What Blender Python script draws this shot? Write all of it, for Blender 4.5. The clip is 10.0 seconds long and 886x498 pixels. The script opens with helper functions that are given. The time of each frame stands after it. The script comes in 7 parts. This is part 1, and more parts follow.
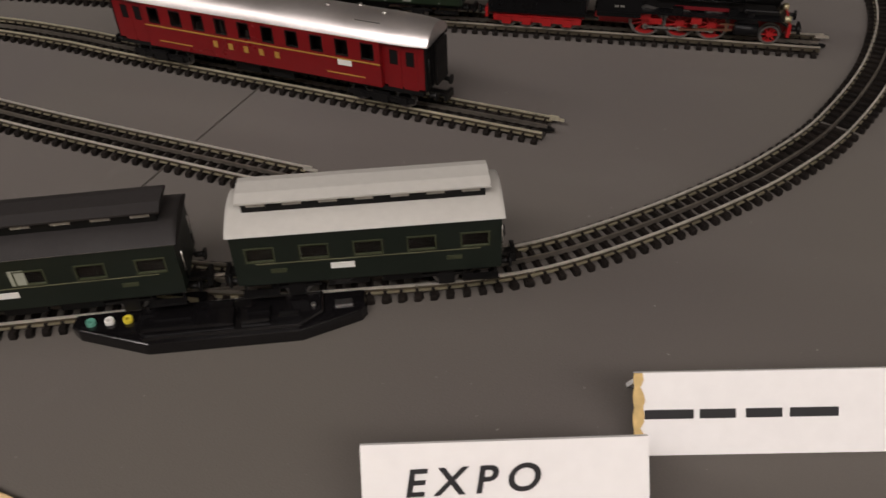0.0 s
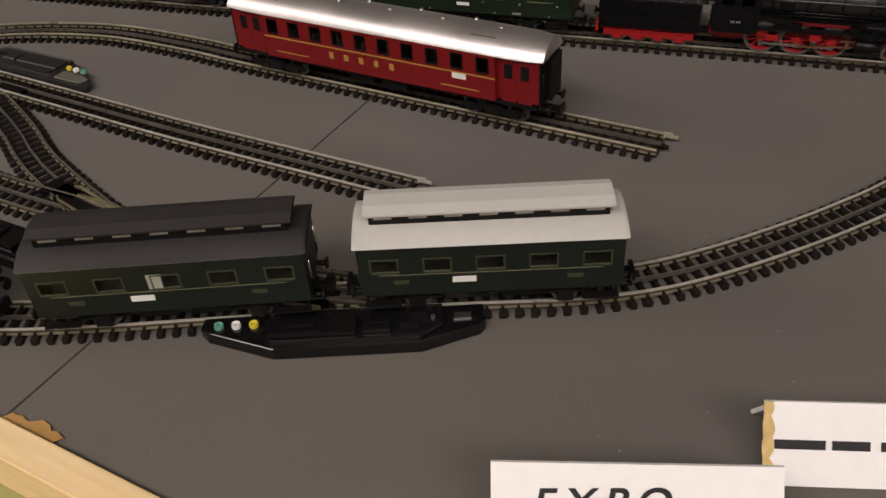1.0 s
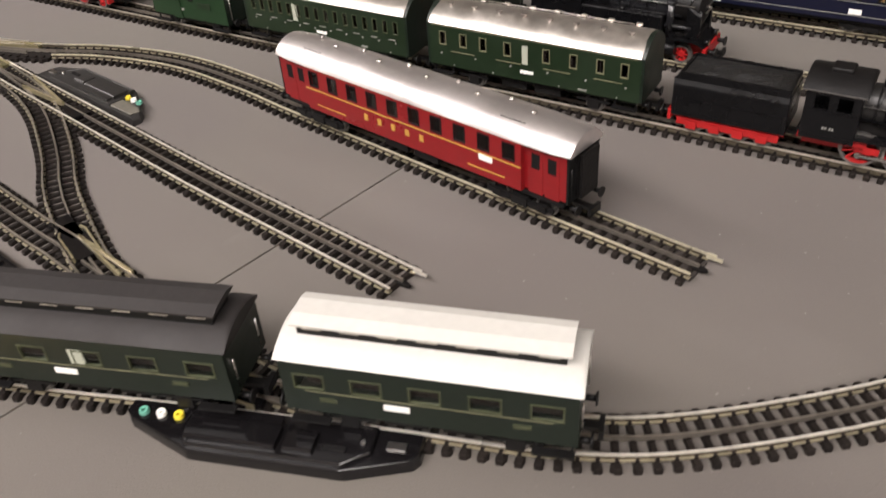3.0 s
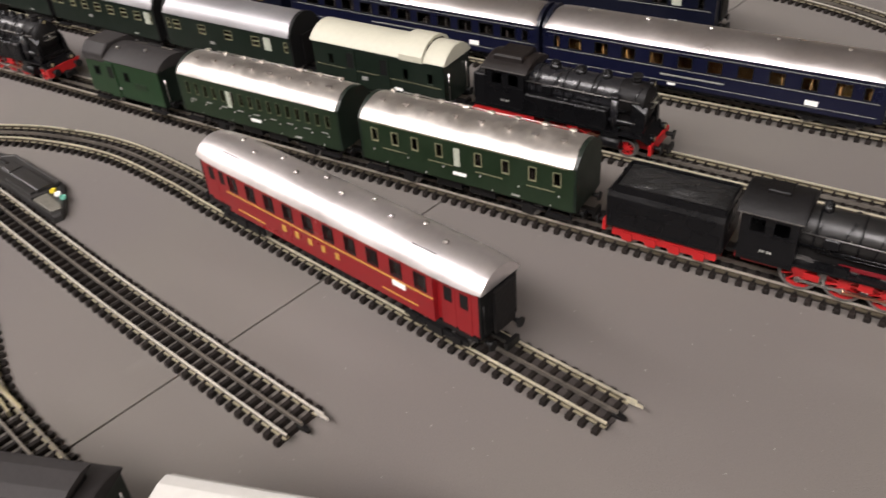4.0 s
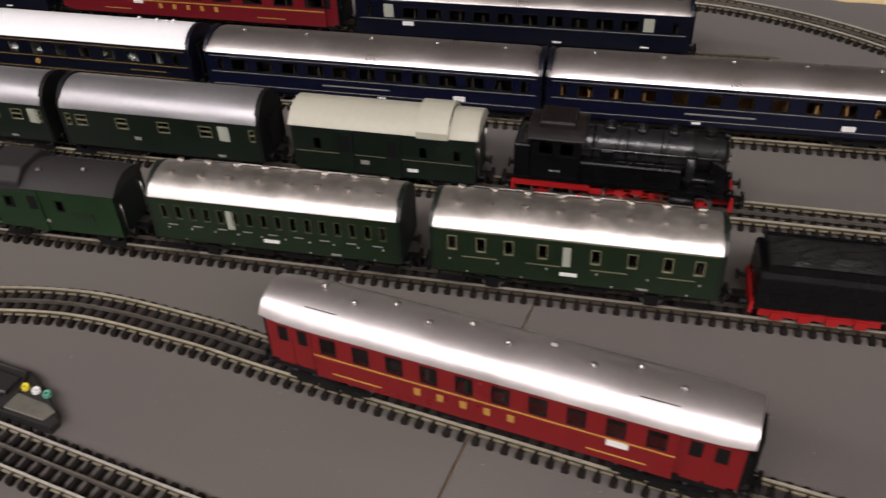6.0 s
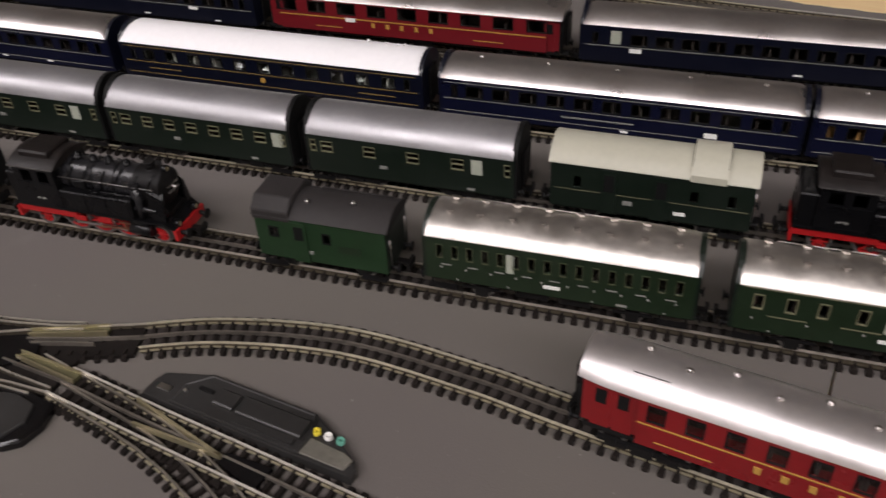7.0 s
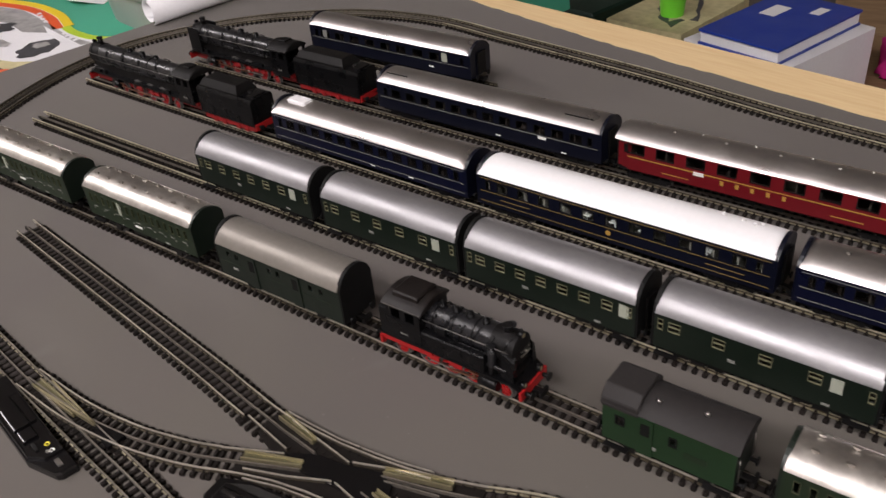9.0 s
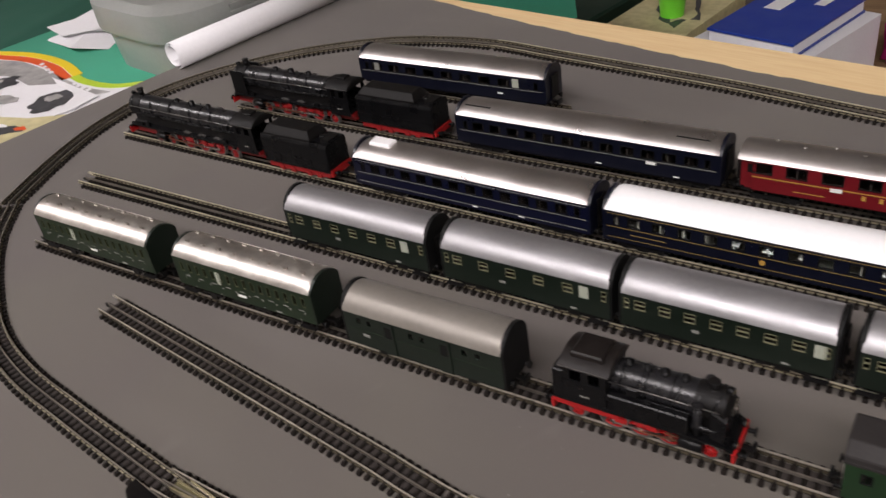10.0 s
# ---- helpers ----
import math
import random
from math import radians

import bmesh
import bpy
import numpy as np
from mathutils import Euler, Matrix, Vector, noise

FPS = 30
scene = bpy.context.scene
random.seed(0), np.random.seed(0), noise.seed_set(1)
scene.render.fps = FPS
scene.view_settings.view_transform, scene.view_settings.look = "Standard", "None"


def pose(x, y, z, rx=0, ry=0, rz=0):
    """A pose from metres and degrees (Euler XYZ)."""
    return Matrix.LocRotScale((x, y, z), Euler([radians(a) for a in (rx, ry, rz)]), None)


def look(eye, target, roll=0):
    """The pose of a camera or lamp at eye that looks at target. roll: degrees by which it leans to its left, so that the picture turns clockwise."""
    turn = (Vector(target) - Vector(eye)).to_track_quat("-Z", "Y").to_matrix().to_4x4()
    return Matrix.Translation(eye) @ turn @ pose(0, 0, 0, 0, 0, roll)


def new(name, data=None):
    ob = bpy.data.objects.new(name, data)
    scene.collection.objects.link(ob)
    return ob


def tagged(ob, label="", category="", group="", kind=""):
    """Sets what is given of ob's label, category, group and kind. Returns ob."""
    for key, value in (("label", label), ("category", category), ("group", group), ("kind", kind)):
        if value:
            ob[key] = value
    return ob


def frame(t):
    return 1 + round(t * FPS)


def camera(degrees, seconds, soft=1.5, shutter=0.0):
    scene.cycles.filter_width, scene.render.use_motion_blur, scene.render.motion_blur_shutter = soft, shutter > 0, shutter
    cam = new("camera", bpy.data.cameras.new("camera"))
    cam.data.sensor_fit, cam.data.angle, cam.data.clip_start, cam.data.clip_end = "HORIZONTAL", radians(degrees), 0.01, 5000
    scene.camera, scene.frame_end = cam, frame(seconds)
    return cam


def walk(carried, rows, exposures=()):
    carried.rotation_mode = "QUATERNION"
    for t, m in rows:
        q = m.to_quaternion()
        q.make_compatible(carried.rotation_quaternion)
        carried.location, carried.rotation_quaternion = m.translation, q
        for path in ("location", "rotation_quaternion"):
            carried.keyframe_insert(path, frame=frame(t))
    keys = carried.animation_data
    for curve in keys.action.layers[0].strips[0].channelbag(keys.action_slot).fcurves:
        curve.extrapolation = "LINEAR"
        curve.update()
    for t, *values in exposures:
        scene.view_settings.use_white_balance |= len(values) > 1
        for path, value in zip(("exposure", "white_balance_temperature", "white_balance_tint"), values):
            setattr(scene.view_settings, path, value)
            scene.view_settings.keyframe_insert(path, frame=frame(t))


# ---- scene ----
cam = camera(54.81, 10.0, soft=1.5, shutter=0.3)
PATH = [
    (0, (0.0080, 0.0308, 0.2325), (-0.0289, 0.7993, -0.4063), -2.33),
    (0.5, (-0.0083, 0.0280, 0.2398), (-0.0856, 0.7953, -0.3968), -3.13),
    (1, (-0.0118, 0.0302, 0.2384), (-0.1289, 0.7968, -0.3929), -4.25),
    (1.5, (-0.0093, 0.0348, 0.2324), (-0.1617, 0.7981, -0.3953), -4.57),
    (2, (-0.0025, 0.0451, 0.2196), (-0.1970, 0.8046, -0.4012), -4.85),
    (2.2, (0.0017, 0.0521, 0.2185), (-0.2219, 0.8092, -0.3953), -4.78),
    (3.3, (0.0663, 0.1200, 0.2495), (-0.2582, 0.8570, -0.3432), -4.77),
    (3.5, (0.0726, 0.1336, 0.2582), (-0.2668, 0.8699, -0.3273), -5.07),
    (4, (0.0756, 0.1620, 0.2635), (-0.2353, 0.9042, -0.3301), -4.69),
    (4.5, (0.0658, 0.1909, 0.2723), (-0.0814, 0.9754, -0.3301), -2.72),
    (5, (0.0315, 0.2112, 0.2769), (-0.0035, 0.9978, -0.3396), -2.25),
    (5.2, (0.0072, 0.2155, 0.2782), (-0.0197, 0.9990, -0.3426), -2.99),
    (6.3, (-0.1458, 0.2342, 0.2792), (-0.1766, 1.0166, -0.3428), -1.67),
    (6.5, (-0.1630, 0.2410, 0.2828), (-0.2160, 1.0180, -0.3444), -2.46),
    (7, (-0.2134, 0.2499, 0.2872), (-0.3217, 1.0301, -0.3289), -3.34),
    (7.5, (-0.2366, 0.2576, 0.3024), (-0.4094, 1.0320, -0.3063), -4.15),
    (8, (-0.2375, 0.2730, 0.3243), (-0.4831, 1.0267, -0.2853), -4.45),
    (8.5, (-0.2464, 0.2746, 0.3402), (-0.5982, 1.0031, -0.2476), -5.06),
    (9, (-0.2726, 0.2724, 0.3593), (-0.6605, 1.0043, -0.2010), -5.93),
    (9.5, (-0.3287, 0.2721, 0.3653), (-0.6910, 1.0177, -0.1940), -7.68),
    (10, (-0.3991, 0.2771, 0.3692), (-0.7530, 1.0300, -0.1856), -9.18),
]
# the clip's camera opens up while it looks at the red carriage, and settles again
EXPOSURES = [(0.0, -1.0, 6750, 11), (0.5, -1.05, 6900, 11), (1.0, -0.9, 6950, 12), (2.0, -0.75, 7000, 13), (2.2, -0.6, 7000, 13), (3.3, 0.6, 6500, 10), (3.8, 0.55, 6450, 10), (4.5, 0.03, 6550, 13), (5.2, -0.07, 6550, 13),
             (6.3, -0.45, 6400, 13), (7.0, -0.5, 6400, 13), (7.5, -0.43, 6400, 13), (8.5, -0.33, 6450, 13), (9.5, -0.33, 6450, 12), (10.0, -0.26, 6450, 12)]
walk(cam, [(t, look(eye, target, roll)) for t, eye, target, roll in PATH], EXPOSURES)

# ---------- light: rows of fluorescent tubes on the hall's ceiling ----------
world = bpy.data.worlds.new("hall")
world.use_nodes = True
world.node_tree.nodes["Background"].inputs["Color"].default_value = (1.0, 0.95, 0.88, 1)
world.node_tree.nodes["Background"].inputs["Strength"].default_value = 0.05
scene.world = world
CEILING_Z = 2.41
TUBES = [((0.2, -1.69), 5.25, 0.94, 234.0), ((-4.02, 0.38), 3.5, 0.44, 97.0)]
for (lx, ly), length, wide, watts in TUBES:
    d = bpy.data.lights.new("tube_light", "AREA")
    d.shape, d.size, d.size_y, d.energy, d.color = "RECTANGLE", length, wide, watts, (1.0, 0.935, 0.93)
    lamp_ob = new("tube_light", d)
    lamp_ob.matrix_basis = pose(lx, ly, CEILING_Z - 0.10, 0, 0, -15)

# ---------- materials ----------
def material(name, base, rough=0.5, metal=0.0, spread=0.12, grain=400.0, bump=0.0, coarse=40.0, coat=0.0, per_object=0.0, spec=0.5):
    """Painted or plain surface with fine grain, larger blotches and a little relief."""
    m = bpy.data.materials.new(name)
    m.use_nodes = True
    nt = m.node_tree
    b = nt.nodes["Principled BSDF"]
    co = nt.nodes.new("ShaderNodeTexCoord")
    fine = nt.nodes.new("ShaderNodeTexNoise")
    fine.inputs["Scale"].default_value, fine.inputs["Detail"].default_value = grain, 3.0
    big = nt.nodes.new("ShaderNodeTexNoise")
    big.inputs["Scale"].default_value, big.inputs["Detail"].default_value = coarse, 4.0
    nt.links.new(co.outputs["Object"], fine.inputs["Vector"])
    nt.links.new(co.outputs["Object"], big.inputs["Vector"])
    add = nt.nodes.new("ShaderNodeMath")
    add.operation = "ADD"
    nt.links.new(fine.outputs["Fac"], add.inputs[0])
    nt.links.new(big.outputs["Fac"], add.inputs[1])
    span = nt.nodes.new("ShaderNodeMapRange")
    span.inputs["From Min"].default_value, span.inputs["From Max"].default_value = 0.6, 1.4
    span.inputs["To Min"].default_value, span.inputs["To Max"].default_value = 1.0 - spread, 1.0 + spread
    nt.links.new(add.outputs[0], span.inputs["Value"])
    hue = nt.nodes.new("ShaderNodeHueSaturation")
    hue.inputs["Color"].default_value = (*base, 1.0)
    if per_object:
        info = nt.nodes.new("ShaderNodeObjectInfo")
        vary = nt.nodes.new("ShaderNodeMapRange")
        vary.inputs["To Min"].default_value, vary.inputs["To Max"].default_value = 1.0 - per_object, 1.0 + per_object
        nt.links.new(info.outputs["Random"], vary.inputs["Value"])
        both = nt.nodes.new("ShaderNodeMath")
        both.operation = "MULTIPLY"
        nt.links.new(vary.outputs[0], both.inputs[0])
        nt.links.new(span.outputs[0], both.inputs[1])
        nt.links.new(both.outputs[0], hue.inputs["Value"])
    else:
        nt.links.new(span.outputs[0], hue.inputs["Value"])
    nt.links.new(hue.outputs["Color"], b.inputs["Base Color"])
    b.inputs["Metallic"].default_value = metal
    b.inputs["Specular IOR Level"].default_value = spec
    gloss = nt.nodes.new("ShaderNodeMapRange")
    gloss.inputs["From Min"].default_value, gloss.inputs["From Max"].default_value = 0.3, 0.7
    gloss.inputs["To Min"].default_value, gloss.inputs["To Max"].default_value = max(0.03, rough - 0.08), min(1.0, rough + 0.08)
    nt.links.new(big.outputs["Fac"], gloss.inputs["Value"])
    nt.links.new(gloss.outputs[0], b.inputs["Roughness"])
    if coat:
        b.inputs["Coat Weight"].default_value, b.inputs["Coat Roughness"].default_value = coat, 0.12
    if bump:
        bp = nt.nodes.new("ShaderNodeBump")
        bp.inputs["Strength"].default_value, bp.inputs["Distance"].default_value = bump, 0.0006
        nt.links.new(fine.outputs["Fac"], bp.inputs["Height"])
        nt.links.new(bp.outputs["Normal"], b.inputs["Normal"])
    return m


def glass(name, tint, rough=0.06):
    m = bpy.data.materials.new(name)
    m.use_nodes = True
    b = m.node_tree.nodes["Principled BSDF"]
    b.inputs["Base Color"].default_value = (*tint, 1.0)
    b.inputs["Roughness"].default_value = rough
    b.inputs["Transmission Weight"].default_value = 1.0
    b.inputs["IOR"].default_value = 1.3
    return m


def wood(name, light, dark, scale=18.0):
    m = bpy.data.materials.new(name)
    m.use_nodes = True
    nt = m.node_tree
    b = nt.nodes["Principled BSDF"]
    co = nt.nodes.new("ShaderNodeTexCoord")
    mp = nt.nodes.new("ShaderNodeMapping")
    mp.inputs["Scale"].default_value = (1.0, 14.0, 14.0)
    nz = nt.nodes.new("ShaderNodeTexNoise")
    nz.inputs["Scale"].default_value, nz.inputs["Detail"].default_value = scale, 6.0
    ramp = nt.nodes.new("ShaderNodeValToRGB")
    ramp.color_ramp.elements[0].color, ramp.color_ramp.elements[0].position = (*dark, 1), 0.3
    ramp.color_ramp.elements[1].color, ramp.color_ramp.elements[1].position = (*light, 1), 0.65
    nt.links.new(co.outputs["Object"], mp.inputs["Vector"])
    nt.links.new(mp.outputs["Vector"], nz.inputs["Vector"])
    nt.links.new(nz.outputs["Fac"], ramp.inputs["Fac"])
    nt.links.new(ramp.outputs["Color"], b.inputs["Base Color"])
    b.inputs["Roughness"].default_value = 0.6
    return m


FELT = material("felt", (0.114, 0.100, 0.091), 0.88, 0, 0.10, 1300.0, 0.28, 7.0)
# lint and pale scuffs on the felt
nt = FELT.node_tree
hue = next(n for n in nt.nodes if n.type == "HUE_SAT")
co = next(n for n in nt.nodes if n.type == "TEX_COORD")
last = hue.outputs["Color"]
for scale, stretch, lo, hi, amount in ((420.0, (1, 1, 1), 0.735, 0.775, 0.75), (38.0, (1.0, 0.35, 1), 0.70, 0.84, 0.14), (11.0, (0.4, 1.0, 1), 0.55, 0.85, 0.16), (5.5, (1, 0.7, 1), 0.40, 0.62, 0.7)):
    mp = nt.nodes.new("ShaderNodeMapping")
    mp.inputs["Scale"].default_value = stretch
    mp.inputs["Rotation"].default_value = (0, 0, scale * 0.01)
    nz = nt.nodes.new("ShaderNodeTexNoise")
    nz.inputs["Scale"].default_value, nz.inputs["Detail"].default_value = scale, 2.0
    rng = nt.nodes.new("ShaderNodeMapRange")
    rng.inputs["From Min"].default_value, rng.inputs["From Max"].default_value, rng.inputs["To Max"].default_value = lo, hi, amount
    mix = nt.nodes.new("ShaderNodeMix")
    mix.data_type = "RGBA"
    mix.inputs["B"].default_value = (0.36, 0.34, 0.32, 1) if scale > 6 else (0.124, 0.112, 0.094, 1)
    nt.links.new(co.outputs["Object"], mp.inputs["Vector"])
    nt.links.new(mp.outputs["Vector"], nz.inputs["Vector"])
    nt.links.new(nz.outputs["Fac"], rng.inputs["Value"])
    nt.links.new(rng.outputs["Result"], mix.inputs["Factor"])
    nt.links.new(last, mix.inputs["A"])
    last = mix.outputs["Result"]
nt.links.new(last, nt.nodes["Principled BSDF"].inputs["Base Color"])
nt.nodes["Principled BSDF"].inputs["Sheen Weight"].default_value = 0.22
nt.nodes["Principled BSDF"].inputs["Sheen Roughness"].default_value = 0.45
FELT_EDGE = material("felt_edge", (0.10, 0.092, 0.086), 0.95, 0, 0.2, 500.0, 0.8, 30.0)
PINE = wood("pine", (0.90, 0.68, 0.38), (0.82, 0.58, 0.30))
TAPE = material("packing_tape", (0.42, 0.24, 0.08), 0.4, 0, 0.2, 300.0, 0.3, 60.0)
SLEEPER = material("sleeper_plastic", (0.010, 0.0074, 0.006), 0.7, 0, 0.25, 500.0, 0.3, 60.0, per_object=0.3, spec=0.2)
RAIL = material("nickel_rail", (0.84, 0.80, 0.71), 0.34, 0.6, 0.22, 300.0, 0.2, 30.0)
RAIL_YELLOW = material("yellowed_rail", (0.74, 0.69, 0.52), 0.34, 0.6, 0.25, 300.0, 0.2, 30.0)
SLIP_METAL = material("bright_slip_rail", (0.66, 0.61, 0.52), 0.34, 0.7, 0.25, 300.0, 0.2, 30.0)
RAIL_DULL = material("dull_nickel_rail", (0.40, 0.365, 0.31), 0.36, 0.8, 0.25, 300.0, 0.2, 30.0)
TRACK_BED = material("dark_brown_track_bed", (0.028, 0.022, 0.019), 0.8, 0, 0.25, 400.0, 0.3, 40.0)
MIDRAIL = material("dull_centre_rail", (0.30, 0.27, 0.23), 0.45, 0.8, 0.25, 300.0, 0.2, 30.0)
RAIL_FOOT = material("olive_rail_foot", (0.40, 0.36, 0.255), 0.42, 0.7, 0.3, 300.0, 0.2, 60.0)
# shade under the rail heads, put into a darker metal; some feet share it
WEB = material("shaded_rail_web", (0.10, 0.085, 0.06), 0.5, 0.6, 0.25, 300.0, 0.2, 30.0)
BRASS = material("brass_guard_rail", (0.52, 0.46, 0.29), 0.42, 0.8, 0.2, 300.0, 0.2, 30.0)
TONGUE = material("olive_brass_plate", (0.15, 0.138, 0.075), 0.45, 0.5, 0.25, 300.0, 0.3, 60.0)
BLACK = material("black_enamel", (0.004, 0.004, 0.0045), 0.30, 0, 0.3, 500.0, 0.15, 60.0, spec=0.25)
BOILER = material("boiler_black", (0.011, 0.011, 0.0125), 0.27, 0, 0.4, 500.0, 0.3, 60.0, spec=0.6)
SATIN_BLACK = material("satin_black_boiler", (0.010, 0.0097, 0.0095), 0.40, 0, 0.2, 300.0, 0.05, 40.0)
SOOT = material("matt_soot_black", (0.0045, 0.004, 0.004), 0.55, 0, 0.3, 500.0, 0.3, 60.0, spec=0.25)
ROOF_BROWN = material("brown_black_cab_roof", (0.0085, 0.0062, 0.0055), 0.5, 0, 0.35, 300.0, 0.3, 60.0, spec=0.35)
COAL = material("coal", (0.012, 0.012, 0.012), 0.4, 0, 0.4, 700.0, 1.0, 200.0)
CHASSIS = material("chassis_black", (0.005, 0.0047, 0.0047), 0.5, 0, 0.3, 500.0, 0.2, 60.0, spec=0.3)
DARK_RED = material("dark_red_plastic", (0.24, 0.009, 0.010), 0.45, 0, 0.15, 400.0, 0.05, 60.0)
RED_LOCO = material("signal_red_plastic", (0.33, 0.009, 0.010), 0.42, 0, 0.12, 400.0, 0.05, 60.0)
STEEL = material("bright_steel", (0.62, 0.60, 0.57), 0.3, 1.0, 0.15, 400.0, 0.1, 60.0)
COPPER = material("copper_rod", (0.50, 0.27, 0.18), 0.35, 1.0, 0.15, 400.0, 0.1, 60.0)
WHEEL = material("wheel_steel", (0.22, 0.21, 0.20), 0.4, 0.8, 0.2, 400.0, 0.1, 60.0)
SILVER = material("silver_roof", (0.55, 0.515, 0.50), 0.33, 0.94, 0.07, 300.0, 0.12, 25.0)
SILVER_WORN = material("worn_silver_roof", (0.58, 0.545, 0.505), 0.36, 0.92, 0.16, 250.0, 0.2, 60.0)
SILVER_BRIGHT = material("bright_silver_roof", (0.74, 0.70, 0.69), 0.36, 0.9, 0.06, 300.0, 0.12, 25.0)
GREY_ROOF = material("grey_roof_paint", (0.385, 0.378, 0.39), 0.44, 0.78, 0.06, 300.0, 0.12, 25.0)
BROWN_GREY_ROOF = material("brownish_grey_roof", (0.25, 0.23, 0.205), 0.42, 0.45, 0.08, 300.0, 0.12, 25.0)
PALE_GREY_ROOF = material("pale_grey_roof", (0.50, 0.49, 0.455), 0.5, 0, 0.06, 300.0, 0.1, 25.0)
CREAM_ROOF = material("cream_roof", (0.44, 0.43, 0.345), 0.48, 0, 0.05, 300.0, 0.1, 25.0)
WHITE_ROOF = material("white_roof", (0.91, 0.90, 0.91), 0.4, 0, 0.03, 300.0, 0.05, 25.0)
DARK_ROOF = material("dark_brown_roof", (0.016, 0.0135, 0.013), 0.72, 0, 0.2, 300.0, 0.3, 25.0)
RED = material("crimson_paint", (0.185, 0.0055, 0.0075), 0.32, 0, 0.08, 300.0, 0.05, 30.0, coat=0.2)
RED_B = material("dull_crimson_paint", (0.135, 0.006, 0.010), 0.4, 0, 0.08, 300.0, 0.05, 30.0)
GREEN = material("bottle_green_paint", (0.0095, 0.0195, 0.0085), 0.4, 0, 0.14, 300.0, 0.1, 50.0)
GREEN_DARK = material("dark_green_paint", (0.0056, 0.0105, 0.0066), 0.42, 0, 0.12, 300.0, 0.1, 50.0)
GREEN_BRIGHT = material("leaf_green_paint", (0.0085, 0.028, 0.0095), 0.4, 0, 0.14, 300.0, 0.1, 50.0)
BLUE = material("deep_blue_paint", (0.0034, 0.0044, 0.017), 0.33, 0, 0.1, 300.0, 0.05, 40.0)
BLUE_DARK = material("blue_black_paint", (0.0028, 0.0037, 0.0105), 0.35, 0, 0.1, 300.0, 0.05, 40.0)
GOLD = material("gold_line", (0.50, 0.29, 0.06), 0.4, 0.2, 0.1)
DIM_GOLD = material("dull_gold_line", (0.26, 0.18, 0.06), 0.45, 0.2, 0.15)
PALE_LINE = material("pale_line", (0.22, 0.22, 0.20), 0.5, 0, 0.1)
YELLOW_FRAME = material("pale_yellow_frame", (0.46, 0.42, 0.20), 0.5, 0, 0.1)
DIM_FRAME = material("dull_cream_frame", (0.14, 0.138, 0.08), 0.5, 0, 0.15)
WHITE_PLATE = material("white_plate", (0.80, 0.80, 0.76), 0.5, 0, 0.05)
FROSTED = material("frosted_pane", (0.36, 0.38, 0.31), 0.4, 0, 0.1)
GREEN_FRAME = material("dull_green_frame", (0.045, 0.052, 0.026), 0.5, 0, 0.2)
DARK_TRIM = material("dark_trim", (0.006, 0.006, 0.006), 0.6, 0, 0.1, spec=0.2)
TAN_SEAT = material("tan_interior", (0.30, 0.15, 0.05), 0.6, 0, 0.3, 150.0, 0, 80.0)
BROWN_SEAT = material("brown_interior", (0.028, 0.018, 0.014), 0.7, 0, 0.3, 150.0, 0, 80.0)
PALE_SEAT = material("pale_interior", (0.30, 0.28, 0.24), 0.7, 0, 0.4, 150.0, 0, 80.0)
PANE = glass("window_glass", (0.75, 0.80, 0.80))
BLACK_PLASTIC = material("black_bakelite", (0.006, 0.0055, 0.006), 0.16, 0, 0.2, 400.0, 0.05, 40.0)
MOTOR_PAD = material("worn_motor_pad", (0.115, 0.108, 0.088), 0.6, 0, 0.25, 400.0, 0.2, 40.0)
GREY_PLASTIC = material("dusty_bakelite", (0.022, 0.021, 0.020), 0.45, 0, 0.25, 400.0, 0.1, 40.0)
PLUG_YELLOW = material("yellow_socket", (0.75, 0.62, 0.05), 0.4)
PLUG_WHITE = material("white_socket", (0.85, 0.84, 0.80), 0.4)
PLUG_GREEN = material("green_socket", (0.12, 0.36, 0.27), 0.4)
CARD = material("white_card", (0.91, 0.90, 0.89), 0.6, 0, 0.03, 200.0, 0.1, 12.0)
FOAM = material("yellowed_card_edge", (0.66, 0.47, 0.20), 0.8, 0, 0.25, 300.0, 0.6, 80.0)
INK = material("black_ink", (0.012, 0.012, 0.014), 0.5, 0, 0.1)
CLOTH_GREEN = material("green_tablecloth", (0.050, 0.32, 0.20), 0.85, 0, 0.15, 500.0, 0.3, 6.0)
CLOTH_DARK = material("dark_green_cloth", (0.012, 0.085, 0.055), 0.9, 0, 0.15, 500.0, 0.3, 6.0)
CRATE_GREEN = material("dark_green_plastic", (0.004, 0.022, 0.014), 0.5, 0, 0.15, 200.0, 0.1, 8.0)
CLOTH_OLIVE = material("olive_cloth", (0.30, 0.28, 0.10), 0.9, 0, 0.12, 500.0, 0.3, 10.0)
PAPER = material("white_paper", (0.82, 0.81, 0.83), 0.6, 0, 0.04, 200.0, 0.1, 12.0)
PAPER_GREY = material("grey_print", (0.36, 0.35, 0.34), 0.5, 0, 0.5, 60.0, 0, 18.0)
PAPER_DARK = material("dark_print", (0.06, 0.06, 0.065), 0.5, 0, 0.5, 120.0, 0, 40.0)
PRINT_RED = material("orange_red_print", (0.78, 0.11, 0.03), 0.45, 0, 0.05)
PRINT_YELLOW = material("yellow_print", (0.90, 0.66, 0.03), 0.45, 0, 0.05)
PRINT_LIME = material("lime_print", (0.50, 0.68, 0.05), 0.45, 0, 0.05)
TUB_GREY = material("grey_plastic_tub", (0.27, 0.28, 0.265), 0.35, 0, 0.06, 200.0, 0.05, 8.0)
BINDER_BLUE = material("blue_cover", (0.020, 0.050, 0.33), 0.4, 0, 0.06, 300.0, 0.1, 14.0)
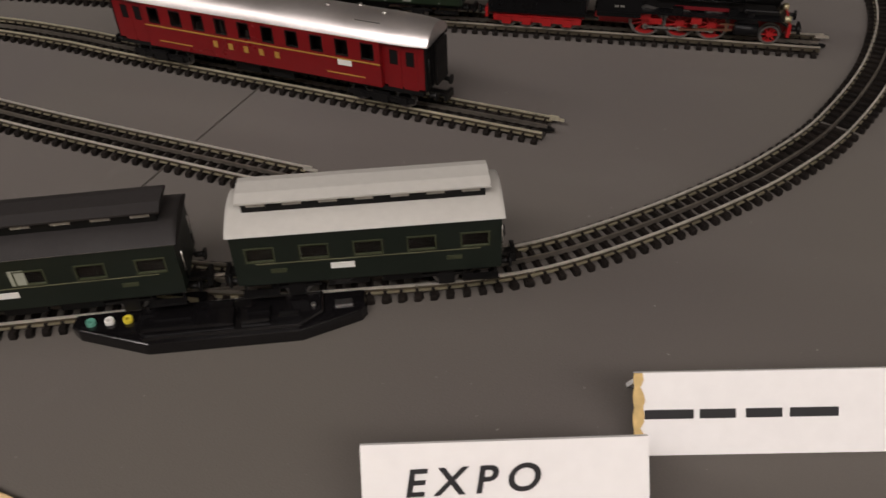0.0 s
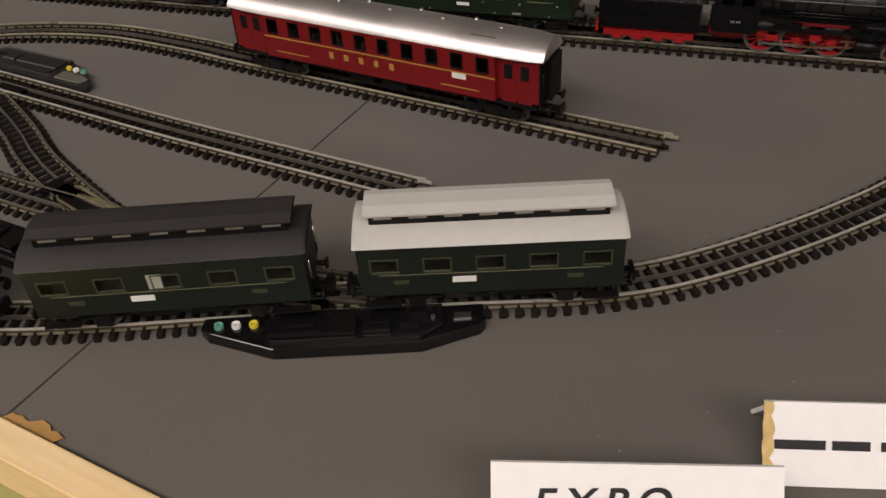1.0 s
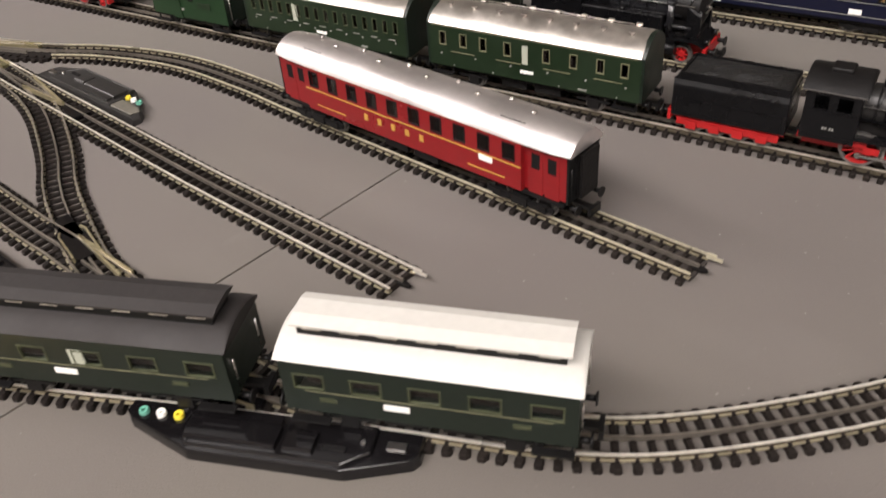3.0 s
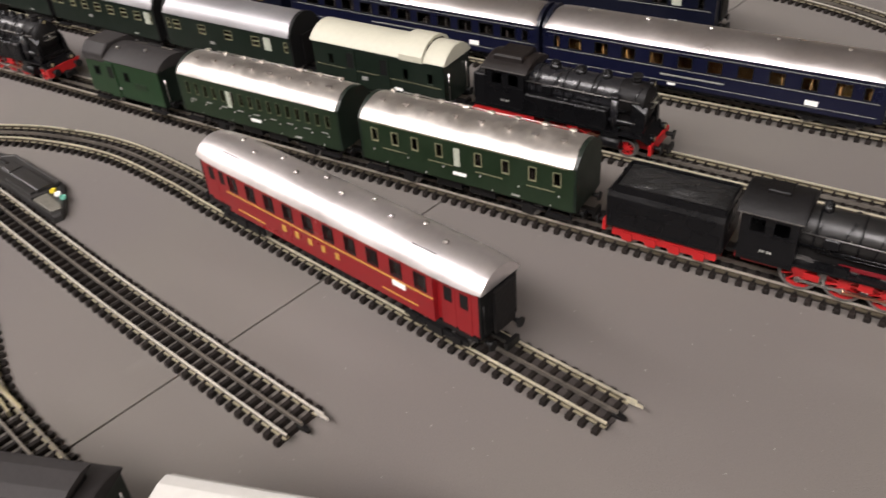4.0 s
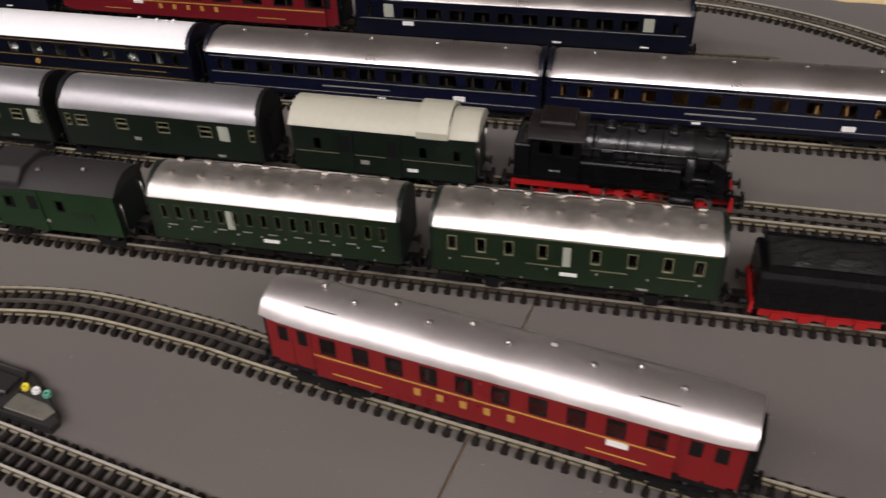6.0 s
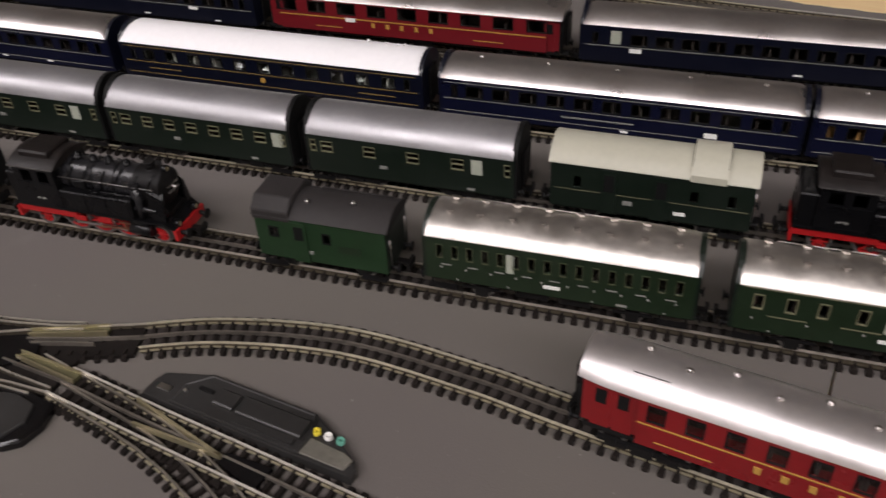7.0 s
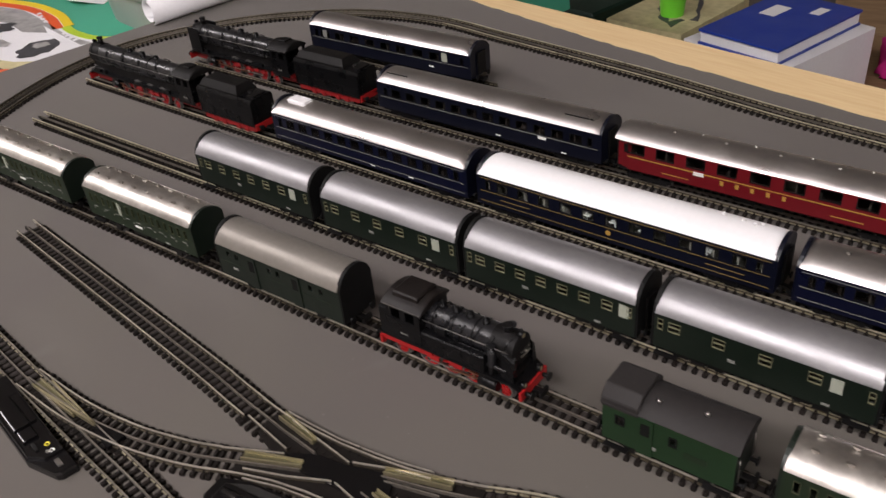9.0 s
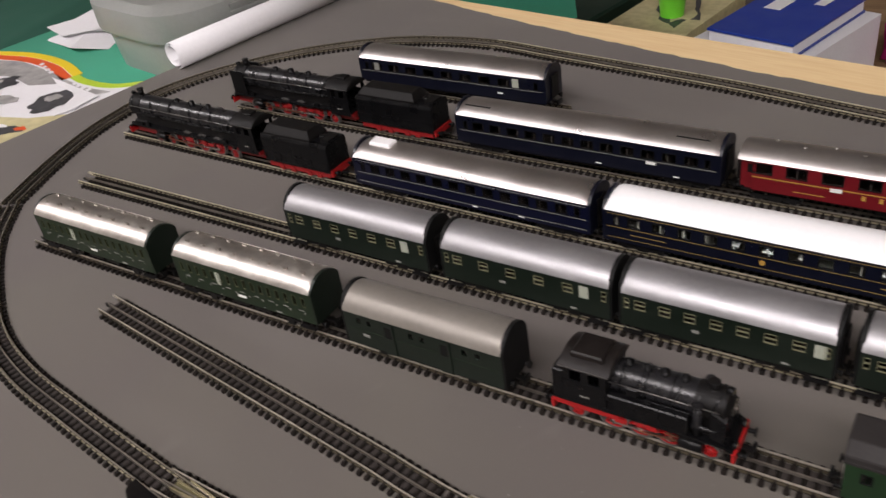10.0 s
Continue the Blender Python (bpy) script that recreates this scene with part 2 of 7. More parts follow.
CUP_GREEN = material("lime_green_plastic", (0.18, 0.72, 0.04), 0.35, 0, 0.05)
KRAFT = material("printed_carton", (0.56, 0.50, 0.28), 0.6, 0, 0.25, 60.0, 0.1, 10.0)
MAGENTA = material("magenta_fabric", (0.62, 0.015, 0.24), 0.8, 0, 0.2, 300.0, 0.4, 30.0)
CYAN = material("light_blue_fabric", (0.08, 0.45, 0.70), 0.8, 0, 0.15, 300.0, 0.4, 30.0)
INDIGO = material("indigo_fabric", (0.05, 0.035, 0.25), 0.8, 0, 0.2, 300.0, 0.4, 30.0)
BROWN_WOOD = wood("brown_furniture_wood", (0.26, 0.17, 0.09), (0.17, 0.10, 0.05), 9.0)
WIRE_RED = material("red_wire", (0.58, 0.07, 0.08), 0.4, 0, 0.05)
PLASTER = material("wall_paint", (0.55, 0.52, 0.47), 0.85, 0, 0.06, 60.0, 0.2, 2.0)
CEILING = material("ceiling_paint", (0.50, 0.48, 0.45), 0.9, 0, 0.05, 60.0, 0.2, 2.0)
LINO = material("brown_floor", (0.16, 0.13, 0.10), 0.6, 0, 0.15, 60.0, 0.1, 4.0)
TUBE = bpy.data.materials.new("lit_tube")
TUBE.use_nodes = True
TUBE.node_tree.nodes["Principled BSDF"].inputs["Emission Color"].default_value = (1.0, 0.93, 0.84, 1)
TUBE.node_tree.nodes["Principled BSDF"].inputs["Emission Strength"].default_value = 3.0


# ---------- mesh tools (vehicle measures are in millimetres) ----------
def box(bm, x0, x1, y0, y1, z0, z1, k=0.001):
    v = [bm.verts.new((x * k, y * k, z * k)) for x in (x0, x1) for y in (y0, y1) for z in (z0, z1)]
    for f in ((0, 1, 3, 2), (4, 6, 7, 5), (0, 4, 5, 1), (2, 3, 7, 6), (0, 2, 6, 4), (1, 5, 7, 3)):
        bm.faces.new([v[i] for i in f])


def loft(bm, rings, k=0.001, closed=True, caps=True, smooth=False):
    """Skin through rings of (x, y, z) with equally many points."""
    made = [[bm.verts.new((x * k, y * k, z * k)) for x, y, z in ring] for ring in rings]
    n = len(made[0])
    for a, b in zip(made, made[1:]):
        for i in range(n if closed else n - 1):
            f = bm.faces.new((a[i], a[(i + 1) % n], b[(i + 1) % n], b[i]))
            f.smooth = smooth
    if caps:
        bm.faces.new(made[0][::-1])
        bm.faces.new(made[-1])


def tube(bm, axis, a, b, centre, radius, seg=16, r2=None, k=0.001):
    """A round bar along axis 'x', 'y' or 'z' from a to b about centre (the two other measures)."""
    r2 = radius if r2 is None else r2
    rings = []
    for pos, r in ((a, radius), (b, r2)):
        ring = []
        for i in range(seg):
            t = 2 * math.pi * i / seg
            u, w = centre[0] + r * math.cos(t), centre[1] + r * math.sin(t)
            ring.append((pos, u, w) if axis == "x" else (u, pos, w) if axis == "y" else (u, w, pos))
        rings.append(ring)
    loft(bm, rings, k, smooth=True)


def part(name, bm, mat, parent=None, label="", at=None, smooth_angle=None):
    """Links a bmesh as one object, under a thing or a part where one is given."""
    bmesh.ops.recalc_face_normals(bm, faces=bm.faces)
    me = bpy.data.meshes.new(name)
    bm.to_mesh(me)
    bm.free()
    me.materials.append(mat)
    if smooth_angle:
        me.shade_smooth()
        me.set_sharp_from_angle(angle=radians(smooth_angle))
    return hang(name, me, parent, label, at)


def hang(name, me, parent=None, label="", at=None):
    ob = new(name, me)
    if parent:
        ob.parent = parent
    if at is not None:
        ob.matrix_basis = at if isinstance(at, Matrix) else Matrix.Translation(at)
    if label:
        ob["label"] = label
    return ob


def thing(name, m, label, category, group=""):
    ob = new(name)
    ob.matrix_basis = m
    ob.empty_display_size = 0.01
    return tagged(ob, label, category, group)


def blend(bm, width=0.4, seg=1):
    bmesh.ops.bevel(bm, geom=list(bm.edges), offset=width * 0.001, segments=seg, affect="EDGES", clamp_overlap=True)


# ---------- lines of track ----------
class Line:
    """A smooth way through plan points, walked by its length."""

    def __init__(self, pts, step=0.004):
        p = [np.array(q, float) for q in pts]
        if len(p) == 2:
            n = max(2, int(np.linalg.norm(p[1] - p[0]) / 0.02))
            way = [p[0] + (p[1] - p[0]) * i / n for i in range(n + 1)]
        else:
            ends = [2 * p[0] - p[1]] + p + [2 * p[-1] - p[-2]]
            way = []
            for a, b, c, d in zip(ends, ends[1:], ends[2:], ends[3:]):
                n = max(2, int(np.linalg.norm(c - b) / step))
                for i in range(n):
                    t = i / n
                    way.append(0.5 * (2 * b + (c - a) * t + (2 * a - 5 * b + 4 * c - d) * t * t + (3 * b - a - 3 * c + d) * t**3))
            way.append(p[-1])
        self.way = np.array(way)
        self.s = np.r_[0, np.cumsum(np.linalg.norm(np.diff(self.way, axis=0), axis=1))]
        self.length = self.s[-1]
        a, b = self.way[0], self.way[-1]
        across = np.array([a[1] - b[1], b[0] - a[0]]) / np.linalg.norm(b - a)
        self.bow = float(np.abs((self.way - a) @ across).max())

    def at(self, s):
        return np.array([np.interp(s, self.s, self.way[:, 0]), np.interp(s, self.s, self.way[:, 1])])

    def turn(self, s, d=0.006):
        v = self.at(min(s + d, self.length)) - self.at(max(s - d, 0))
        return math.atan2(v[1], v[0])

    def near(self, x, y):
        return float(self.s[np.argmin(np.hypot(self.way[:, 0] - x, self.way[:, 1] - y))])

    def ride(self, s, half):
        """The pose of a vehicle whose two ends, half a length from s, stand on the line."""
        a, b = self.at(s - half), self.at(s + half)
        c = (a + b) / 2
        return Matrix.Translation((c[0], c[1], RAIL_Z)) @ Matrix.Rotation(math.atan2(b[1] - a[1], b[0] - a[0]), 4, "Z")


RAIL_Z, GAUGE, SLEEPER_STEP = 0.0055, 0.0165, 0.0063


def sweep(line, s0, s1, offset, w, z0, z1, step=0.006, drop=0.0):
    """A rail of rectangular section along a line."""
    bm = bmesh.new()
    n = max(1, int((s1 - s0) / (0.05 if len(line.way) < 80 and line.length > 1 else 0.02 if line.bow < 0.02 else step)))
    rings = []
    for i in range(n + 1):
        s = s0 + (s1 - s0) * i / n
        p, t = line.at(s), line.turn(s)
        nx, ny = -math.sin(t), math.cos(t)
        ring = []
        for o, z in ((-w / 2, z0), (w / 2, z0), (w / 2, z1), (-w / 2, z1)):
            ring.append((p[0] + nx * (offset + o), p[1] + ny * (offset + o), z - drop))
        rings.append(ring)
    loft(bm, rings, 1.0)
    return bm


def sleeper_mesh():
    bm = bmesh.new()
    lo = [(-1.1, -12.7), (1.1, -12.7), (1.6, -12.1), (1.55, -10.6), (1.25, -9.8), (1.25, 9.8), (1.55, 10.6), (1.6, 12.1), (1.1, 12.7), (-1.1, 12.7), (-1.6, 12.1), (-1.55, 10.6), (-1.25, 9.8), (-1.25, -9.8), (-1.55, -10.6), (-1.6, -12.1)]
    rings = [[(x, y, 0.0) for x, y in lo], [(x, y, 1.9) for x, y in lo], [(x * 0.78, y * 0.975, 2.7) for x, y in lo]]
    loft(bm, rings)
    for y in (-8.25, 8.25):
        box(bm, -0.65, 0.65, y - 1.5, y + 1.5, 2.5, 3.6)
    box(bm, -1.0, 1.0, -1.2, 1.2, 2.5, 3.2)
    bmesh.ops.recalc_face_normals(bm, faces=bm.faces)
    me = bpy.data.meshes.new("sleeper")
    bm.to_mesh(me)
    bm.free()
    me.materials.append(SLEEPER)
    return me


SLEEPER_MESH = sleeper_mesh()


def track(name, line, label, s0=0.0, s1=None, drop=0.0, group="model railway tracks", pins=(), metal=None, bed=None, foot=None):
    """Three-rail track: two running rails, a centre rail and single sleepers."""
    s1 = line.length if s1 is None else s1
    t = thing(name, Matrix.Identity(4), label, "model track", group)
    metal = metal or RAIL
    if bed:
        part("track_bed", sweep(line, bed[0], bed[1], 0.0, 0.0156, 0.0002 + drop, 0.0011 + drop, drop=drop), TRACK_BED, t, "dark brown strip between the rails")
    for side in (-1, 1):
        # web in darker metal stands in for the shade beneath the head
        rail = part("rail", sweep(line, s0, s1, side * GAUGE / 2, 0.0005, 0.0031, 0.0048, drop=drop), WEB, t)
        part("rail_head", sweep(line, s0, s1, side * GAUGE / 2, 0.0009, 0.0047, RAIL_Z, drop=drop), metal, rail, "bright rail head above a shade-toned web")
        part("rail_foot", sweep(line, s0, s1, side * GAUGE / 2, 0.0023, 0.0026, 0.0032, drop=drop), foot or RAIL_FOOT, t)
    part("centre_rail", sweep(line, s0, s1, 0.0, 0.0010, 0.0028, 0.0049, drop=drop), MIDRAIL, t)
    for start, side in pins:
        p = line.at(0.0 if start else line.length)
        t0 = line.turn(0.0 if start else line.length) + (math.pi if start else 0)
        out, nrm = np.array([math.cos(t0), math.sin(t0)]), np.array([-math.sin(t0), math.cos(t0)])
        bm = bmesh.new()
        q = p + nrm * side * GAUGE / 2
        rings = []
        for d, w, z1 in ((-0.001, 0.0011, RAIL_Z), (0.0035, 0.0011, RAIL_Z), (0.0037, 0.0006, 0.0046), (0.0065, 0.0006, 0.0046)):
            c = q + out * d
            rings.append([(*(c - nrm * w / 2), 0.0032), (*(c + nrm * w / 2), 0.0032), (*(c + nrm * w / 2), z1 + 0.0002), (*(c - nrm * w / 2), z1 + 0.0002)])
        loft(bm, rings, 1.0)
        part("rail_end", bm, metal, t, "bright protruding rail end with pin")
        bm = bmesh.new()
        rings = []
        for d, w in ((-0.002, 0.0030), (0.002, 0.0026), (0.004, 0.0012)):
            c = p + out * d
            rings.append([(*(c - nrm * w / 2), 0.0018), (*(c + nrm * w / 2), 0.0018), (*(c + nrm * w / 2), 0.0032), (*(c - nrm * w / 2), 0.0032)])
        loft(bm, rings, 1.0)
        part("contact_tongue", bm, CHASSIS, t)
    n = int((s1 - s0) / SLEEPER_STEP)
    for i in range(n):
        s = s0 + SLEEPER_STEP * (i + 0.5)
        p = line.at(s)
        m = Matrix.Translation((p[0], p[1], -drop)) @ Matrix.Rotation(line.turn(s) + random.uniform(-0.012, 0.012), 4, "Z")
        hang("sleeper", SLEEPER_MESH, t, at=m)
    return t


# ---------- carriages ----------
def side_wall(bm, x0, x1, y, thick, z0, z1, wins, k=0.001):
    """One side as a single sheet with openings: wins are (middle, width, foot, head)."""
    inner = y + thick if y < 0 else y - thick
    xs = sorted({x0, x1, *(c + s * w / 2 for c, w, _, _ in wins for s in (-1, 1))})
    zs = sorted({z0, z1, *(q for _, _, a, b in wins for q in (a, b))})
    nx, nz = len(xs) - 1, len(zs) - 1
    full = {}
    for i in range(nx):
        for j in range(nz):
            cx, cz = (xs[i] + xs[i + 1]) / 2, (zs[j] + zs[j + 1]) / 2
            full[i, j] = not any(abs(cx - c) < w / 2 and a < cz < b for c, w, a, b in wins)
    made = {}

    def v(i, j, d):
        if (i, j, d) not in made:
            made[i, j, d] = bm.verts.new((xs[i] * k, (inner if d else y) * k, zs[j] * k))
        return made[i, j, d]

    for (i, j), on_ in full.items():
        if not on_:
            continue
        for d in (0, 1):
            bm.faces.new((v(i, j, d), v(i + 1, j, d), v(i + 1, j + 1, d), v(i, j + 1, d)))
        for di, dj, p, q in ((-1, 0, (i, j), (i, j + 1)), (1, 0, (i + 1, j), (i + 1, j + 1)), (0, -1, (i, j), (i + 1, j)), (0, 1, (i, j + 1), (i + 1, j + 1))):
            if not full.get((i + di, j + dj), False):
                bm.faces.new((v(*p, 0), v(*q, 0), v(*q, 1), v(*p, 1)))


def wheel_meshes(r, mat_tyre, mat_disc, spokes=0):
    """Meshes of a wheel standing across y, about its own middle: tyre with flange, and disc or spokes."""
    bm = bmesh.new()
    n = 20
    prof = [(r - 1.2, -1.2), (r, -1.2), (r, 0.9), (r + 0.9, 1.0), (r + 0.9, 1.5), (r - 1.2, 1.5)]
    rings = [[(q * math.cos(2 * math.pi * i / n), y, q * math.sin(2 * math.pi * i / n)) for q, y in prof] for i in range(n + 1)]
    loft(bm, rings, caps=False)
    bmesh.ops.remove_doubles(bm, verts=bm.verts, dist=1e-6)
    bmesh.ops.recalc_face_normals(bm, faces=bm.faces)
    tyre = bpy.data.meshes.new("tyre")
    bm.to_mesh(tyre)
    bm.free()
    tyre.materials.append(mat_tyre)
    bm = bmesh.new()
    if spokes:
        tube(bm, "y", -1.4, 1.3, (0, 0), r * 0.24, 12)
        star = []
        for i in range(spokes):
            t = 2 * math.pi * i / spokes
            half = math.pi / spokes
            for q, off in ((r * 0.30, -half), (r * 0.34, -0.42 / (r * 0.34)), (r - 1.0, -0.42 / (r - 1.0)), (r - 1.0, 0.42 / (r - 1.0)), (r * 0.34, 0.42 / (r * 0.34))):
                star.append((q * math.cos(t + off), q * math.sin(t + off)))
        loft(bm, [[(x, -0.8, z) for x, z in star], [(x, 0.8, z) for x, z in star]])
        box(bm, -r * 0.55, r * 0.55, -0.7, 0.7, -r + 1.0, -r * 0.62)
    else:
        tube(bm, "y", -0.7, 0.9, (0, 0), r - 1.1, 16)
        tube(bm, "y", -1.3, 0.9, (0, 0), r * 0.3, 10)
    bmesh.ops.recalc_face_normals(bm, faces=bm.faces)
    disc = bpy.data.meshes.new("wheel")
    bm.to_mesh(disc)
    bm.free()
    disc.materials.append(mat_disc)
    return tyre, disc


COACH_WHEEL = wheel_meshes(5.2, WHEEL, CHASSIS)
DRIVER = wheel_meshes(9.0, WHEEL, RED_LOCO, 11)
DRIVER_SMALL = wheel_meshes(7.6, WHEEL, RED_LOCO, 10)
DRIVER_DARK = wheel_meshes(9.6, WHEEL, DARK_RED, 11)
PONY_DARK = wheel_meshes(5.6, WHEEL, DARK_RED, 8)
PONY = wheel_meshes(5.6, WHEEL, RED_LOCO, 8)
TENDER_WHEEL = wheel_meshes(5.6, WHEEL, RED_LOCO)


def add_wheel(parent, meshes, x, z, side):
    m = Matrix.Translation((x * 0.001, side * 0.0083, z * 0.001)) @ Matrix.Rotation(0 if side < 0 else math.pi, 4, "Z")
    w = hang("wheel", meshes[1], parent, at=m)
    hang("tyre", meshes[0], w, "bright steel tyre")


def bogie(parent, x, base=26.0, mat=CHASSIS, wheel=COACH_WHEEL, r=5.2):
    bm = bmesh.new()
    for s in (-1, 1):
        box(bm, x - base / 2 - 6, x + base / 2 + 6, s * 11.4 - 0.7, s * 11.4 + 0.7, 4.2, 6.6)
        for dx in (-base / 2, base / 2):
            box(bm, x + dx - 2.4, x + dx + 2.4, s * 11.9 - 1.0, s * 11.9 + 1.0, 3.2, 7.0)
        box(bm, x - 4.5, x + 4.5, s * 11.9 - 1.0, s * 11.9 + 1.0, 2.8, 7.4)
        for dx in (-8.5, 8.5):
            box(bm, x + dx - 2.6, x + dx + 2.6, s * 11.9 - 0.8, s * 11.9 + 0.8, 3.6, 5.6)
    box(bm, x - 5, x + 5, -11, 11, 5.0, 8.2)
    b = part("bogie", bm, mat, parent)
    for dx in (-base / 2, base / 2):
        for s in (-1, 1):
            add_wheel(b, wheel, x + dx, r, s)
    return b


def axle_frames(parent, x, mat=CHASSIS):
    for s in (-1, 1):
        bm = bmesh.new()
        box(bm, x - 3.2, x + 3.2, s * 11.6 - 0.8, s * 11.6 + 0.8, 3.0, 9.0)
        box(bm, x - 9.5, x + 9.5, s * 11.9 - 0.6, s * 11.9 + 0.6, 7.2, 8.4)
        add_wheel(part("axle_frame", bm, mat, parent), COACH_WHEEL, x, 5.2, s)


def end_gear(parent, x, way, buffers=True):
    if buffers:
        for y in (-9.5, 9.5):
            bm = bmesh.new()
            a, b = (x, x + way * 3.6)
            tube(bm, "x", min(a, b), max(a, b), (y, 10.0), 1.2, 10)
            tube(bm, "x", b if way > 0 else b - 0.8, b + 0.8 if way > 0 else b, (y, 10.0), 2.6, 14)
            part("buffer", bm, CHASSIS, parent)
    bm = bmesh.new()
    a, b = sorted((x - way * 4, x + way * 7.0))
    box(bm, a, b, -1.6, 1.6, 5.6, 7.6)
    tip = x + way * 6.5
    box(bm, tip - 0.9, tip + 0.9, -4.2, 4.2, 4.6, 8.6)
    part("coupling", bm, CHASSIS, parent)


def arch(y, W, h):
    """Height of a round-arched roof of width W and rise h, at y from its middle."""
    r = (W * W / 4 + h * h) / (2 * h)
    return math.sqrt(max(0.0, r * r - y * y)) - (r - h)


def roof_mesh(L, W, ze, h, ends=0.0, droop=0.4, seg=20, taper=1.0):
    """A curved roof with rounded ends: ends is the length over which it falls away, taper the width left at the tip."""
    bm = bmesh.new()
    rings = []
    xs = [-L / 2, -L / 2 + ends * 0.15, -L / 2 + ends * 0.45, -L / 2 + ends]
    sc = [droop, droop + (1 - droop) * 0.35, droop + (1 - droop) * 0.8, 1.0]
    if ends <= 0:
        xs, sc = [-L / 2], [1.0]
    stations = list(zip(xs, sc)) + [(-x, s) for x, s in zip(xs[::-1], sc[::-1])]
    for x, s in stations:
        ring = []
        q = 1.0 if taper == 1.0 else taper + (1 - taper) * (s - droop) / (1 - droop)
        for i in range(seg + 1):
            t = math.pi * i / seg
            y = -math.cos(t) * W / 2
            ring.append((x, y * q, ze + s * max(0.0, arch(y, W, h))))
        ring += [(x, (W / 2 - 1.0) * q, ze - 0.7), (x, (-W / 2 + 1.0) * q, ze - 0.7)]
        rings.append(ring)
    loft(bm, rings, smooth=True)
    return bm


def roof_height(y, W, ze, h):
    return ze + arch(y, W, h)


def vent_mesh(mat, kind="mushroom"):
    bm = bmesh.new()
    if kind == "mushroom":
        tube(bm, "z", -1.0, 0.9, (0, 0), 0.7, 8)
        tube(bm, "z", 0.9, 1.9, (0, 0), 1.5, 12, 0.7)
    else:
        tube(bm, "z", -1.0, 1.4, (0, 0), 0.6, 8)
        box(bm, -1.6, 1.6, -0.8, 0.8, 1.2, 2.3)
    bmesh.ops.recalc_face_normals(bm, faces=bm.faces)
    me = bpy.data.meshes.new("roof_vent")
    bm.to_mesh(me)
    bm.free()
    me.materials.append(mat)
    return me


VENT_SILVER = vent_mesh(STEEL)
VENT_WHITE = vent_mesh(WHITE_ROOF)
VENT_DARK = vent_mesh(SILVER_WORN, "torpedo")


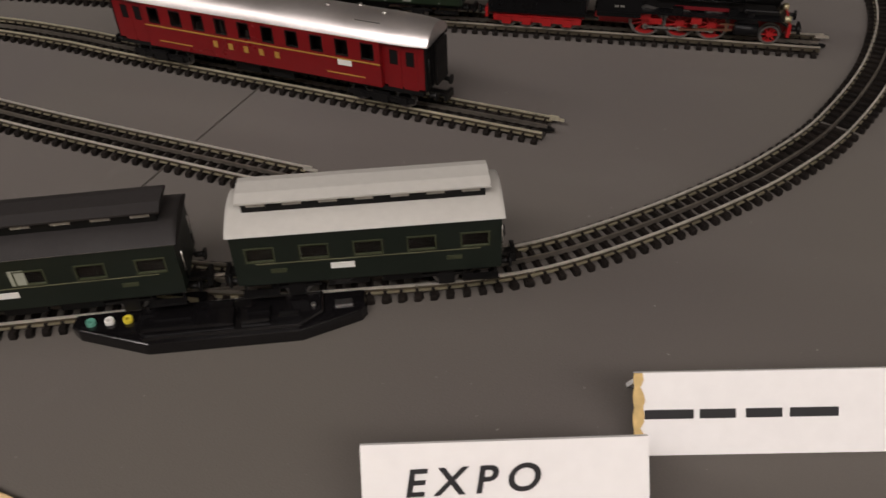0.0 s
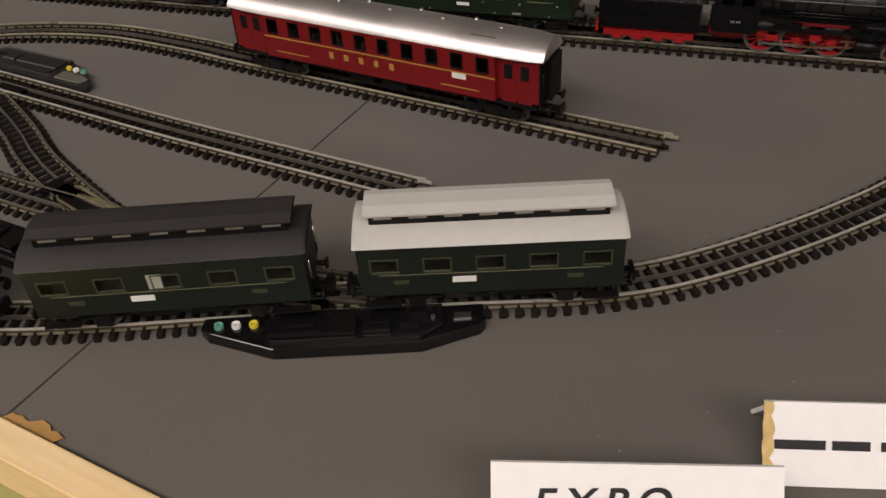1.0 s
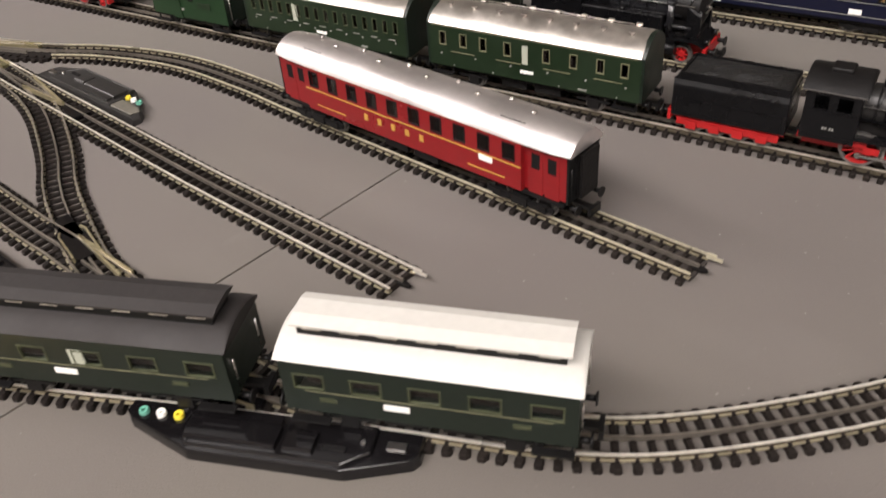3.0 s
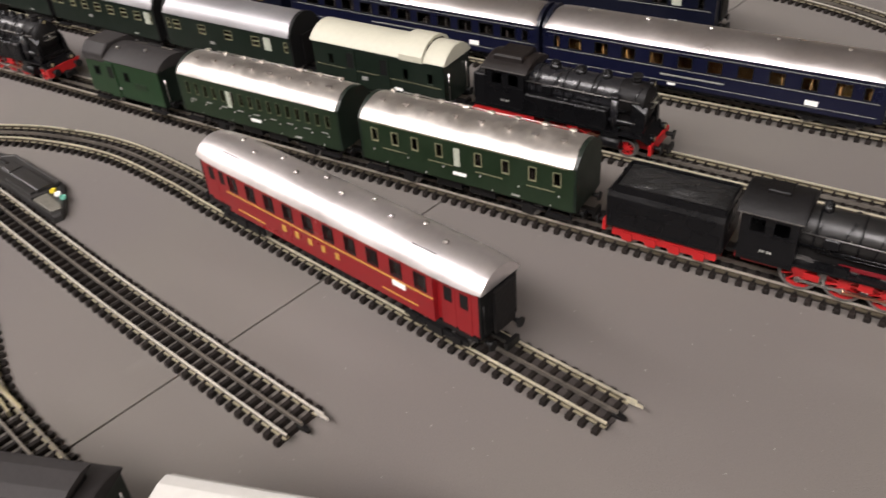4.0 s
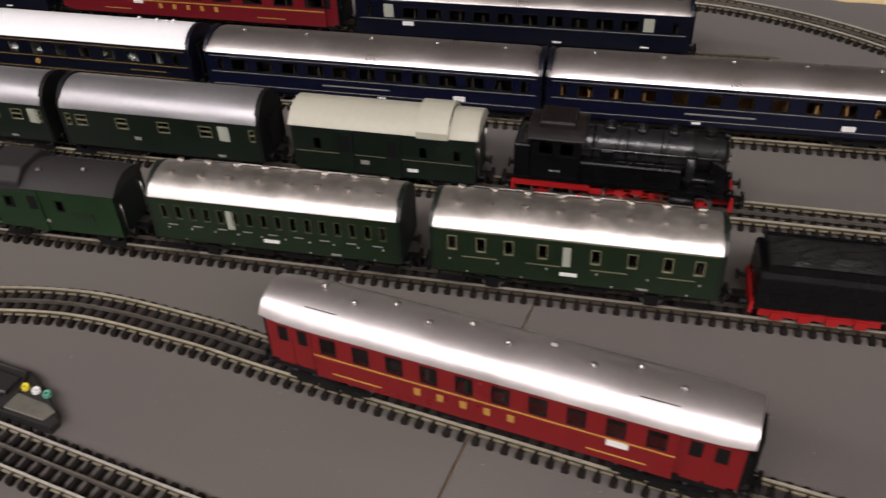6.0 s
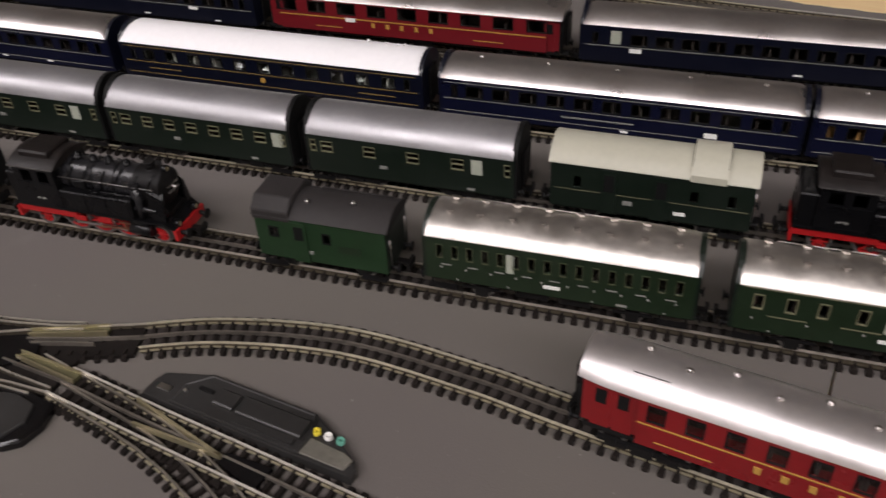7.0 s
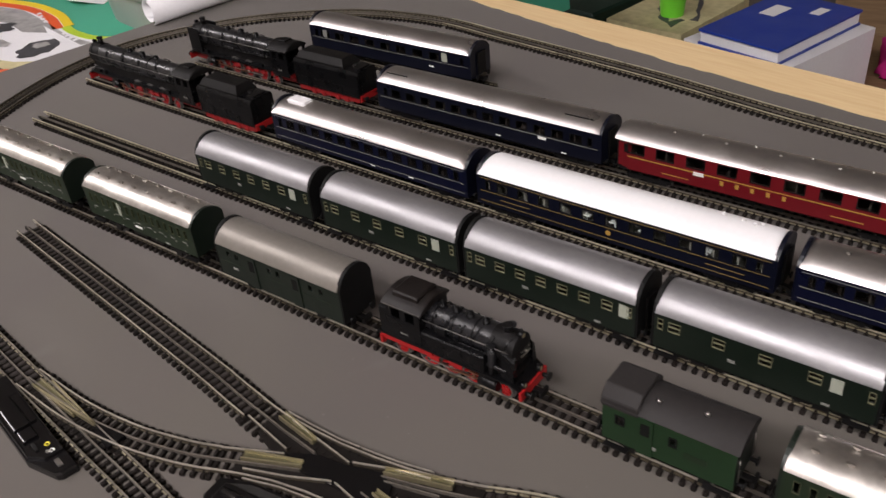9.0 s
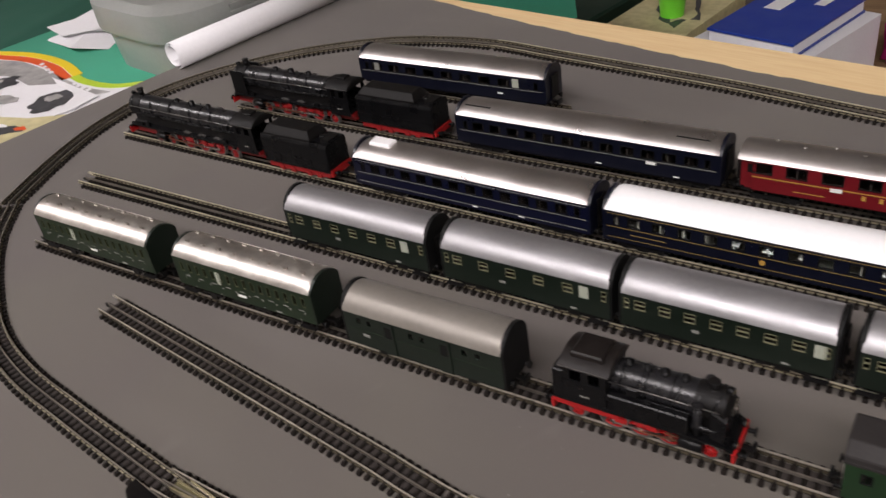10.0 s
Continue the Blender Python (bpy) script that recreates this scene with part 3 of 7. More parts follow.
def coach(name, m, label, category, L, W=30.5, z0=9.0, ze=38.5, h=8.6, wall=GREEN, roof=SILVER, wins=(), frames=None, panes=True,
          seat=BROWN_SEAT, stripes=(), plates=(), ends=6.0, droop=0.55, inset=0.0, end_mat=DARK_TRIM, vents=(), vent=None,
          two_axle=False, bellows=True, steps=False, clerestory=None, sheets=(), doors=(), overhang=1.6, group="model trains on the tracks", rails=(),
          end_rise=0.0, skirt=None, roof_over=2.4, frame_w=0.36, taper=1.0, leaf=4.2):
    """A tinplate or plastic carriage on the rail top, along x."""
    c = thing(name, m, label, category, group)
    # body shell
    bm = bmesh.new()
    half = L / 2
    body_x = half - inset
    for y in (-W / 2, W / 2):
        side_wall(bm, -body_x, body_x, y, 1.3, z0, ze, wins)
    box(bm, -half + 1.2, half - 1.2, -W / 2 + 1.4 + (2.6 if inset else 0), W / 2 - 1.4 - (2.6 if inset else 0), z0, z0 + 1.2)
    body = part("body", bm, wall, c)
    if inset:
        for y in (-W / 2, W / 2):
            for s in (-1, 1):
                bm = bmesh.new()
                a, b = sorted((s * body_x, s * (half - 1.0)))
                box(bm, a, b, (-W / 2 + 2.6 if y < 0 else W / 2 - 3.9), (-W / 2 + 3.9 if y < 0 else W / 2 - 2.6), z0 + 1.0, ze)
                part("vestibule_wall", bm, wall, body)
                bm = bmesh.new()
                a, b = sorted((s * (body_x + 0.02), s * (body_x - 1.2)))
                box(bm, a, b, *(sorted((y - math.copysign(1.35, y), y - math.copysign(4.0, y)))), z0, ze)
                part("vestibule_return", bm, wall, body)
    # ends with gangway
    for s in (-1, 1):
        bm = bmesh.new()
        wy = W / 2 - (2.6 if inset else 0.05)
        ring = []
        for i in range(13):
            t = math.pi * i / 12
            ring.append((-math.cos(t) * wy, ze - 0.3 + max(0.0, arch(-math.cos(t) * wy, 2 * wy, h * (droop if ends and not end_rise else 0.985) + end_rise))))
        ring += [(wy, z0), (-wy, z0)]
        a, b = sorted((s * (half - 1.1), s * (half + (1.6 if end_rise else 0.0))))
        loft(bm, [[(a, y, z) for y, z in ring], [(b, y, z) for y, z in ring]])
        e = part("end_wall", bm, end_mat, c)
        if bellows:
            bm = bmesh.new()
            for x0, x1, g in ((0, 1.4, 0), (1.4, 2.2, 0.8), (2.2, 3.6, 0)):
                a, b = sorted((s * (half + x0), s * (half + x1)))
                box(bm, a, b, -6.5 + g, 6.5 - g, z0 + 2 + g, ze - 1.0 - g)
            part("gangway_bellows", bm, SOOT, e)
        for x_foot in (-10.5, 10.5):
            bm = bmesh.new()
            a = s * (half + 0.7)
            tube(bm, "z", z0 + 3, ze - 7, (a, x_foot), 0.35, 6)
            part("handrail", bm, STEEL if end_mat is not DARK_TRIM else CHASSIS, e)
    # windows: glass and frames
    for y in (-1, 1):
        for xc, w, zb, zt in wins:
            if panes:
                bm = bmesh.new()
                yy = y * (W / 2 - 0.9)
                box(bm, xc - w / 2 - 0.2, xc + w / 2 + 0.2, yy - 0.2, yy + 0.2, zb - 0.2, zt + 0.2)
                p = part("window_pane", bm, PANE, body)
                p.visible_shadow = False
            if frames:
                bm = bmesh.new()
                ya, yb = sorted((y * (W / 2 - 0.7), y * (W / 2 + 0.25)))
                f = frame_w
                v = f * 0.5 if frames[1] else f
                box(bm, xc - w / 2 - f, xc - w / 2 - f + 2 * v, ya, yb, zb - f, zt + f)
                box(bm, xc + w / 2 + f - 2 * v, xc + w / 2 + f, ya, yb, zb - f, zt + f)
                box(bm, xc - w / 2 + f, xc + w / 2 - f, ya, yb, zb - f, zb + f)
                box(bm, xc - w / 2 + f, xc + w / 2 - f, ya, yb, zt - f, zt + f)
                if frames[1]:
                    zm = zb + (zt - zb) * 0.52
                    box(bm, xc - w / 2 + f, xc + w / 2 - f, ya, yb, zm - f, zm + f)
                part("window_frame", bm, frames[0], body)
    for xc, w, zb, zt in sheets:
        for y in (-1, 1):
            bm = bmesh.new()
            ya, yb = sorted((y * (W / 2 - 0.6), y * (W / 2 + 0.15)))
            box(bm, xc - w / 2, xc + w / 2, ya, yb, zb, zt)
            part("white_window", bm, FROSTED, body, "frosted white lavatory window")
    for zc, t, mat, x0, x1 in stripes:
        for y in (-1, 1):
            bm = bmesh.new()
            ya, yb = sorted((y * (W / 2 - 0.3), y * (W / 2 + 0.22)))
            box(bm, x0, x1, ya, yb, zc - t / 2, zc + t / 2)
            part("stripe", bm, mat, body)
    for xc, w, zb, zt, mat in plates:
        for y in (-1, 1):
            bm = bmesh.new()
            ya, yb = sorted((y * (W / 2 - 0.3), y * (W / 2 + 0.3)))
            if w < 4.2 and zt - zb < 1.2 * w:
                tube(bm, "y", ya, yb, (xc, (zb + zt) / 2), w / 2, 14)
            else:
                box(bm, xc - w / 2, xc + w / 2, ya, yb, zb, zt)
            part("plate", bm, mat, body)
    for xc in doors:
        for y in (-1, 1):
            bm = bmesh.new()
            yo = W / 2 - (3.4 if inset and abs(xc) > body_x else 0.3)
            ya, yb = sorted((y * yo, y * (yo + 1.0)))
            box(bm, xc - leaf, xc + leaf, ya, yb, z0 - 0.6, z0 + 13)
            box(bm, xc - leaf, xc - leaf + 1.6, ya, yb, z0 + 13, ze - 1.4)
            box(bm, xc + leaf - 1.6, xc + leaf, ya, yb, z0 + 13, ze - 1.4)
            box(bm, xc - leaf + 1.6, xc + leaf - 1.6, ya, yb, ze - 4.2, ze - 1.4)
            d = part("door", bm, wall, body)
            bm = bmesh.new()
            box(bm, xc - leaf + 1.5, xc + leaf - 1.5, y * (yo + 0.86) - 0.1, y * (yo + 0.86) + 0.1, z0 + 12.8, ze - 4.0)
            part("door_pane", bm, PALE_SEAT if frames and frames[0] is YELLOW_FRAME else DARK_TRIM, d)
    # interior
    bm = bmesh.new()
    box(bm, -half + 3, half - 3, 2.0, 3.0, z0 + 1.2, ze - 1.0)
    n = max(2, int(L / 16))
    for i in range(n):
        x = -half + 8 + (L - 16) * i / (n - 1)
        box(bm, x - 0.6, x + 0.6, -W / 2 + 3.4, 2.0, z0 + 1.2, z0 + (17 if i % 2 else 21))
    part("compartments", bm, seat, c)
    # roof and fittings
    r = part("roof", roof_mesh(L - 0.6 if end_rise else L + roof_over, W + overhang, ze, h, ends, droop, taper=taper), roof, c, smooth_angle=40)
    for x, y in vents:
        hang("roof_vent", vent or VENT_SILVER, r, at=Matrix.Translation((x * 0.001, y * 0.001, (roof_height(y, W + overhang, ze, h) - 0.3) * 0.001)) @ Matrix.Rotation(random.uniform(-0.3, 0.3), 4, "Z"))
    for x0, x1, y in rails:
        bm = bmesh.new()
        z = roof_height(y, W + overhang, ze, h) + 0.9
        tube(bm, "x", x0, x1, (y, z), 0.3, 6)
        for i in range(6):
            x = x0 + (x1 - x0) * i / 5
            tube(bm, "z", z - 1.4, z, (x, y), 0.25, 6)
        part("roof_rail", bm, roof, r)
    if clerestory:
        w, hh, x0, x1, mat = clerestory
        top = ze + h
        bm = bmesh.new()
        box(bm, x0 + 1.2, x1 - 1.2, -w / 2 + 0.8, w / 2 - 0.8, top - 3.0, top + hh)
        part("clerestory_side", bm, DARK_TRIM, r, "dark clerestory windows")
        bm = bmesh.new()
        ring = [(-w / 2 - 0.9, top + hh - 0.4), (w / 2 + 0.9, top + hh - 0.4), (w / 2 + 0.9, top + hh + 0.4), (w / 4, top + hh + 1.8), (-w / 4, top + hh + 1.8), (-w / 2 - 0.9, top + hh + 0.4)]
        loft(bm, [[(x0 - 0.6, y, z) for y, z in ring], [(x1 + 0.6, y, z) for y, z in ring]])
        part("clerestory_roof", bm, mat, r)
        for i in range(7):
            for s in (-1, 1):
                bm = bmesh.new()
                x = x0 + (x1 - x0) * (i + 0.5) / 7
                box(bm, x - 3.4, x + 3.4, s * (w / 2 - 0.75) - 0.15, s * (w / 2 - 0.75) + 0.15, top + hh - 2.6, top + hh - 0.8)
                part("clerestory_pane", bm, PALE_SEAT, r)
    # underframe
    bm = bmesh.new()
    box(bm, -half + 2, half - 2, -W / 2 + 2.2, W / 2 - 2.2, z0 - 2.4, z0 - 0.05)
    if skirt:
        for s in (-1, 1):
            box(bm, -skirt, skirt, s * (W / 2 - 3.2) - 0.6, s * (W / 2 - 3.2) + 0.6, z0 - 4.4, z0)
    else:
        for x in (-12, 9):
            box(bm, x - 8, x + 8, -10, 10, 4.6, z0 - 2.0)
    chassis = part("underframe", bm, CHASSIS, c)
    if two_axle:
        for x in (-L * 0.29, L * 0.29):
            axle_frames(c, x)
    else:
        for x in (-half + 27, half - 27):
            bogie(c, x)
    if steps:
        for x in (-half + 8, half - 8) if steps is True else steps:
            for y in (-1, 1):
                bm = bmesh.new()
                w = 7 if steps is True else 9
                ya, yb = sorted((y * (W / 2 - 2.0), y * (W / 2 + 1.2)))
                box(bm, x - w, x + w, ya, yb, z0 - 5.2, z0 - 4.2)
                for dx in (-w + 1, w - 1):
                    box(bm, x + dx - 0.4, x + dx + 0.4, y * (W / 2 - 2) - 0.4, y * (W / 2 - 2) + 0.4, z0 - 4.4, z0)
                part("step_board", bm, CREAM_ROOF if steps is not True else CHASSIS, chassis)
    for s in (-1, 1):
        end_gear(c, s * half, s)
    return c


def even(n, span, w, zb, zt, shift=0.0):
    return [(shift - span / 2 + span * i / (n - 1), w, zb, zt) for i in range(n)]


# ---------- steam locomotives ----------
def loco(name, m, label, body=(-52, 52), drivers=(-18, 0, 18), wheel=DRIVER, wr=9.0, ponies=(40,), trailers=(), boiler_z=29.5, boiler_r=9.6, cab=(-40, -18),
         tanks=None, bunker=False, tender=False, domes=((-4, 3.6, 5), (14, 3.2, 4)), chimney=40, deflectors=False, feedbox=None, lamps=True,
         cab_top=43.5, group="model trains on the tracks", cylinder=36, dome_mat=BLACK, dull=BOILER, lamp_mat=BLACK, stack=(2.8, 6.4), skirt_red=False, red=RED_LOCO, pony=None, vent_roof=False):
    """A steam engine on the rail top; +x is its front."""
    c = thing(name, m, label, "model locomotive", group)
    x0, x1 = body
    foot = 2 * wr - 1.5
    bm = bmesh.new()
    box(bm, x0 + 3, x1 - 10, -5.6, 5.6, 5.5, foot - 1.4)
    box(bm, x1 - 10, x1 - 2, -5.6, 5.6, 5.5, 11.2)
    box(bm, x0 + 1, cab[1] + 6, *((-11.5, 11.5) if tender else (-13.0, 13.0)), foot - 5.8, foot - 1.6)
    for x in drivers:
        box(bm, x - 3, x + 3, -6.4, 6.4, 5.0, foot - 1)
    frame_ob = part("frame", bm, red, c)
    bm = bmesh.new()
    box(bm, x0 + 0.5, x1 - 7, -14.0, 14.0, foot - 1.2, foot)
    loft(bm, [[(x1 - 7, -14, foot - 1.2), (x1 - 7, 14, foot - 1.2), (x1 - 7, 14, foot), (x1 - 7, -14, foot)],
              [(x1 - 1, -13, 11.6), (x1 - 1, 13, 11.6), (x1 - 1, 13, 12.8), (x1 - 1, -13, 12.8)]])
    part("running_board", bm, BLACK, c)
    bm = bmesh.new()
    box(bm, cab[1] - 2, x1 - 9, -7.6, 7.6, foot - 0.1, boiler_z - boiler_r * 0.55)
    box(bm, x1 - 26, x1 - 7, -9.6, 9.6, foot - 0.1, foot + 3.0)
    blend(bm, 0.6)
    part("boiler_cradle", bm, SOOT, c)
    for s, x in ((1, x1), (-1, x0)):
        if s < 0 and tender:
            continue
        bm = bmesh.new()
        a, b = sorted((x, x - s * 1.8))
        box(bm, a, b, -14, 14, 6.6, 13.0)
        beam = part("buffer_beam", bm, RED_LOCO, c)
        for y in (-9.5, 9.5):
            bm = bmesh.new()
            a, b = sorted((x, x + s * 4.0))
            tube(bm, "x", a, b, (y, 10.0), 1.3, 10)
            a, b = sorted((x + s * 4.0, x + s * 4.9))
            tube(bm, "x", a, b, (y, 10.0), 2.8, 14)
            part("buffer", bm, CHASSIS, beam)
        bm = bmesh.new()
        a, b = sorted((x, x + s * 7))
        box(bm, a, b, -1.6, 1.6, 5.6, 7.4)
        a, b = sorted((x + s * 5.4, x + s * 7))
        box(bm, a, b, -4.2, 4.2, 4.6, 8.6)
        part("coupling", bm, CHASSIS, c)
    # boiler, smokebox and fittings
    bm = bmesh.new()
    n = 28
    ring = lambda x, r: [(x, r * math.cos(2 * math.pi * i / n), boiler_z + r * math.sin(2 * math.pi * i / n)) for i in range(n)]
    front = x1 - 8
    loft(bm, [ring(cab[1] - 1, boiler_r), ring(front - 16, boiler_r)], smooth=True)
    boiler = part("boiler", bm, dull, c, smooth_angle=40)
    bm = bmesh.new()
    loft(bm, [ring(front - 16, boiler_r + 0.5), ring(front, boiler_r + 0.5), ring(front + 0.8, boiler_r - 0.4), ring(front + 1.0, boiler_r - 1.4), ring(front + 2.2, boiler_r - 3.2), ring(front + 2.8, 1.4)], smooth=True)
    smoke = part("smokebox", bm, SOOT, boiler, smooth_angle=35)
    bm = bmesh.new()
    for a in (-0.6, 0.6):
        box(bm, front + 2.4, front + 3.4, -5 * math.cos(a) - 0.4, 5 * math.cos(a) + 0.4, boiler_z + a * 3 - 0.4, boiler_z + a * 3 + 0.4)
    tube(bm, "x", front + 2, front + 4.4, (0, boiler_z), 0.9, 8)
    part("smokebox_handle", bm, STEEL, smoke)
    for i in range(4):
        bm = bmesh.new()
        x = cab[1] + 6 + (front - 20 - cab[1]) * i / 3
        loft(bm, [ring(x - 0.5, boiler_r + 0.28), ring(x + 0.5, boiler_r + 0.28)], smooth=True)
        part("boiler_band", bm, BLACK, boiler)
    bm = bmesh.new()
    t = boiler_z + boiler_r
    tube(bm, "z", t - 2, t + 0.6, (chimney, 0), 4.2, 16, 3.0)
    sr, sh = stack
    tube(bm, "z", t + 0.4, t + sh, (chimney, 0), sr, 16, sr + 0.2)
    tube(bm, "z", t + sh - 0.2, t + sh + 1.2, (chimney, 0), sr + 0.7, 16)
    tube(bm, "z", t + sh + 1.0, t + sh + 1.3, (chimney, 0), sr - 0.4, 12)
    part("chimney", bm, SOOT, boiler)
    for x, r, hh in domes:
        bm = bmesh.new()
        tube(bm, "z", t - 2.5, t + hh * 0.55, (x, 0), r, 18)
        for a, b in ((0.0, 0.45), (0.45, 0.8), (0.8, 1.0)):
            tube(bm, "z", t + hh * (0.55 + 0.45 * a), t + hh * (0.55 + 0.45 * b), (x, 0), r * math.sqrt(1 - a * a), 18, r * math.sqrt(max(0.02, 1 - b * b)))
        part("dome", bm, dome_mat, boiler)
    if feedbox:
        bm = bmesh.new()
        box(bm, feedbox - 6, feedbox + 6, -8, 8, t - 3, t + 2.6)
        blend(bm, 0.8)
        part("feed_heater", bm, SOOT, boiler)
    for y in (-1, 1):
        bm = bmesh.new()
        tube(bm, "x", cab[1], front - 2, (y * (boiler_r + 1.2), boiler_z + 3), 0.35, 6)
        for i in range(5):
            x = cab[1] + 4 + (front - 8 - cab[1]) * i / 4
            tube(bm, "y", *sorted((y * (boiler_r - 0.6), y * (boiler_r + 1.3))), (x, boiler_z + 3), 0.3, 6)
        part("handrail", bm, WHEEL, boiler)
        bm = bmesh.new()
        tube(bm, "x", cab[1], front - 10, (y * (boiler_r + 0.4), boiler_z - 4), 0.6, 6)
        tube(bm, "x", cab[1] + 8, front - 18, (y * (boiler_r + 0.2), boiler_z - 5.8), 0.4, 6)
        part("pipe", bm, BLACK, boiler)
        bm = bmesh.new()
        box(bm, cab[1] + 10, cab[1] + 17, *sorted((y * (boiler_r - 1), y * (boiler_r + 2.4))), boiler_z - 2.5, boiler_z + 3)
        blend(bm, 0.6)
        part("air_pump", bm, BLACK, boiler)
        if tanks:
            bm = bmesh.new()
            box(bm, tanks[0], tanks[1], *sorted((y * 8.5, y * 14.2)), foot, foot + tanks[2])
            blend(bm, 0.7)
            part("side_tank", bm, BLACK, c)
            bm = bmesh.new()
            tube(bm, "z", foot + 1, boiler_z + 4, (tanks[1] + 4.0, y * 11.0), 2.3, 12)
            tube(bm, "z", boiler_z + 3.6, boiler_z + 5.2, (tanks[1] + 4.0, y * 11.0), 2.9, 12)
            tube(bm, "x", tanks[1] + 1, front - 3, (y * 11.4, foot + 6.5), 1.4, 10)
            part("feed_pump", bm, BOILER, c)
            bm = bmesh.new()
            loft(bm, [[(front - 6, y * 8.8, foot + 2), (front - 6, y * 12.6, foot + 2), (front - 6, y * 11.6, boiler_z + 2), (front - 6, y * 8.6, boiler_z + 4)],
                      [(front + 2, y * 8.8, foot), (front + 2, y * 12.6, foot), (front + 2, y * 11.0, boiler_z - 3), (front + 2, y * 8.6, boiler_z)]])
            part("steam_chest", bm, BLACK, c)
        if deflectors:
            bm = bmesh.new()
            box(bm, front - 17, front + 2, *sorted((y * 12.6, y * 13.4)), foot + 1, boiler_z + 9.5)
            blend(bm, 0.2)
            part("smoke_deflector", bm, BLACK, c)
    # cab with window openings
    bm = bmesh.new()
    ca, cb = cab
    base = foot - 4 if tender else foot - 1.0
    for y in (-14.2, 14.2):
        side_wall(bm, ca, cb, y, 0.9, base, cab_top - 6.5, [((ca + cb) / 2 - (cb - ca) * 0.2, (cb - ca) * 0.26, cab_top - 16, cab_top - 9), ((ca + cb) / 2 + (cb - ca) * 0.22, (cb - ca) * 0.26, cab_top - 16, cab_top - 9)])
    box(bm, cb - 0.9, cb, -13.3, 13.3, base, cab_top - 6.5)
    if not tender:
        box(bm, ca, ca + 0.9, -13.3, 13.3, base, cab_top - 6.5)
    cab_ob = part("cab", bm, BLACK, c)
    rise = 5.4 if vent_roof else 6.6
    part("cab_roof", roof_mesh(cb - ca + 4, 30.5, cab_top - 6.5, rise, 1.6, 0.85), ROOF_BROWN if vent_roof else SOOT, c, smooth_angle=40, at=(0.001 * (ca + cb) / 2, 0, 0))
    bm = bmesh.new()
    if vent_roof:
        deck = lambda q, z: [((ca + cb) / 2 + u * ((cb - ca) * 0.36 - q), v * (9.5 - q), z) for u, v in ((-1, -1), (1, -1), (1, 1), (-1, 1))]
        loft(bm, [deck(0, cab_top - 4.2), deck(0, cab_top - 0.4), deck(1.0, cab_top + 0.5)])
    else:
        box(bm, (ca + cb) / 2 - 5, (ca + cb) / 2 + 5, -5, 5, cab_top - 1.2, cab_top + 1.4)
        blend(bm, 0.5)
    part("roof_hatch", bm, ROOF_BROWN if vent_roof else SOOT, cab_ob)
    for y in (-1, 1):
        bm = bmesh.new()
        for k in (-2.6, -1.3, 0.6, 1.9):
            box(bm, (ca + cb) / 2 + k, (ca + cb) / 2 + k + 0.9, *sorted((y * 14.15, y * 14.45)), base + 6, base + 7.2)
        part("number_plate", bm, PALE_LINE, cab_ob)
    # rain gutters, cab mouldings, footplate gear and pipework
    for y in (-1, 1):
        bm = bmesh.new()
        box(bm, ca - 1.6, cb + 1.6, *sorted((y * 14.9, y * 15.4)), cab_top - 6.9, cab_top - 6.3)
        part("rain_gutter", bm, WHEEL, cab_ob)
        bm = bmesh.new()
        ya, yb = sorted((y * 14.1, y * 14.5))
        box(bm, ca + 0.6, cb - 0.6, ya, yb, cab_top - 17.4, cab_top - 16.9)
        box(bm, ca + 0.6, cb - 0.6, ya, yb, base + 2.2, base + 2.7)
        part("moulding", bm, BLACK, cab_ob)
        for k, x in enumerate(np.linspace(cab[1] + 5, front - 6, 6)):
            bm = bmesh.new()
            r0 = boiler_r + 0.35
            a0, a1 = (0.15, 1.15) if k % 2 else (-0.5, 0.9)
            pts = [(x + 0.6 * q, y * r0 * math.cos(a0 + (a1 - a0) * q / 5), boiler_z + r0 * math.sin(a0 + (a1 - a0) * q / 5)) for q in range(6)]
            loft(bm, [[(px - 0.35, py, pz), (px + 0.35, py, pz), (px + 0.35, py + y * 0.7, pz + 0.4), (px - 0.35, py + y * 0.7, pz + 0.4)] for px, py, pz in pts])
            part("steam_pipe", bm, BLACK, boiler)
        for x, w, hh in ((cab[1] + 20, 6.0, 3.2), (front - 24, 4.4, 4.0), (front - 14, 3.0, 2.6)):
            if not tanks or x - w > tanks[1]:
                bm = bmesh.new()
                box(bm, x - w / 2, x + w / 2, *sorted((y * 10.6, y * 13.4)), foot - 0.2, foot + hh)
                part("footplate_box", bm, BLACK, c)
        if skirt_red:
            bm = bmesh.new()
            box(bm, cab[1] + 18, front - 22, *sorted((y * 9.6, y * 10.0)), foot + 1.2, foot + 3.2)
            part("splasher", bm, RED_B, c, "dark red splasher plate")
        if tanks:
            bm = bmesh.new()
            ya, yb = sorted((y * 14.0, y * 14.5))
            for z in (foot + 0.8, foot + tanks[2] - 1.4):
                box(bm, tanks[0] + 1, tanks[1] - 1, ya, yb, z, z + 0.45)
            for x in np.linspace(tanks[0] + 2, tanks[1] - 2, 4):
                box(bm, x - 0.25, x + 0.25, ya, yb, foot + 0.8, foot + tanks[2] - 1.0)
            tube(bm, "z", foot + tanks[2] - 0.5, foot + tanks[2] + 1.6, ((tanks[0] + tanks[1]) / 2, y * 11.4), 1.9, 12)
            part("tank_fitting", bm, BLACK, c)
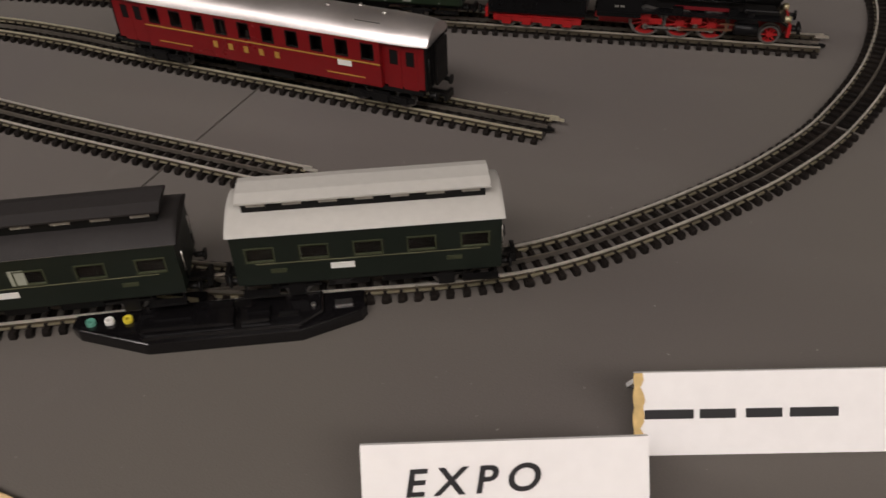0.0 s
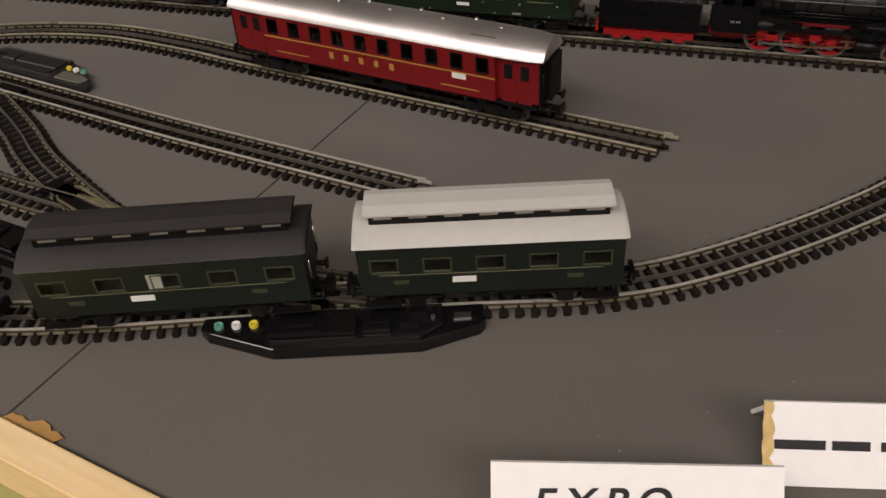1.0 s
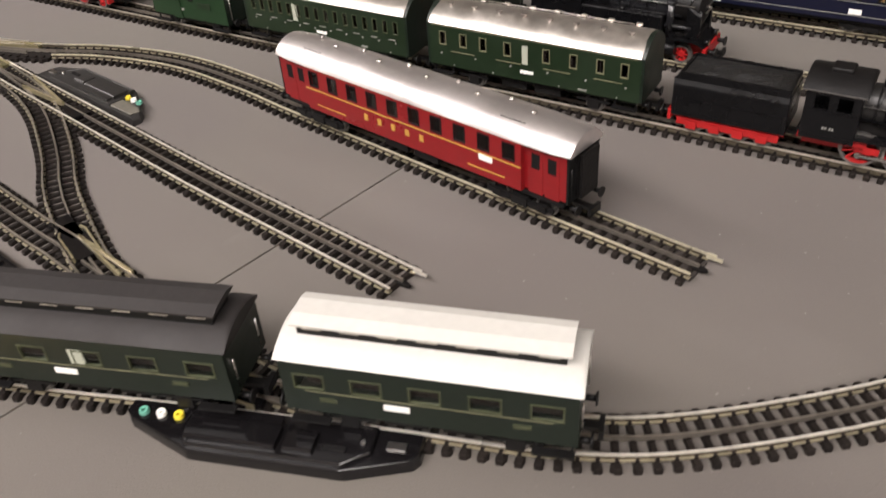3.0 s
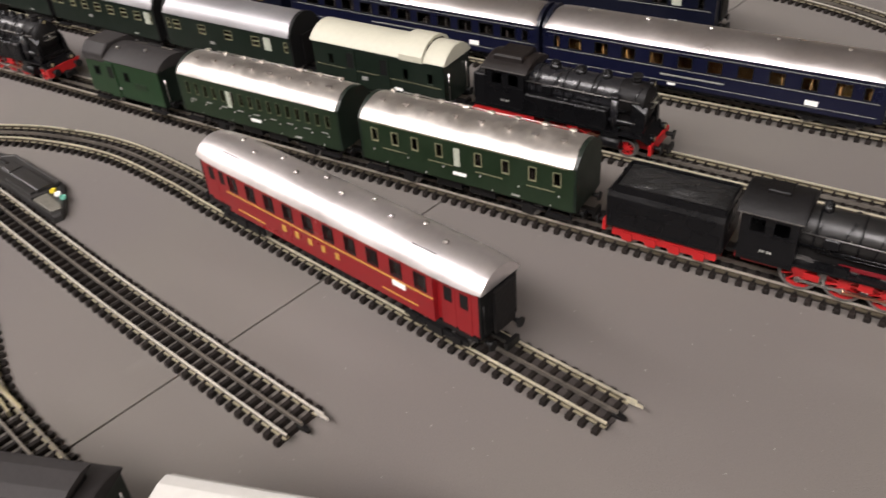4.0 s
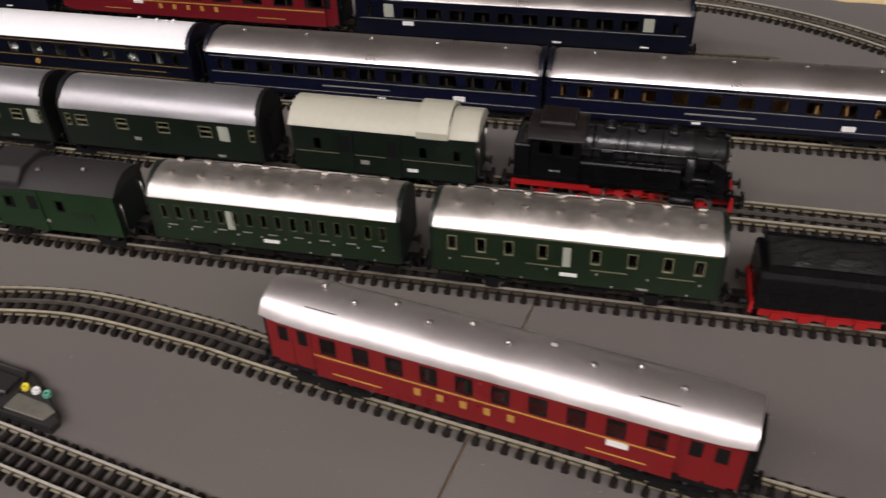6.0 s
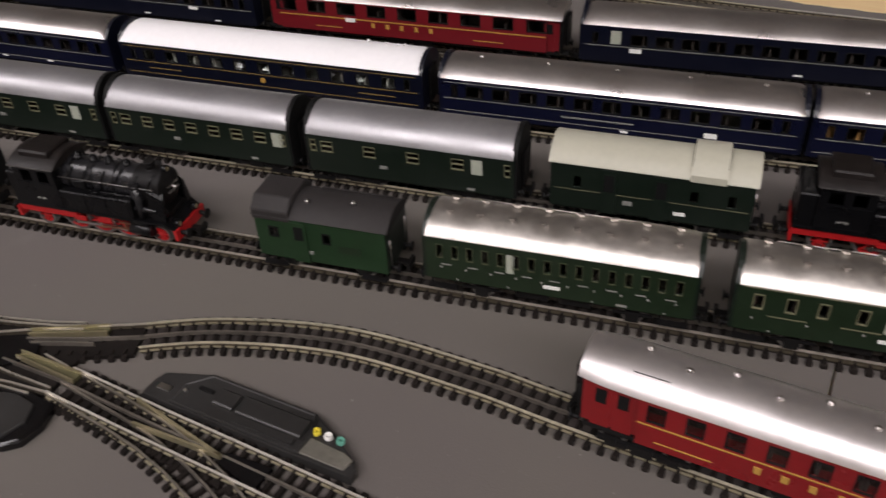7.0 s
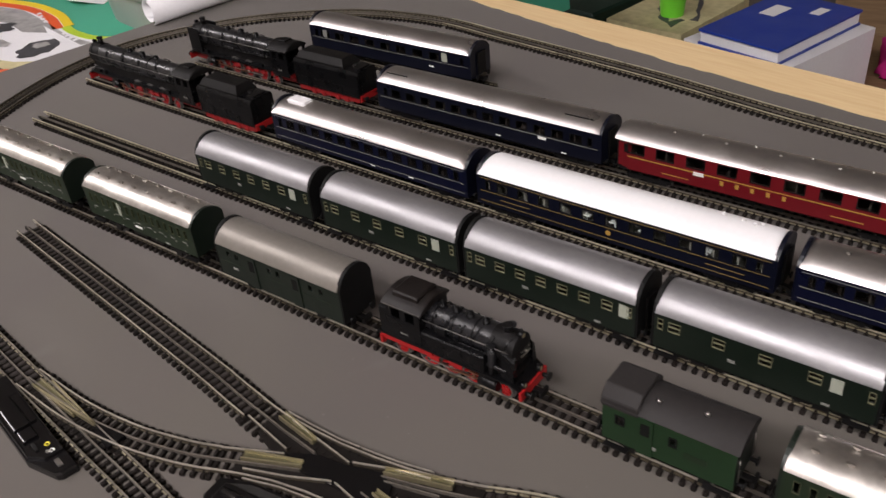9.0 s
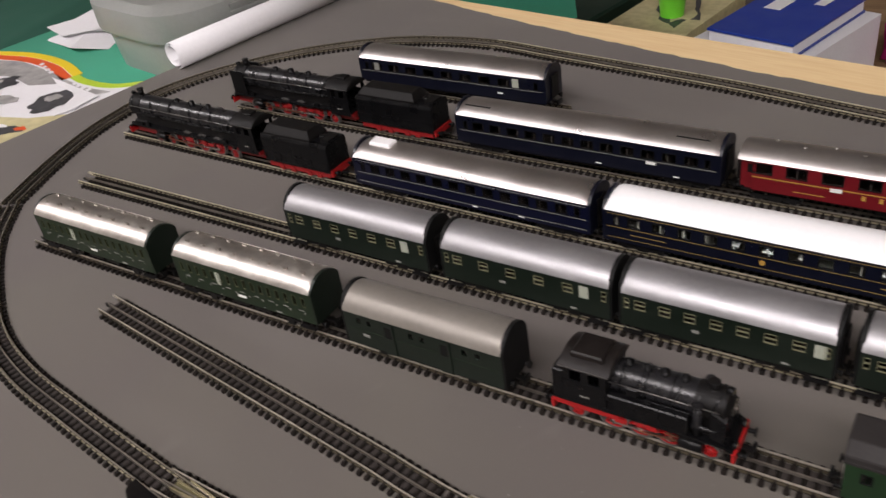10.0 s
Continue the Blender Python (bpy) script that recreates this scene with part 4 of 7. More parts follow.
    if bunker:
        bm = bmesh.new()
        box(bm, x0 + 1, ca, -13.4, 13.4, foot - 1, cab_top - 12)
        blend(bm, 0.7)
        part("coal_bunker", bm, BLACK, c)
        bm = bmesh.new()
        lump_heap(bm, x0 + 2.2, ca - 1, -11.5, 11.5, cab_top - 12.2, 3.0)
        part("coal", bm, COAL, c)
    # running gear
    for s in (-1, 1):
        for x in drivers:
            add_wheel(c, wheel, x, wr, s)
        for x in (*ponies, *trailers):
            add_wheel(c, pony or PONY, x, 5.6, s)
        bm = bmesh.new()
        ya, yb = sorted((s * 10.2, s * 11.0))
        box(bm, min(drivers) - 1.5, max(drivers) + 1.5, ya, yb, wr - 3.4, wr - 2.0)
        for x in drivers:
            tube(bm, "y", ya, yb, (x, wr - 2.7), 1.5, 10)
        part("coupling_rod", bm, STEEL, c)
        bm = bmesh.new()
        ya, yb = sorted((s * 11.2, s * 12.0))
        mid = drivers[len(drivers) // 2]
        loft(bm, [[(mid, ya, wr - 3.4), (mid, yb, wr - 3.4), (mid, yb, wr - 2.2), (mid, ya, wr - 2.2)], [(cylinder - 7, ya, 7.6), (cylinder - 7, yb, 7.6), (cylinder - 7, yb, 8.6), (cylinder - 7, ya, 8.6)]])
        box(bm, cylinder - 14, cylinder - 5, ya, yb, 10.8, 11.6)
        box(bm, cylinder - 11, cylinder - 9.4, ya, yb, 7, 12)
        part("connecting_rod", bm, COPPER, c)
        bm = bmesh.new()
        tube(bm, "x", cylinder - 6, cylinder + 7, (s * 11.2, 9.0), 3.6, 14)
        tube(bm, "x", cylinder - 5, cylinder + 6, (s * 11.2, 14.0), 2.4, 12)
        box(bm, cylinder - 5, cylinder + 6, *sorted((s * 7, s * 11)), 6, 15)
        part("cylinder", bm, BLACK, c)
        bm = bmesh.new()
        box(bm, drivers[0] + 2, drivers[0] + 9, *sorted((s * 12.2, s * 12.8)), foot - 7.5, foot - 4.2)
        box(bm, drivers[-1] - 12, drivers[-1] - 6, *sorted((s * 12.2, s * 12.8)), foot - 6, foot - 1.4)
        part("bracket", bm, red, frame_ob)
    if lamps:
        for y in (-8.5, 8.5, 0):
            bm = bmesh.new()
            z = 15.0 if y else boiler_z + boiler_r + 1.0
            xl = x1 - 3.5 if y else front - 1
            tube(bm, "x", xl, xl + 3.2, (y, z), 2.1, 14)
            box(bm, xl + 0.5, xl + 2, y - 0.5, y + 0.5, z - 3.0, z)
            lamp = part("lamp", bm, lamp_mat, c)
            bm = bmesh.new()
            tube(bm, "x", xl + 2.9, xl + 3.3, (y, z), 1.3, 12)
            part("lens", bm, BRASS, lamp)
    return c


def lump_heap(bm, x0, x1, y0, y1, z, rise):
    rnd = random.Random(7)
    nx, ny = 9, 7
    grid = []
    for i in range(nx + 1):
        row = []
        for j in range(ny + 1):
            edge = 0 if i in (0, nx) or j in (0, ny) else 1
            hh = z + edge * (rise * math.sin(math.pi * i / nx) ** 0.6 * math.sin(math.pi * j / ny) ** 0.6 + rnd.uniform(-0.7, 0.7))
            row.append(bm.verts.new(((x0 + (x1 - x0) * i / nx) * 0.001, (y0 + (y1 - y0) * j / ny) * 0.001, hh * 0.001)))
        grid.append(row)
    for i in range(nx):
        for j in range(ny):
            bm.faces.new((grid[i][j], grid[i + 1][j], grid[i + 1][j + 1], grid[i][j + 1]))


def tender(name, m, label, L, axles=(-18, -6, 6, 18), top=35.0, heap=True, wide=False, group="model trains on the tracks", red=RED_LOCO):
    c = thing(name, m, label, "locomotive tender", group)
    h = L / 2
    bm = bmesh.new()
    ring = [(-14, 10.2), (14, 10.2), (14.2, top - 6), (12.6, top - 3), (-12.6, top - 3), (-14.2, top - 6)]
    loft(bm, [[(-h + 1, y, z) for y, z in ring], [(h - 1.5, y, z) for y, z in ring]])
    blend(bm, 0.5)
    part("tender_body", bm, BLACK, c)
    for y in (-1, 1):
        bm = bmesh.new()
        ya, yb = sorted((y * 13.9, y * 14.5))
        for z in (12.4, 20.0):
            box(bm, -h + 1.5, h - 2, ya, yb, z, z + 0.5)
        for i in range(5):
            x = -h + 3 + (L - 7) * i / 4
            box(bm, x - 0.3, x + 0.3, ya, yb, 12.4, 20.5)
        part("moulding", bm, BLACK, c)
    bm = bmesh.new()
    a, b = -h + 8, h - 5
    if heap:
        if wide:
            a, b = -h + 4, h - 2.5
        rim, lip = (12.0, 0.6) if wide else (10.5, 3.0)
        for y in (-rim, rim):
            box(bm, a, b, y - 0.6, y + 0.6, top - 4, top + lip)
        for x in (a, b):
            box(bm, x - 0.6, x + 0.6, 0.6 - rim, rim - 0.6, top - 4, top + lip)
    else:
        a = -h + 20
        deck = lambda q, z, s: [(a + q, -s, z), (b - q, -s, z), (b - q, s, z), (a + q, s, z)]
        loft(bm, [deck(0, top - 3.2, 12.4), deck(0.6, top - 1.0, 12.2), deck(4.5, top + 5.0, 8.0), deck(5.5, top + 5.4, 7.2)])
        box(bm, -h + 3, -h + 12, -7, 7, top - 3.2, top - 1.2)
        tube(bm, "z", top - 3.2, top - 0.4, (-h + 15.5, 0), 2.6, 14)
    part("coal_box", bm, BLACK if heap else SOOT, c)
    if heap:
        bm = bmesh.new()
        lump_heap(bm, a + 0.7, b - 0.7, 0.7 - rim, rim - 0.7, top - 0.6 if wide else top + 0.6, 2.6)
        part("coal", bm, COAL, c)
    bm = bmesh.new()
    box(bm, -h + 1, h - 2, -11.6, 11.6, 8.6, 10.4)
    for s in (-1, 1):
        box(bm, -h + 4, h - 4, s * 11.4 - 0.6, s * 11.4 + 0.6, 4.6, 9.0)
        for x in axles:
            box(bm, x - 2.6, x + 2.6, s * 12.0 - 0.8, s * 12.0 + 0.8, 3.2, 7.6)
            box(bm, x - 4.6, x + 4.6, s * 12.0 - 0.6, s * 12.0 + 0.6, 7.9, 8.8)
    part("tender_frame", bm, red, c)
    for x in axles:
        for s in (-1, 1):
            add_wheel(c, TENDER_WHEEL, x, 5.6, s)
    bm = bmesh.new()
    box(bm, -h - 0.6, -h + 1, -13.6, 13.6, 7, 13)
    part("buffer_beam", bm, RED_LOCO, c)
    for y in (-9.5, 9.5):
        bm = bmesh.new()
        tube(bm, "x", -h - 4, -h, (y, 10), 1.2, 10)
        tube(bm, "x", -h - 4.8, -h - 4, (y, 10), 2.6, 14)
        part("buffer", bm, CHASSIS, c)
        bm = bmesh.new()
        for i in range(5):
            tube(bm, "y", *sorted((y * 0.95, y * 1.2)), (-h + 0.6, 15 + 3.6 * i), 0.4, 6)
        part("ladder", bm, BLACK, c)
    bm = bmesh.new()
    box(bm, -h - 7, -h, -1.6, 1.6, 5.6, 7.4)
    part("coupling", bm, CHASSIS, c)
    bm = bmesh.new()
    box(bm, h - 3, h + 4, -2.5, 2.5, 6.0, 8.0)
    part("drawbar", bm, CHASSIS, c)
    return c


# ---------- the plan ----------
def straight(x0, y0, slope, x1):
    return Line([(x0, y0), (x1, y0 + (x1 - x0) * slope)])


def bowed(x0, y0, slope, *marks):
    """A nearly straight row: (x, sideways drift in metres) along a sloping line."""
    return Line([(x, y0 + (x - x0) * slope + d) for x, d in marks])


ROW_A = straight(0.206, 0.4871, -0.2055, -1.000)   # old green carriages
ROW_B = straight(0.182, 0.5690, -0.2186, -1.036)   # green carriages, cream-roofed van
ROW_C = bowed(0.215, 0.6458, -0.2261, (0.217, 0.0036), (-0.15, -0.0030), (-0.40, -0.0042), (-0.65, -0.0025), (-1.058, 0.0026))   # blue carriages
ROW_D = bowed(0.104, 0.7693, -0.2263, (0.104, 0.0030), (-0.20, -0.0030), (-0.50, -0.0030), (-0.958, 0.0))   # red and blue carriages
ROW_E = straight(-0.592, 1.0175, -0.2263, -0.829)  # single blue carriage
SIDING_NEAR = Line([(-0.075, 0.3590), (-0.170, 0.3950), (-0.220, 0.4147), (-0.280, 0.4397), (-0.330, 0.4606), (-0.380, 0.4812), (-0.430, 0.5025)])
SIDING_RED = Line([(0.045, 0.4013), (-0.10, 0.4587), (-0.196, 0.4968), (-0.240, 0.5152), (-0.302, 0.5350), (-0.365, 0.5388), (-0.417, 0.5308), (-0.450, 0.5272), (-0.478, 0.5228),
                   (-0.517, 0.5155), (-0.558, 0.5068), (-0.585, 0.5038), (-0.620, 0.5035), (-0.665, 0.5090), (-0.716, 0.5210)])
SIDING_LEFT = Line([(-0.430, 0.5025), (-0.448, 0.5100), (-0.484, 0.5228), (-0.511, 0.5323), (-0.568, 0.5530), (-0.620, 0.5728), (-0.868, 0.6610)])
BRANCH = Line([(0.0308, 0.2990), (-0.0454, 0.2878), (-0.0970, 0.2885), (-0.1286, 0.2955), (-0.1608, 0.3075), (-0.1960, 0.3220), (-0.2400, 0.3400), (-0.2960, 0.3610), (-0.537, 0.4585), (-0.640, 0.4945),
               (-0.716, 0.5200), (-0.810, 0.5530), (-0.880, 0.5795), (-0.936, 0.6105), (-0.988, 0.6550), (-1.044, 0.7160), (-1.084, 0.7800)])
LINK = Line([(-0.1900, 0.3195), (-0.2145, 0.3305), (-0.2330, 0.3440), (-0.2555, 0.3630), (-0.2800, 0.3850), (-0.3020, 0.4105), (-0.3225, 0.4310), (-0.3470, 0.4535), (-0.3780, 0.4755), (-0.4300, 0.5020)])
LOOP = Line([(-0.62, 0.335), (-0.45, 0.288), (-0.33, 0.266), (-0.2416, 0.2640), (-0.191, 0.2680), (-0.1403, 0.2752), (-0.0966, 0.2813), (-0.0454, 0.2876), (-0.0019, 0.2920), (0.0308, 0.2990), (0.059, 0.3100),
             (0.0906, 0.3262), (0.119, 0.3430), (0.1488, 0.3638), (0.187, 0.3995), (0.232, 0.4615), (0.263, 0.530), (0.2735, 0.600), (0.2685, 0.653), (0.2505, 0.707), (0.2245, 0.7585),
             (0.192, 0.802), (0.156, 0.8395), (0.113, 0.870), (0.066, 0.891), (-0.02, 0.9185)])
LOOP_FAR = Line([(-0.02, 0.9185), (-0.153, 0.9645), (-0.232, 0.9945), (-0.303, 1.0208), (-0.356, 1.0435), (-0.447, 1.0840), (-0.560, 1.1270), (-0.640, 1.1570), (-0.710, 1.1840), (-0.774, 1.1960),
                 (-0.849, 1.1960), (-0.918, 1.1770), (-0.982, 1.1460), (-1.038, 1.1010), (-1.072, 1.0610), (-1.094, 1.0190), (-1.1030, 0.9760), (-1.1070, 0.9310), (-1.1030, 0.8770), (-1.0930, 0.8220), (-1.084, 0.7800)])

# ---------- baseboard ----------
ALONG, AWAY = np.array([0.9253, -0.3794]), np.array([0.3794, 0.9253])


def spot(a, b, z=0.0):
    """A place from the board's own measures: a along its long edge, b across it."""
    p = ALONG * a + AWAY * b
    return Vector((p[0], p[1], z))


BOARD = Matrix.Translation((0, 0, 0)) @ Matrix.Rotation(math.atan2(ALONG[1], ALONG[0]), 4, "Z")
B_LEFT, B_JOINT, B_RIGHT, B_NEAR, B_FAR = -1.462, -0.2750, 0.62, 0.1213, 0.9015


def board(a0, a1):
    t = thing("baseboard", BOARD, "grey felt-covered plywood baseboard with bare pine rim", "baseboard")
    t["kind"] = "structure"
    bm = bmesh.new()
    rnd = random.Random(int(a0 * 100))
    near, far = [], []
    n = int((a1 - a0) / 0.012)
    for i in range(n + 1):
        a = a0 + (a1 - a0) * i / n
        near.append((a, 0.1186 + rnd.uniform(-0.0003, 0.0)))
        far.append((a, 0.8745 + 0.1 * (a + 0.6) ** 2 * (1.0 if a < 0.1 else 0.0) + (0.049 if a >= 0.1 else 0.0) + rnd.uniform(-0.0016, 0.0016)))
    grid = [[bm.verts.new((p[0] + (q[0] - p[0]) * j / 4, p[1] + (q[1] - p[1]) * j / 4, z)) for j in range(5)] for z in (0.0,) for p, q in zip(near, far)]
    for r, s in zip(grid, grid[1:]):
        for j in range(4):
            bm.faces.new((r[j], s[j], s[j + 1], r[j + 1]))
    edge = [v for v in bm.edges if len(v.link_faces) == 1]
    out = bmesh.ops.extrude_edge_only(bm, edges=edge)
    for v in out["geom"]:
        if isinstance(v, bmesh.types.BMVert):
            v.co.z -= 0.0016
    part("felt", bm, FELT, t, "warm grey felt")
    bm = bmesh.new()
    box(bm, a0 + 0.0004, a1 - 0.0004, 0.1189, B_FAR + 0.0385, -0.018, -0.0018, 1.0)
    part("plywood", bm, PINE, t)
    bm = bmesh.new()
    box(bm, a0 + 0.0004, a1 - 0.0004, 0.1056, 0.1187, -0.018, 0.0045, 1.0)
    bmesh.ops.bevel(bm, geom=bm.edges[:], offset=0.0006, segments=2, affect="EDGES")
    part("rim", bm, PINE, t, "bare pine rim strip")
    return t


board(B_LEFT, B_JOINT - 0.0006)
board(B_JOINT + 0.0006, B_RIGHT)

bm = bmesh.new()
rnd = random.Random(4)
top = [(a, B_NEAR + 0.003 + rnd.uniform(-0.0015, 0.002)) for a in np.linspace(-0.273, -0.246, 13)]
ring = [(a, b, 0.0006) for a, b in top] + [(-0.249, 0.1190, 0.0006), (-0.275, 0.1190, 0.0006)]
loft(bm, [ring, [(a, b, 0.0011) for a, b, _ in ring]], 1.0)
tagged(part("packing_tape", bm, TAPE, at=BOARD), "torn brown packing tape on the board's edge", "tape")

# ---------- tracks ----------
NEARLY = "three-rail track, black sleepers, "
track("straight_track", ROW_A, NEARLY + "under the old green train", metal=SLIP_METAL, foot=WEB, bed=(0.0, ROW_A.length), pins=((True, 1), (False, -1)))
track("straight_track", ROW_B, NEARLY + "under the plain green train", metal=RAIL_YELLOW, pins=((True, 1), (False, -1)))
track("straight_track", ROW_C, NEARLY + "under the blue train", metal=RAIL_YELLOW, pins=((True, 1), (False, -1)))
track("straight_track", ROW_D, NEARLY + "under the red and blue train", metal=RAIL_DULL, pins=((True, 1), (False, -1)))
track("straight_track", ROW_E, NEARLY + "short, under a single blue carriage", metal=RAIL_DULL)
track("dead_end_track", SIDING_NEAR, NEARLY + "an empty dead-end siding", pins=((True, 1),))
cut = SIDING_RED.near(-0.402, 0.533)
track("dead_end_track", SIDING_RED, NEARLY + "curving up to the red carriage", 0.0, cut, drop=0.0002, metal=RAIL_YELLOW, bed=(0.0, cut), pins=((True, 1),))
track("turnout_track", SIDING_RED, NEARLY + "between a double slip and a turnout", SIDING_RED.near(-0.556, 0.507), SIDING_RED.length, drop=0.0002, metal=SLIP_METAL, foot=WEB)
cut = SIDING_LEFT.near(-0.556, 0.548)
track("dead_end_track", SIDING_LEFT, NEARLY + "empty, beyond the crossing", cut, drop=0.0004, metal=SLIP_METAL, foot=WEB, bed=(cut, SIDING_LEFT.length - 0.002), pins=((False, -1),))
track("branch_track", BRANCH, NEARLY + "leaving the loop by turnouts", drop=0.0006, metal=RAIL_DULL, bed=(BRANCH.near(-0.716, 0.520), BRANCH.length))
track("link_track", LINK, NEARLY + "an S-bend between two turnouts", drop=0.0009, metal=RAIL_DULL)
half = LOOP.near(0.19, 0.401)
track("loop_track", LOOP, NEARLY + "near side of the loop", 0.0, half)
track("loop_track", LOOP, NEARLY + "curved end of the loop", half, LOOP.length)
half = LOOP_FAR.near(-0.72, 1.187)
track("loop_track", LOOP_FAR, NEARLY + "far side of the loop", 0.0, half, metal=RAIL_YELLOW)
track("loop_track", LOOP_FAR, NEARLY + "end curve of the loop", half, LOOP_FAR.length, metal=RAIL_DULL)


def bar(bm, p, q, w=1.3, z0=2.6, z1=5.6):
    """A short straight rail between two plan points (metres), measures in millimetres."""
    p, q = np.array(p), np.array(q)
    d = (q - p) / np.linalg.norm(q - p)
    n = np.array([-d[1], d[0]]) * w * 0.0005
    loft(bm, [[(*(e - n), z0 * 0.001), (*(e + n), z0 * 0.001), (*(e + n), z1 * 0.001), (*(e - n), z1 * 0.001)] for e in (p, q)], 1.0)


def points_gear(x, y, deg, length=0.034):
    """Frog plate and guard rails of a turnout."""
    t = thing("turnout_frog", Matrix.Translation((x, y, 0)) @ Matrix.Rotation(radians(deg), 4, "Z"), "black turnout frog plate with brass check rails", "turnout part", "turnouts")
    bm = bmesh.new()
    ring = [(-length / 2, -0.004), (-length * 0.2, -0.0075), (length * 0.35, -0.0075), (length / 2, -0.003), (length / 2, 0.003), (length * 0.3, 0.0075), (-length * 0.3, 0.0075), (-length / 2, 0.004)]
    loft(bm, [[(a, b, 0.0024) for a, b in ring], [(a, b, 0.0046) for a, b in ring]], 1.0)
    part("frog_plate", bm, BLACK_PLASTIC, t)
    for s in (-1, 1):
        bm = bmesh.new()
        bar(bm, (-length * 0.45, s * 0.0062), (length * 0.20, s * 0.0064), 0.9, 2.6, 5.7)
        bar(bm, (length * 0.20, s * 0.0064), (length * 0.30, s * 0.0050), 0.9, 2.6, 5.7)
        part("check_rail", bm, BRASS, t)
    return t


points_gear(-0.1154, 0.2830, 172)
points_gear(-0.2380, 0.3465, 146)


def toe_plate(p, q, w):
    """Brass tongue plate of a turnout with its two bright blades, from p to q."""
    p, q = np.array(p), np.array(q)
    d = q - p
    L, deg = np.linalg.norm(d) * 1000, math.degrees(math.atan2(d[1], d[0]))
    t = thing("tongue_plate", Matrix.Translation((*((p + q) / 2), 0)) @ Matrix.Rotation(radians(deg), 4, "Z"), "olive brass tongue plate with bright blades in a turnout", "turnout part", "turnouts")
    bm = bmesh.new()
    ring = [(-L / 2, -w / 2), (L / 2 - 4, -w / 2), (L / 2, -w / 4), (L / 2, w / 4), (L / 2 - 4, w / 2), (-L / 2, w / 2)]
    loft(bm, [[(a, b, 2.6) for a, b in ring], [(a, b, 4.5) for a, b in ring]])
    part("plate", bm, TONGUE, t)
    for s in (-1, 1):
        bm = bmesh.new()
        bar(bm, (-L * 0.0005, s * w * 0.0006), (L * 0.0005, s * w * 0.0004), 0.9, 2.8, 5.9)
        part("blade", bm, BRASS, t)
    return t


def vee(tip, a, b):
    """The V of two brass rails closing on a frog."""
    t = thing("turnout_vee", Matrix.Identity(4), "V of bright brass rails closing on a turnout frog", "turnout part", "turnouts")
    for end in (a, b):
        bm = bmesh.new()
        bar(bm, tip, end, 1.1, 2.8, 5.95)
        part("rail", bm, BRASS, t)
    bm = bmesh.new()
    d = (np.array(tip) - (np.array(a) + np.array(b)) / 2)
    d /= np.linalg.norm(d)
    n = np.array([-d[1], d[0]])
    c = np.array(tip) + d * 0.012
    ring = [c + d * u + n * v for u, v in ((-0.011, -0.003), (0.011, -0.006), (0.011, 0.006), (-0.011, 0.003))]
    loft(bm, [[(*r, 0.0024) for r in ring], [(*r, 0.0046) for r in ring]], 1.0)
    part("frog_block", bm, BLACK_PLASTIC, t)
    return t


vee((-0.3415, 0.4645), (-0.389, 0.4930), (-0.386, 0.4795))
vee((-0.641, 0.5030), (-0.697, 0.5235), (-0.698, 0.5140))
vee((-0.2385, 0.3490), (-0.195, 0.3315), (-0.199, 0.3280))
for p, q, w in (((-0.541, 0.5147), (-0.505, 0.5208), 4.6), ((-0.537, 0.5490), (-0.508, 0.5380), 4.0), ((-0.421, 0.5368), (-0.460, 0.5325), 4.2), ((-0.423, 0.5045), (-0.458, 0.5178), 4.4), ((-0.706, 0.5190), (-0.660, 0.5065), 5.0)):
    toe_plate(p, q, w)


# ---------- the double slip ----------
slip = thing("double_slip_crossing", Matrix.Identity(4), "black double slip crossing with bright worn rails and frogs", "turnout part", "turnouts")
FAR_SLIP = Line([(-0.556, 0.5568), (-0.539, 0.5508), (-0.514, 0.5450), (-0.494, 0.5412), (-0.475, 0.5393), (-0.458, 0.5380), (-0.441, 0.5378), (-0.426, 0.5385), (-0.410, 0.5405), (-0.4033, 0.5413)])
NEAR_SLIP = Line([(-0.556, 0.4988), (-0.527, 0.5035), (-0.505, 0.5050), (-0.489, 0.5043), (-0.473, 0.5030), (-0.457, 0.5003), (-0.440, 0.4960), (-0.4335, 0.4946)])


def slip_rail(line, offset=0.0, w=0.0009, a=0.0, b=1.0, top=RAIL_Z):
    """One running or check rail of the crossing."""
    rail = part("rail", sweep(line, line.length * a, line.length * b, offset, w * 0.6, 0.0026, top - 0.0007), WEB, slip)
    part("rail_head", sweep(line, line.length * a, line.length * b, offset, w, top - 0.0008, top), SLIP_METAL, rail, "bright rail head above a shade-toned web")


slip_rail(FAR_SLIP)
slip_rail(FAR_SLIP, 0.0024, 0.0008, 0.14, 0.80)
slip_rail(NEAR_SLIP)
slip_rail(NEAR_SLIP, -0.0027, 0.0008, 0.20, 0.94)
for way in ([(-0.529, 0.5475), (-0.508, 0.5400), (-0.481, 0.5305)], [(-0.479, 0.5312), (-0.458, 0.5347), (-0.434, 0.5360)], [(-0.535, 0.5062), (-0.511, 0.5095), (-0.4835, 0.5157)],
            [(-0.4812, 0.5155), (-0.461, 0.5070), (-0.444, 0.5016), (-0.4325, 0.4972)], [(-0.556, 0.5150), (-0.540, 0.5182), (-0.519, 0.5235)], [(-0.556, 0.5413), (-0.540, 0.5350), (-0.520, 0.5270)],
            [(-0.445, 0.5180), (-0.437, 0.5142), (-0.430, 0.5106)]):
    slip_rail(Line(way))
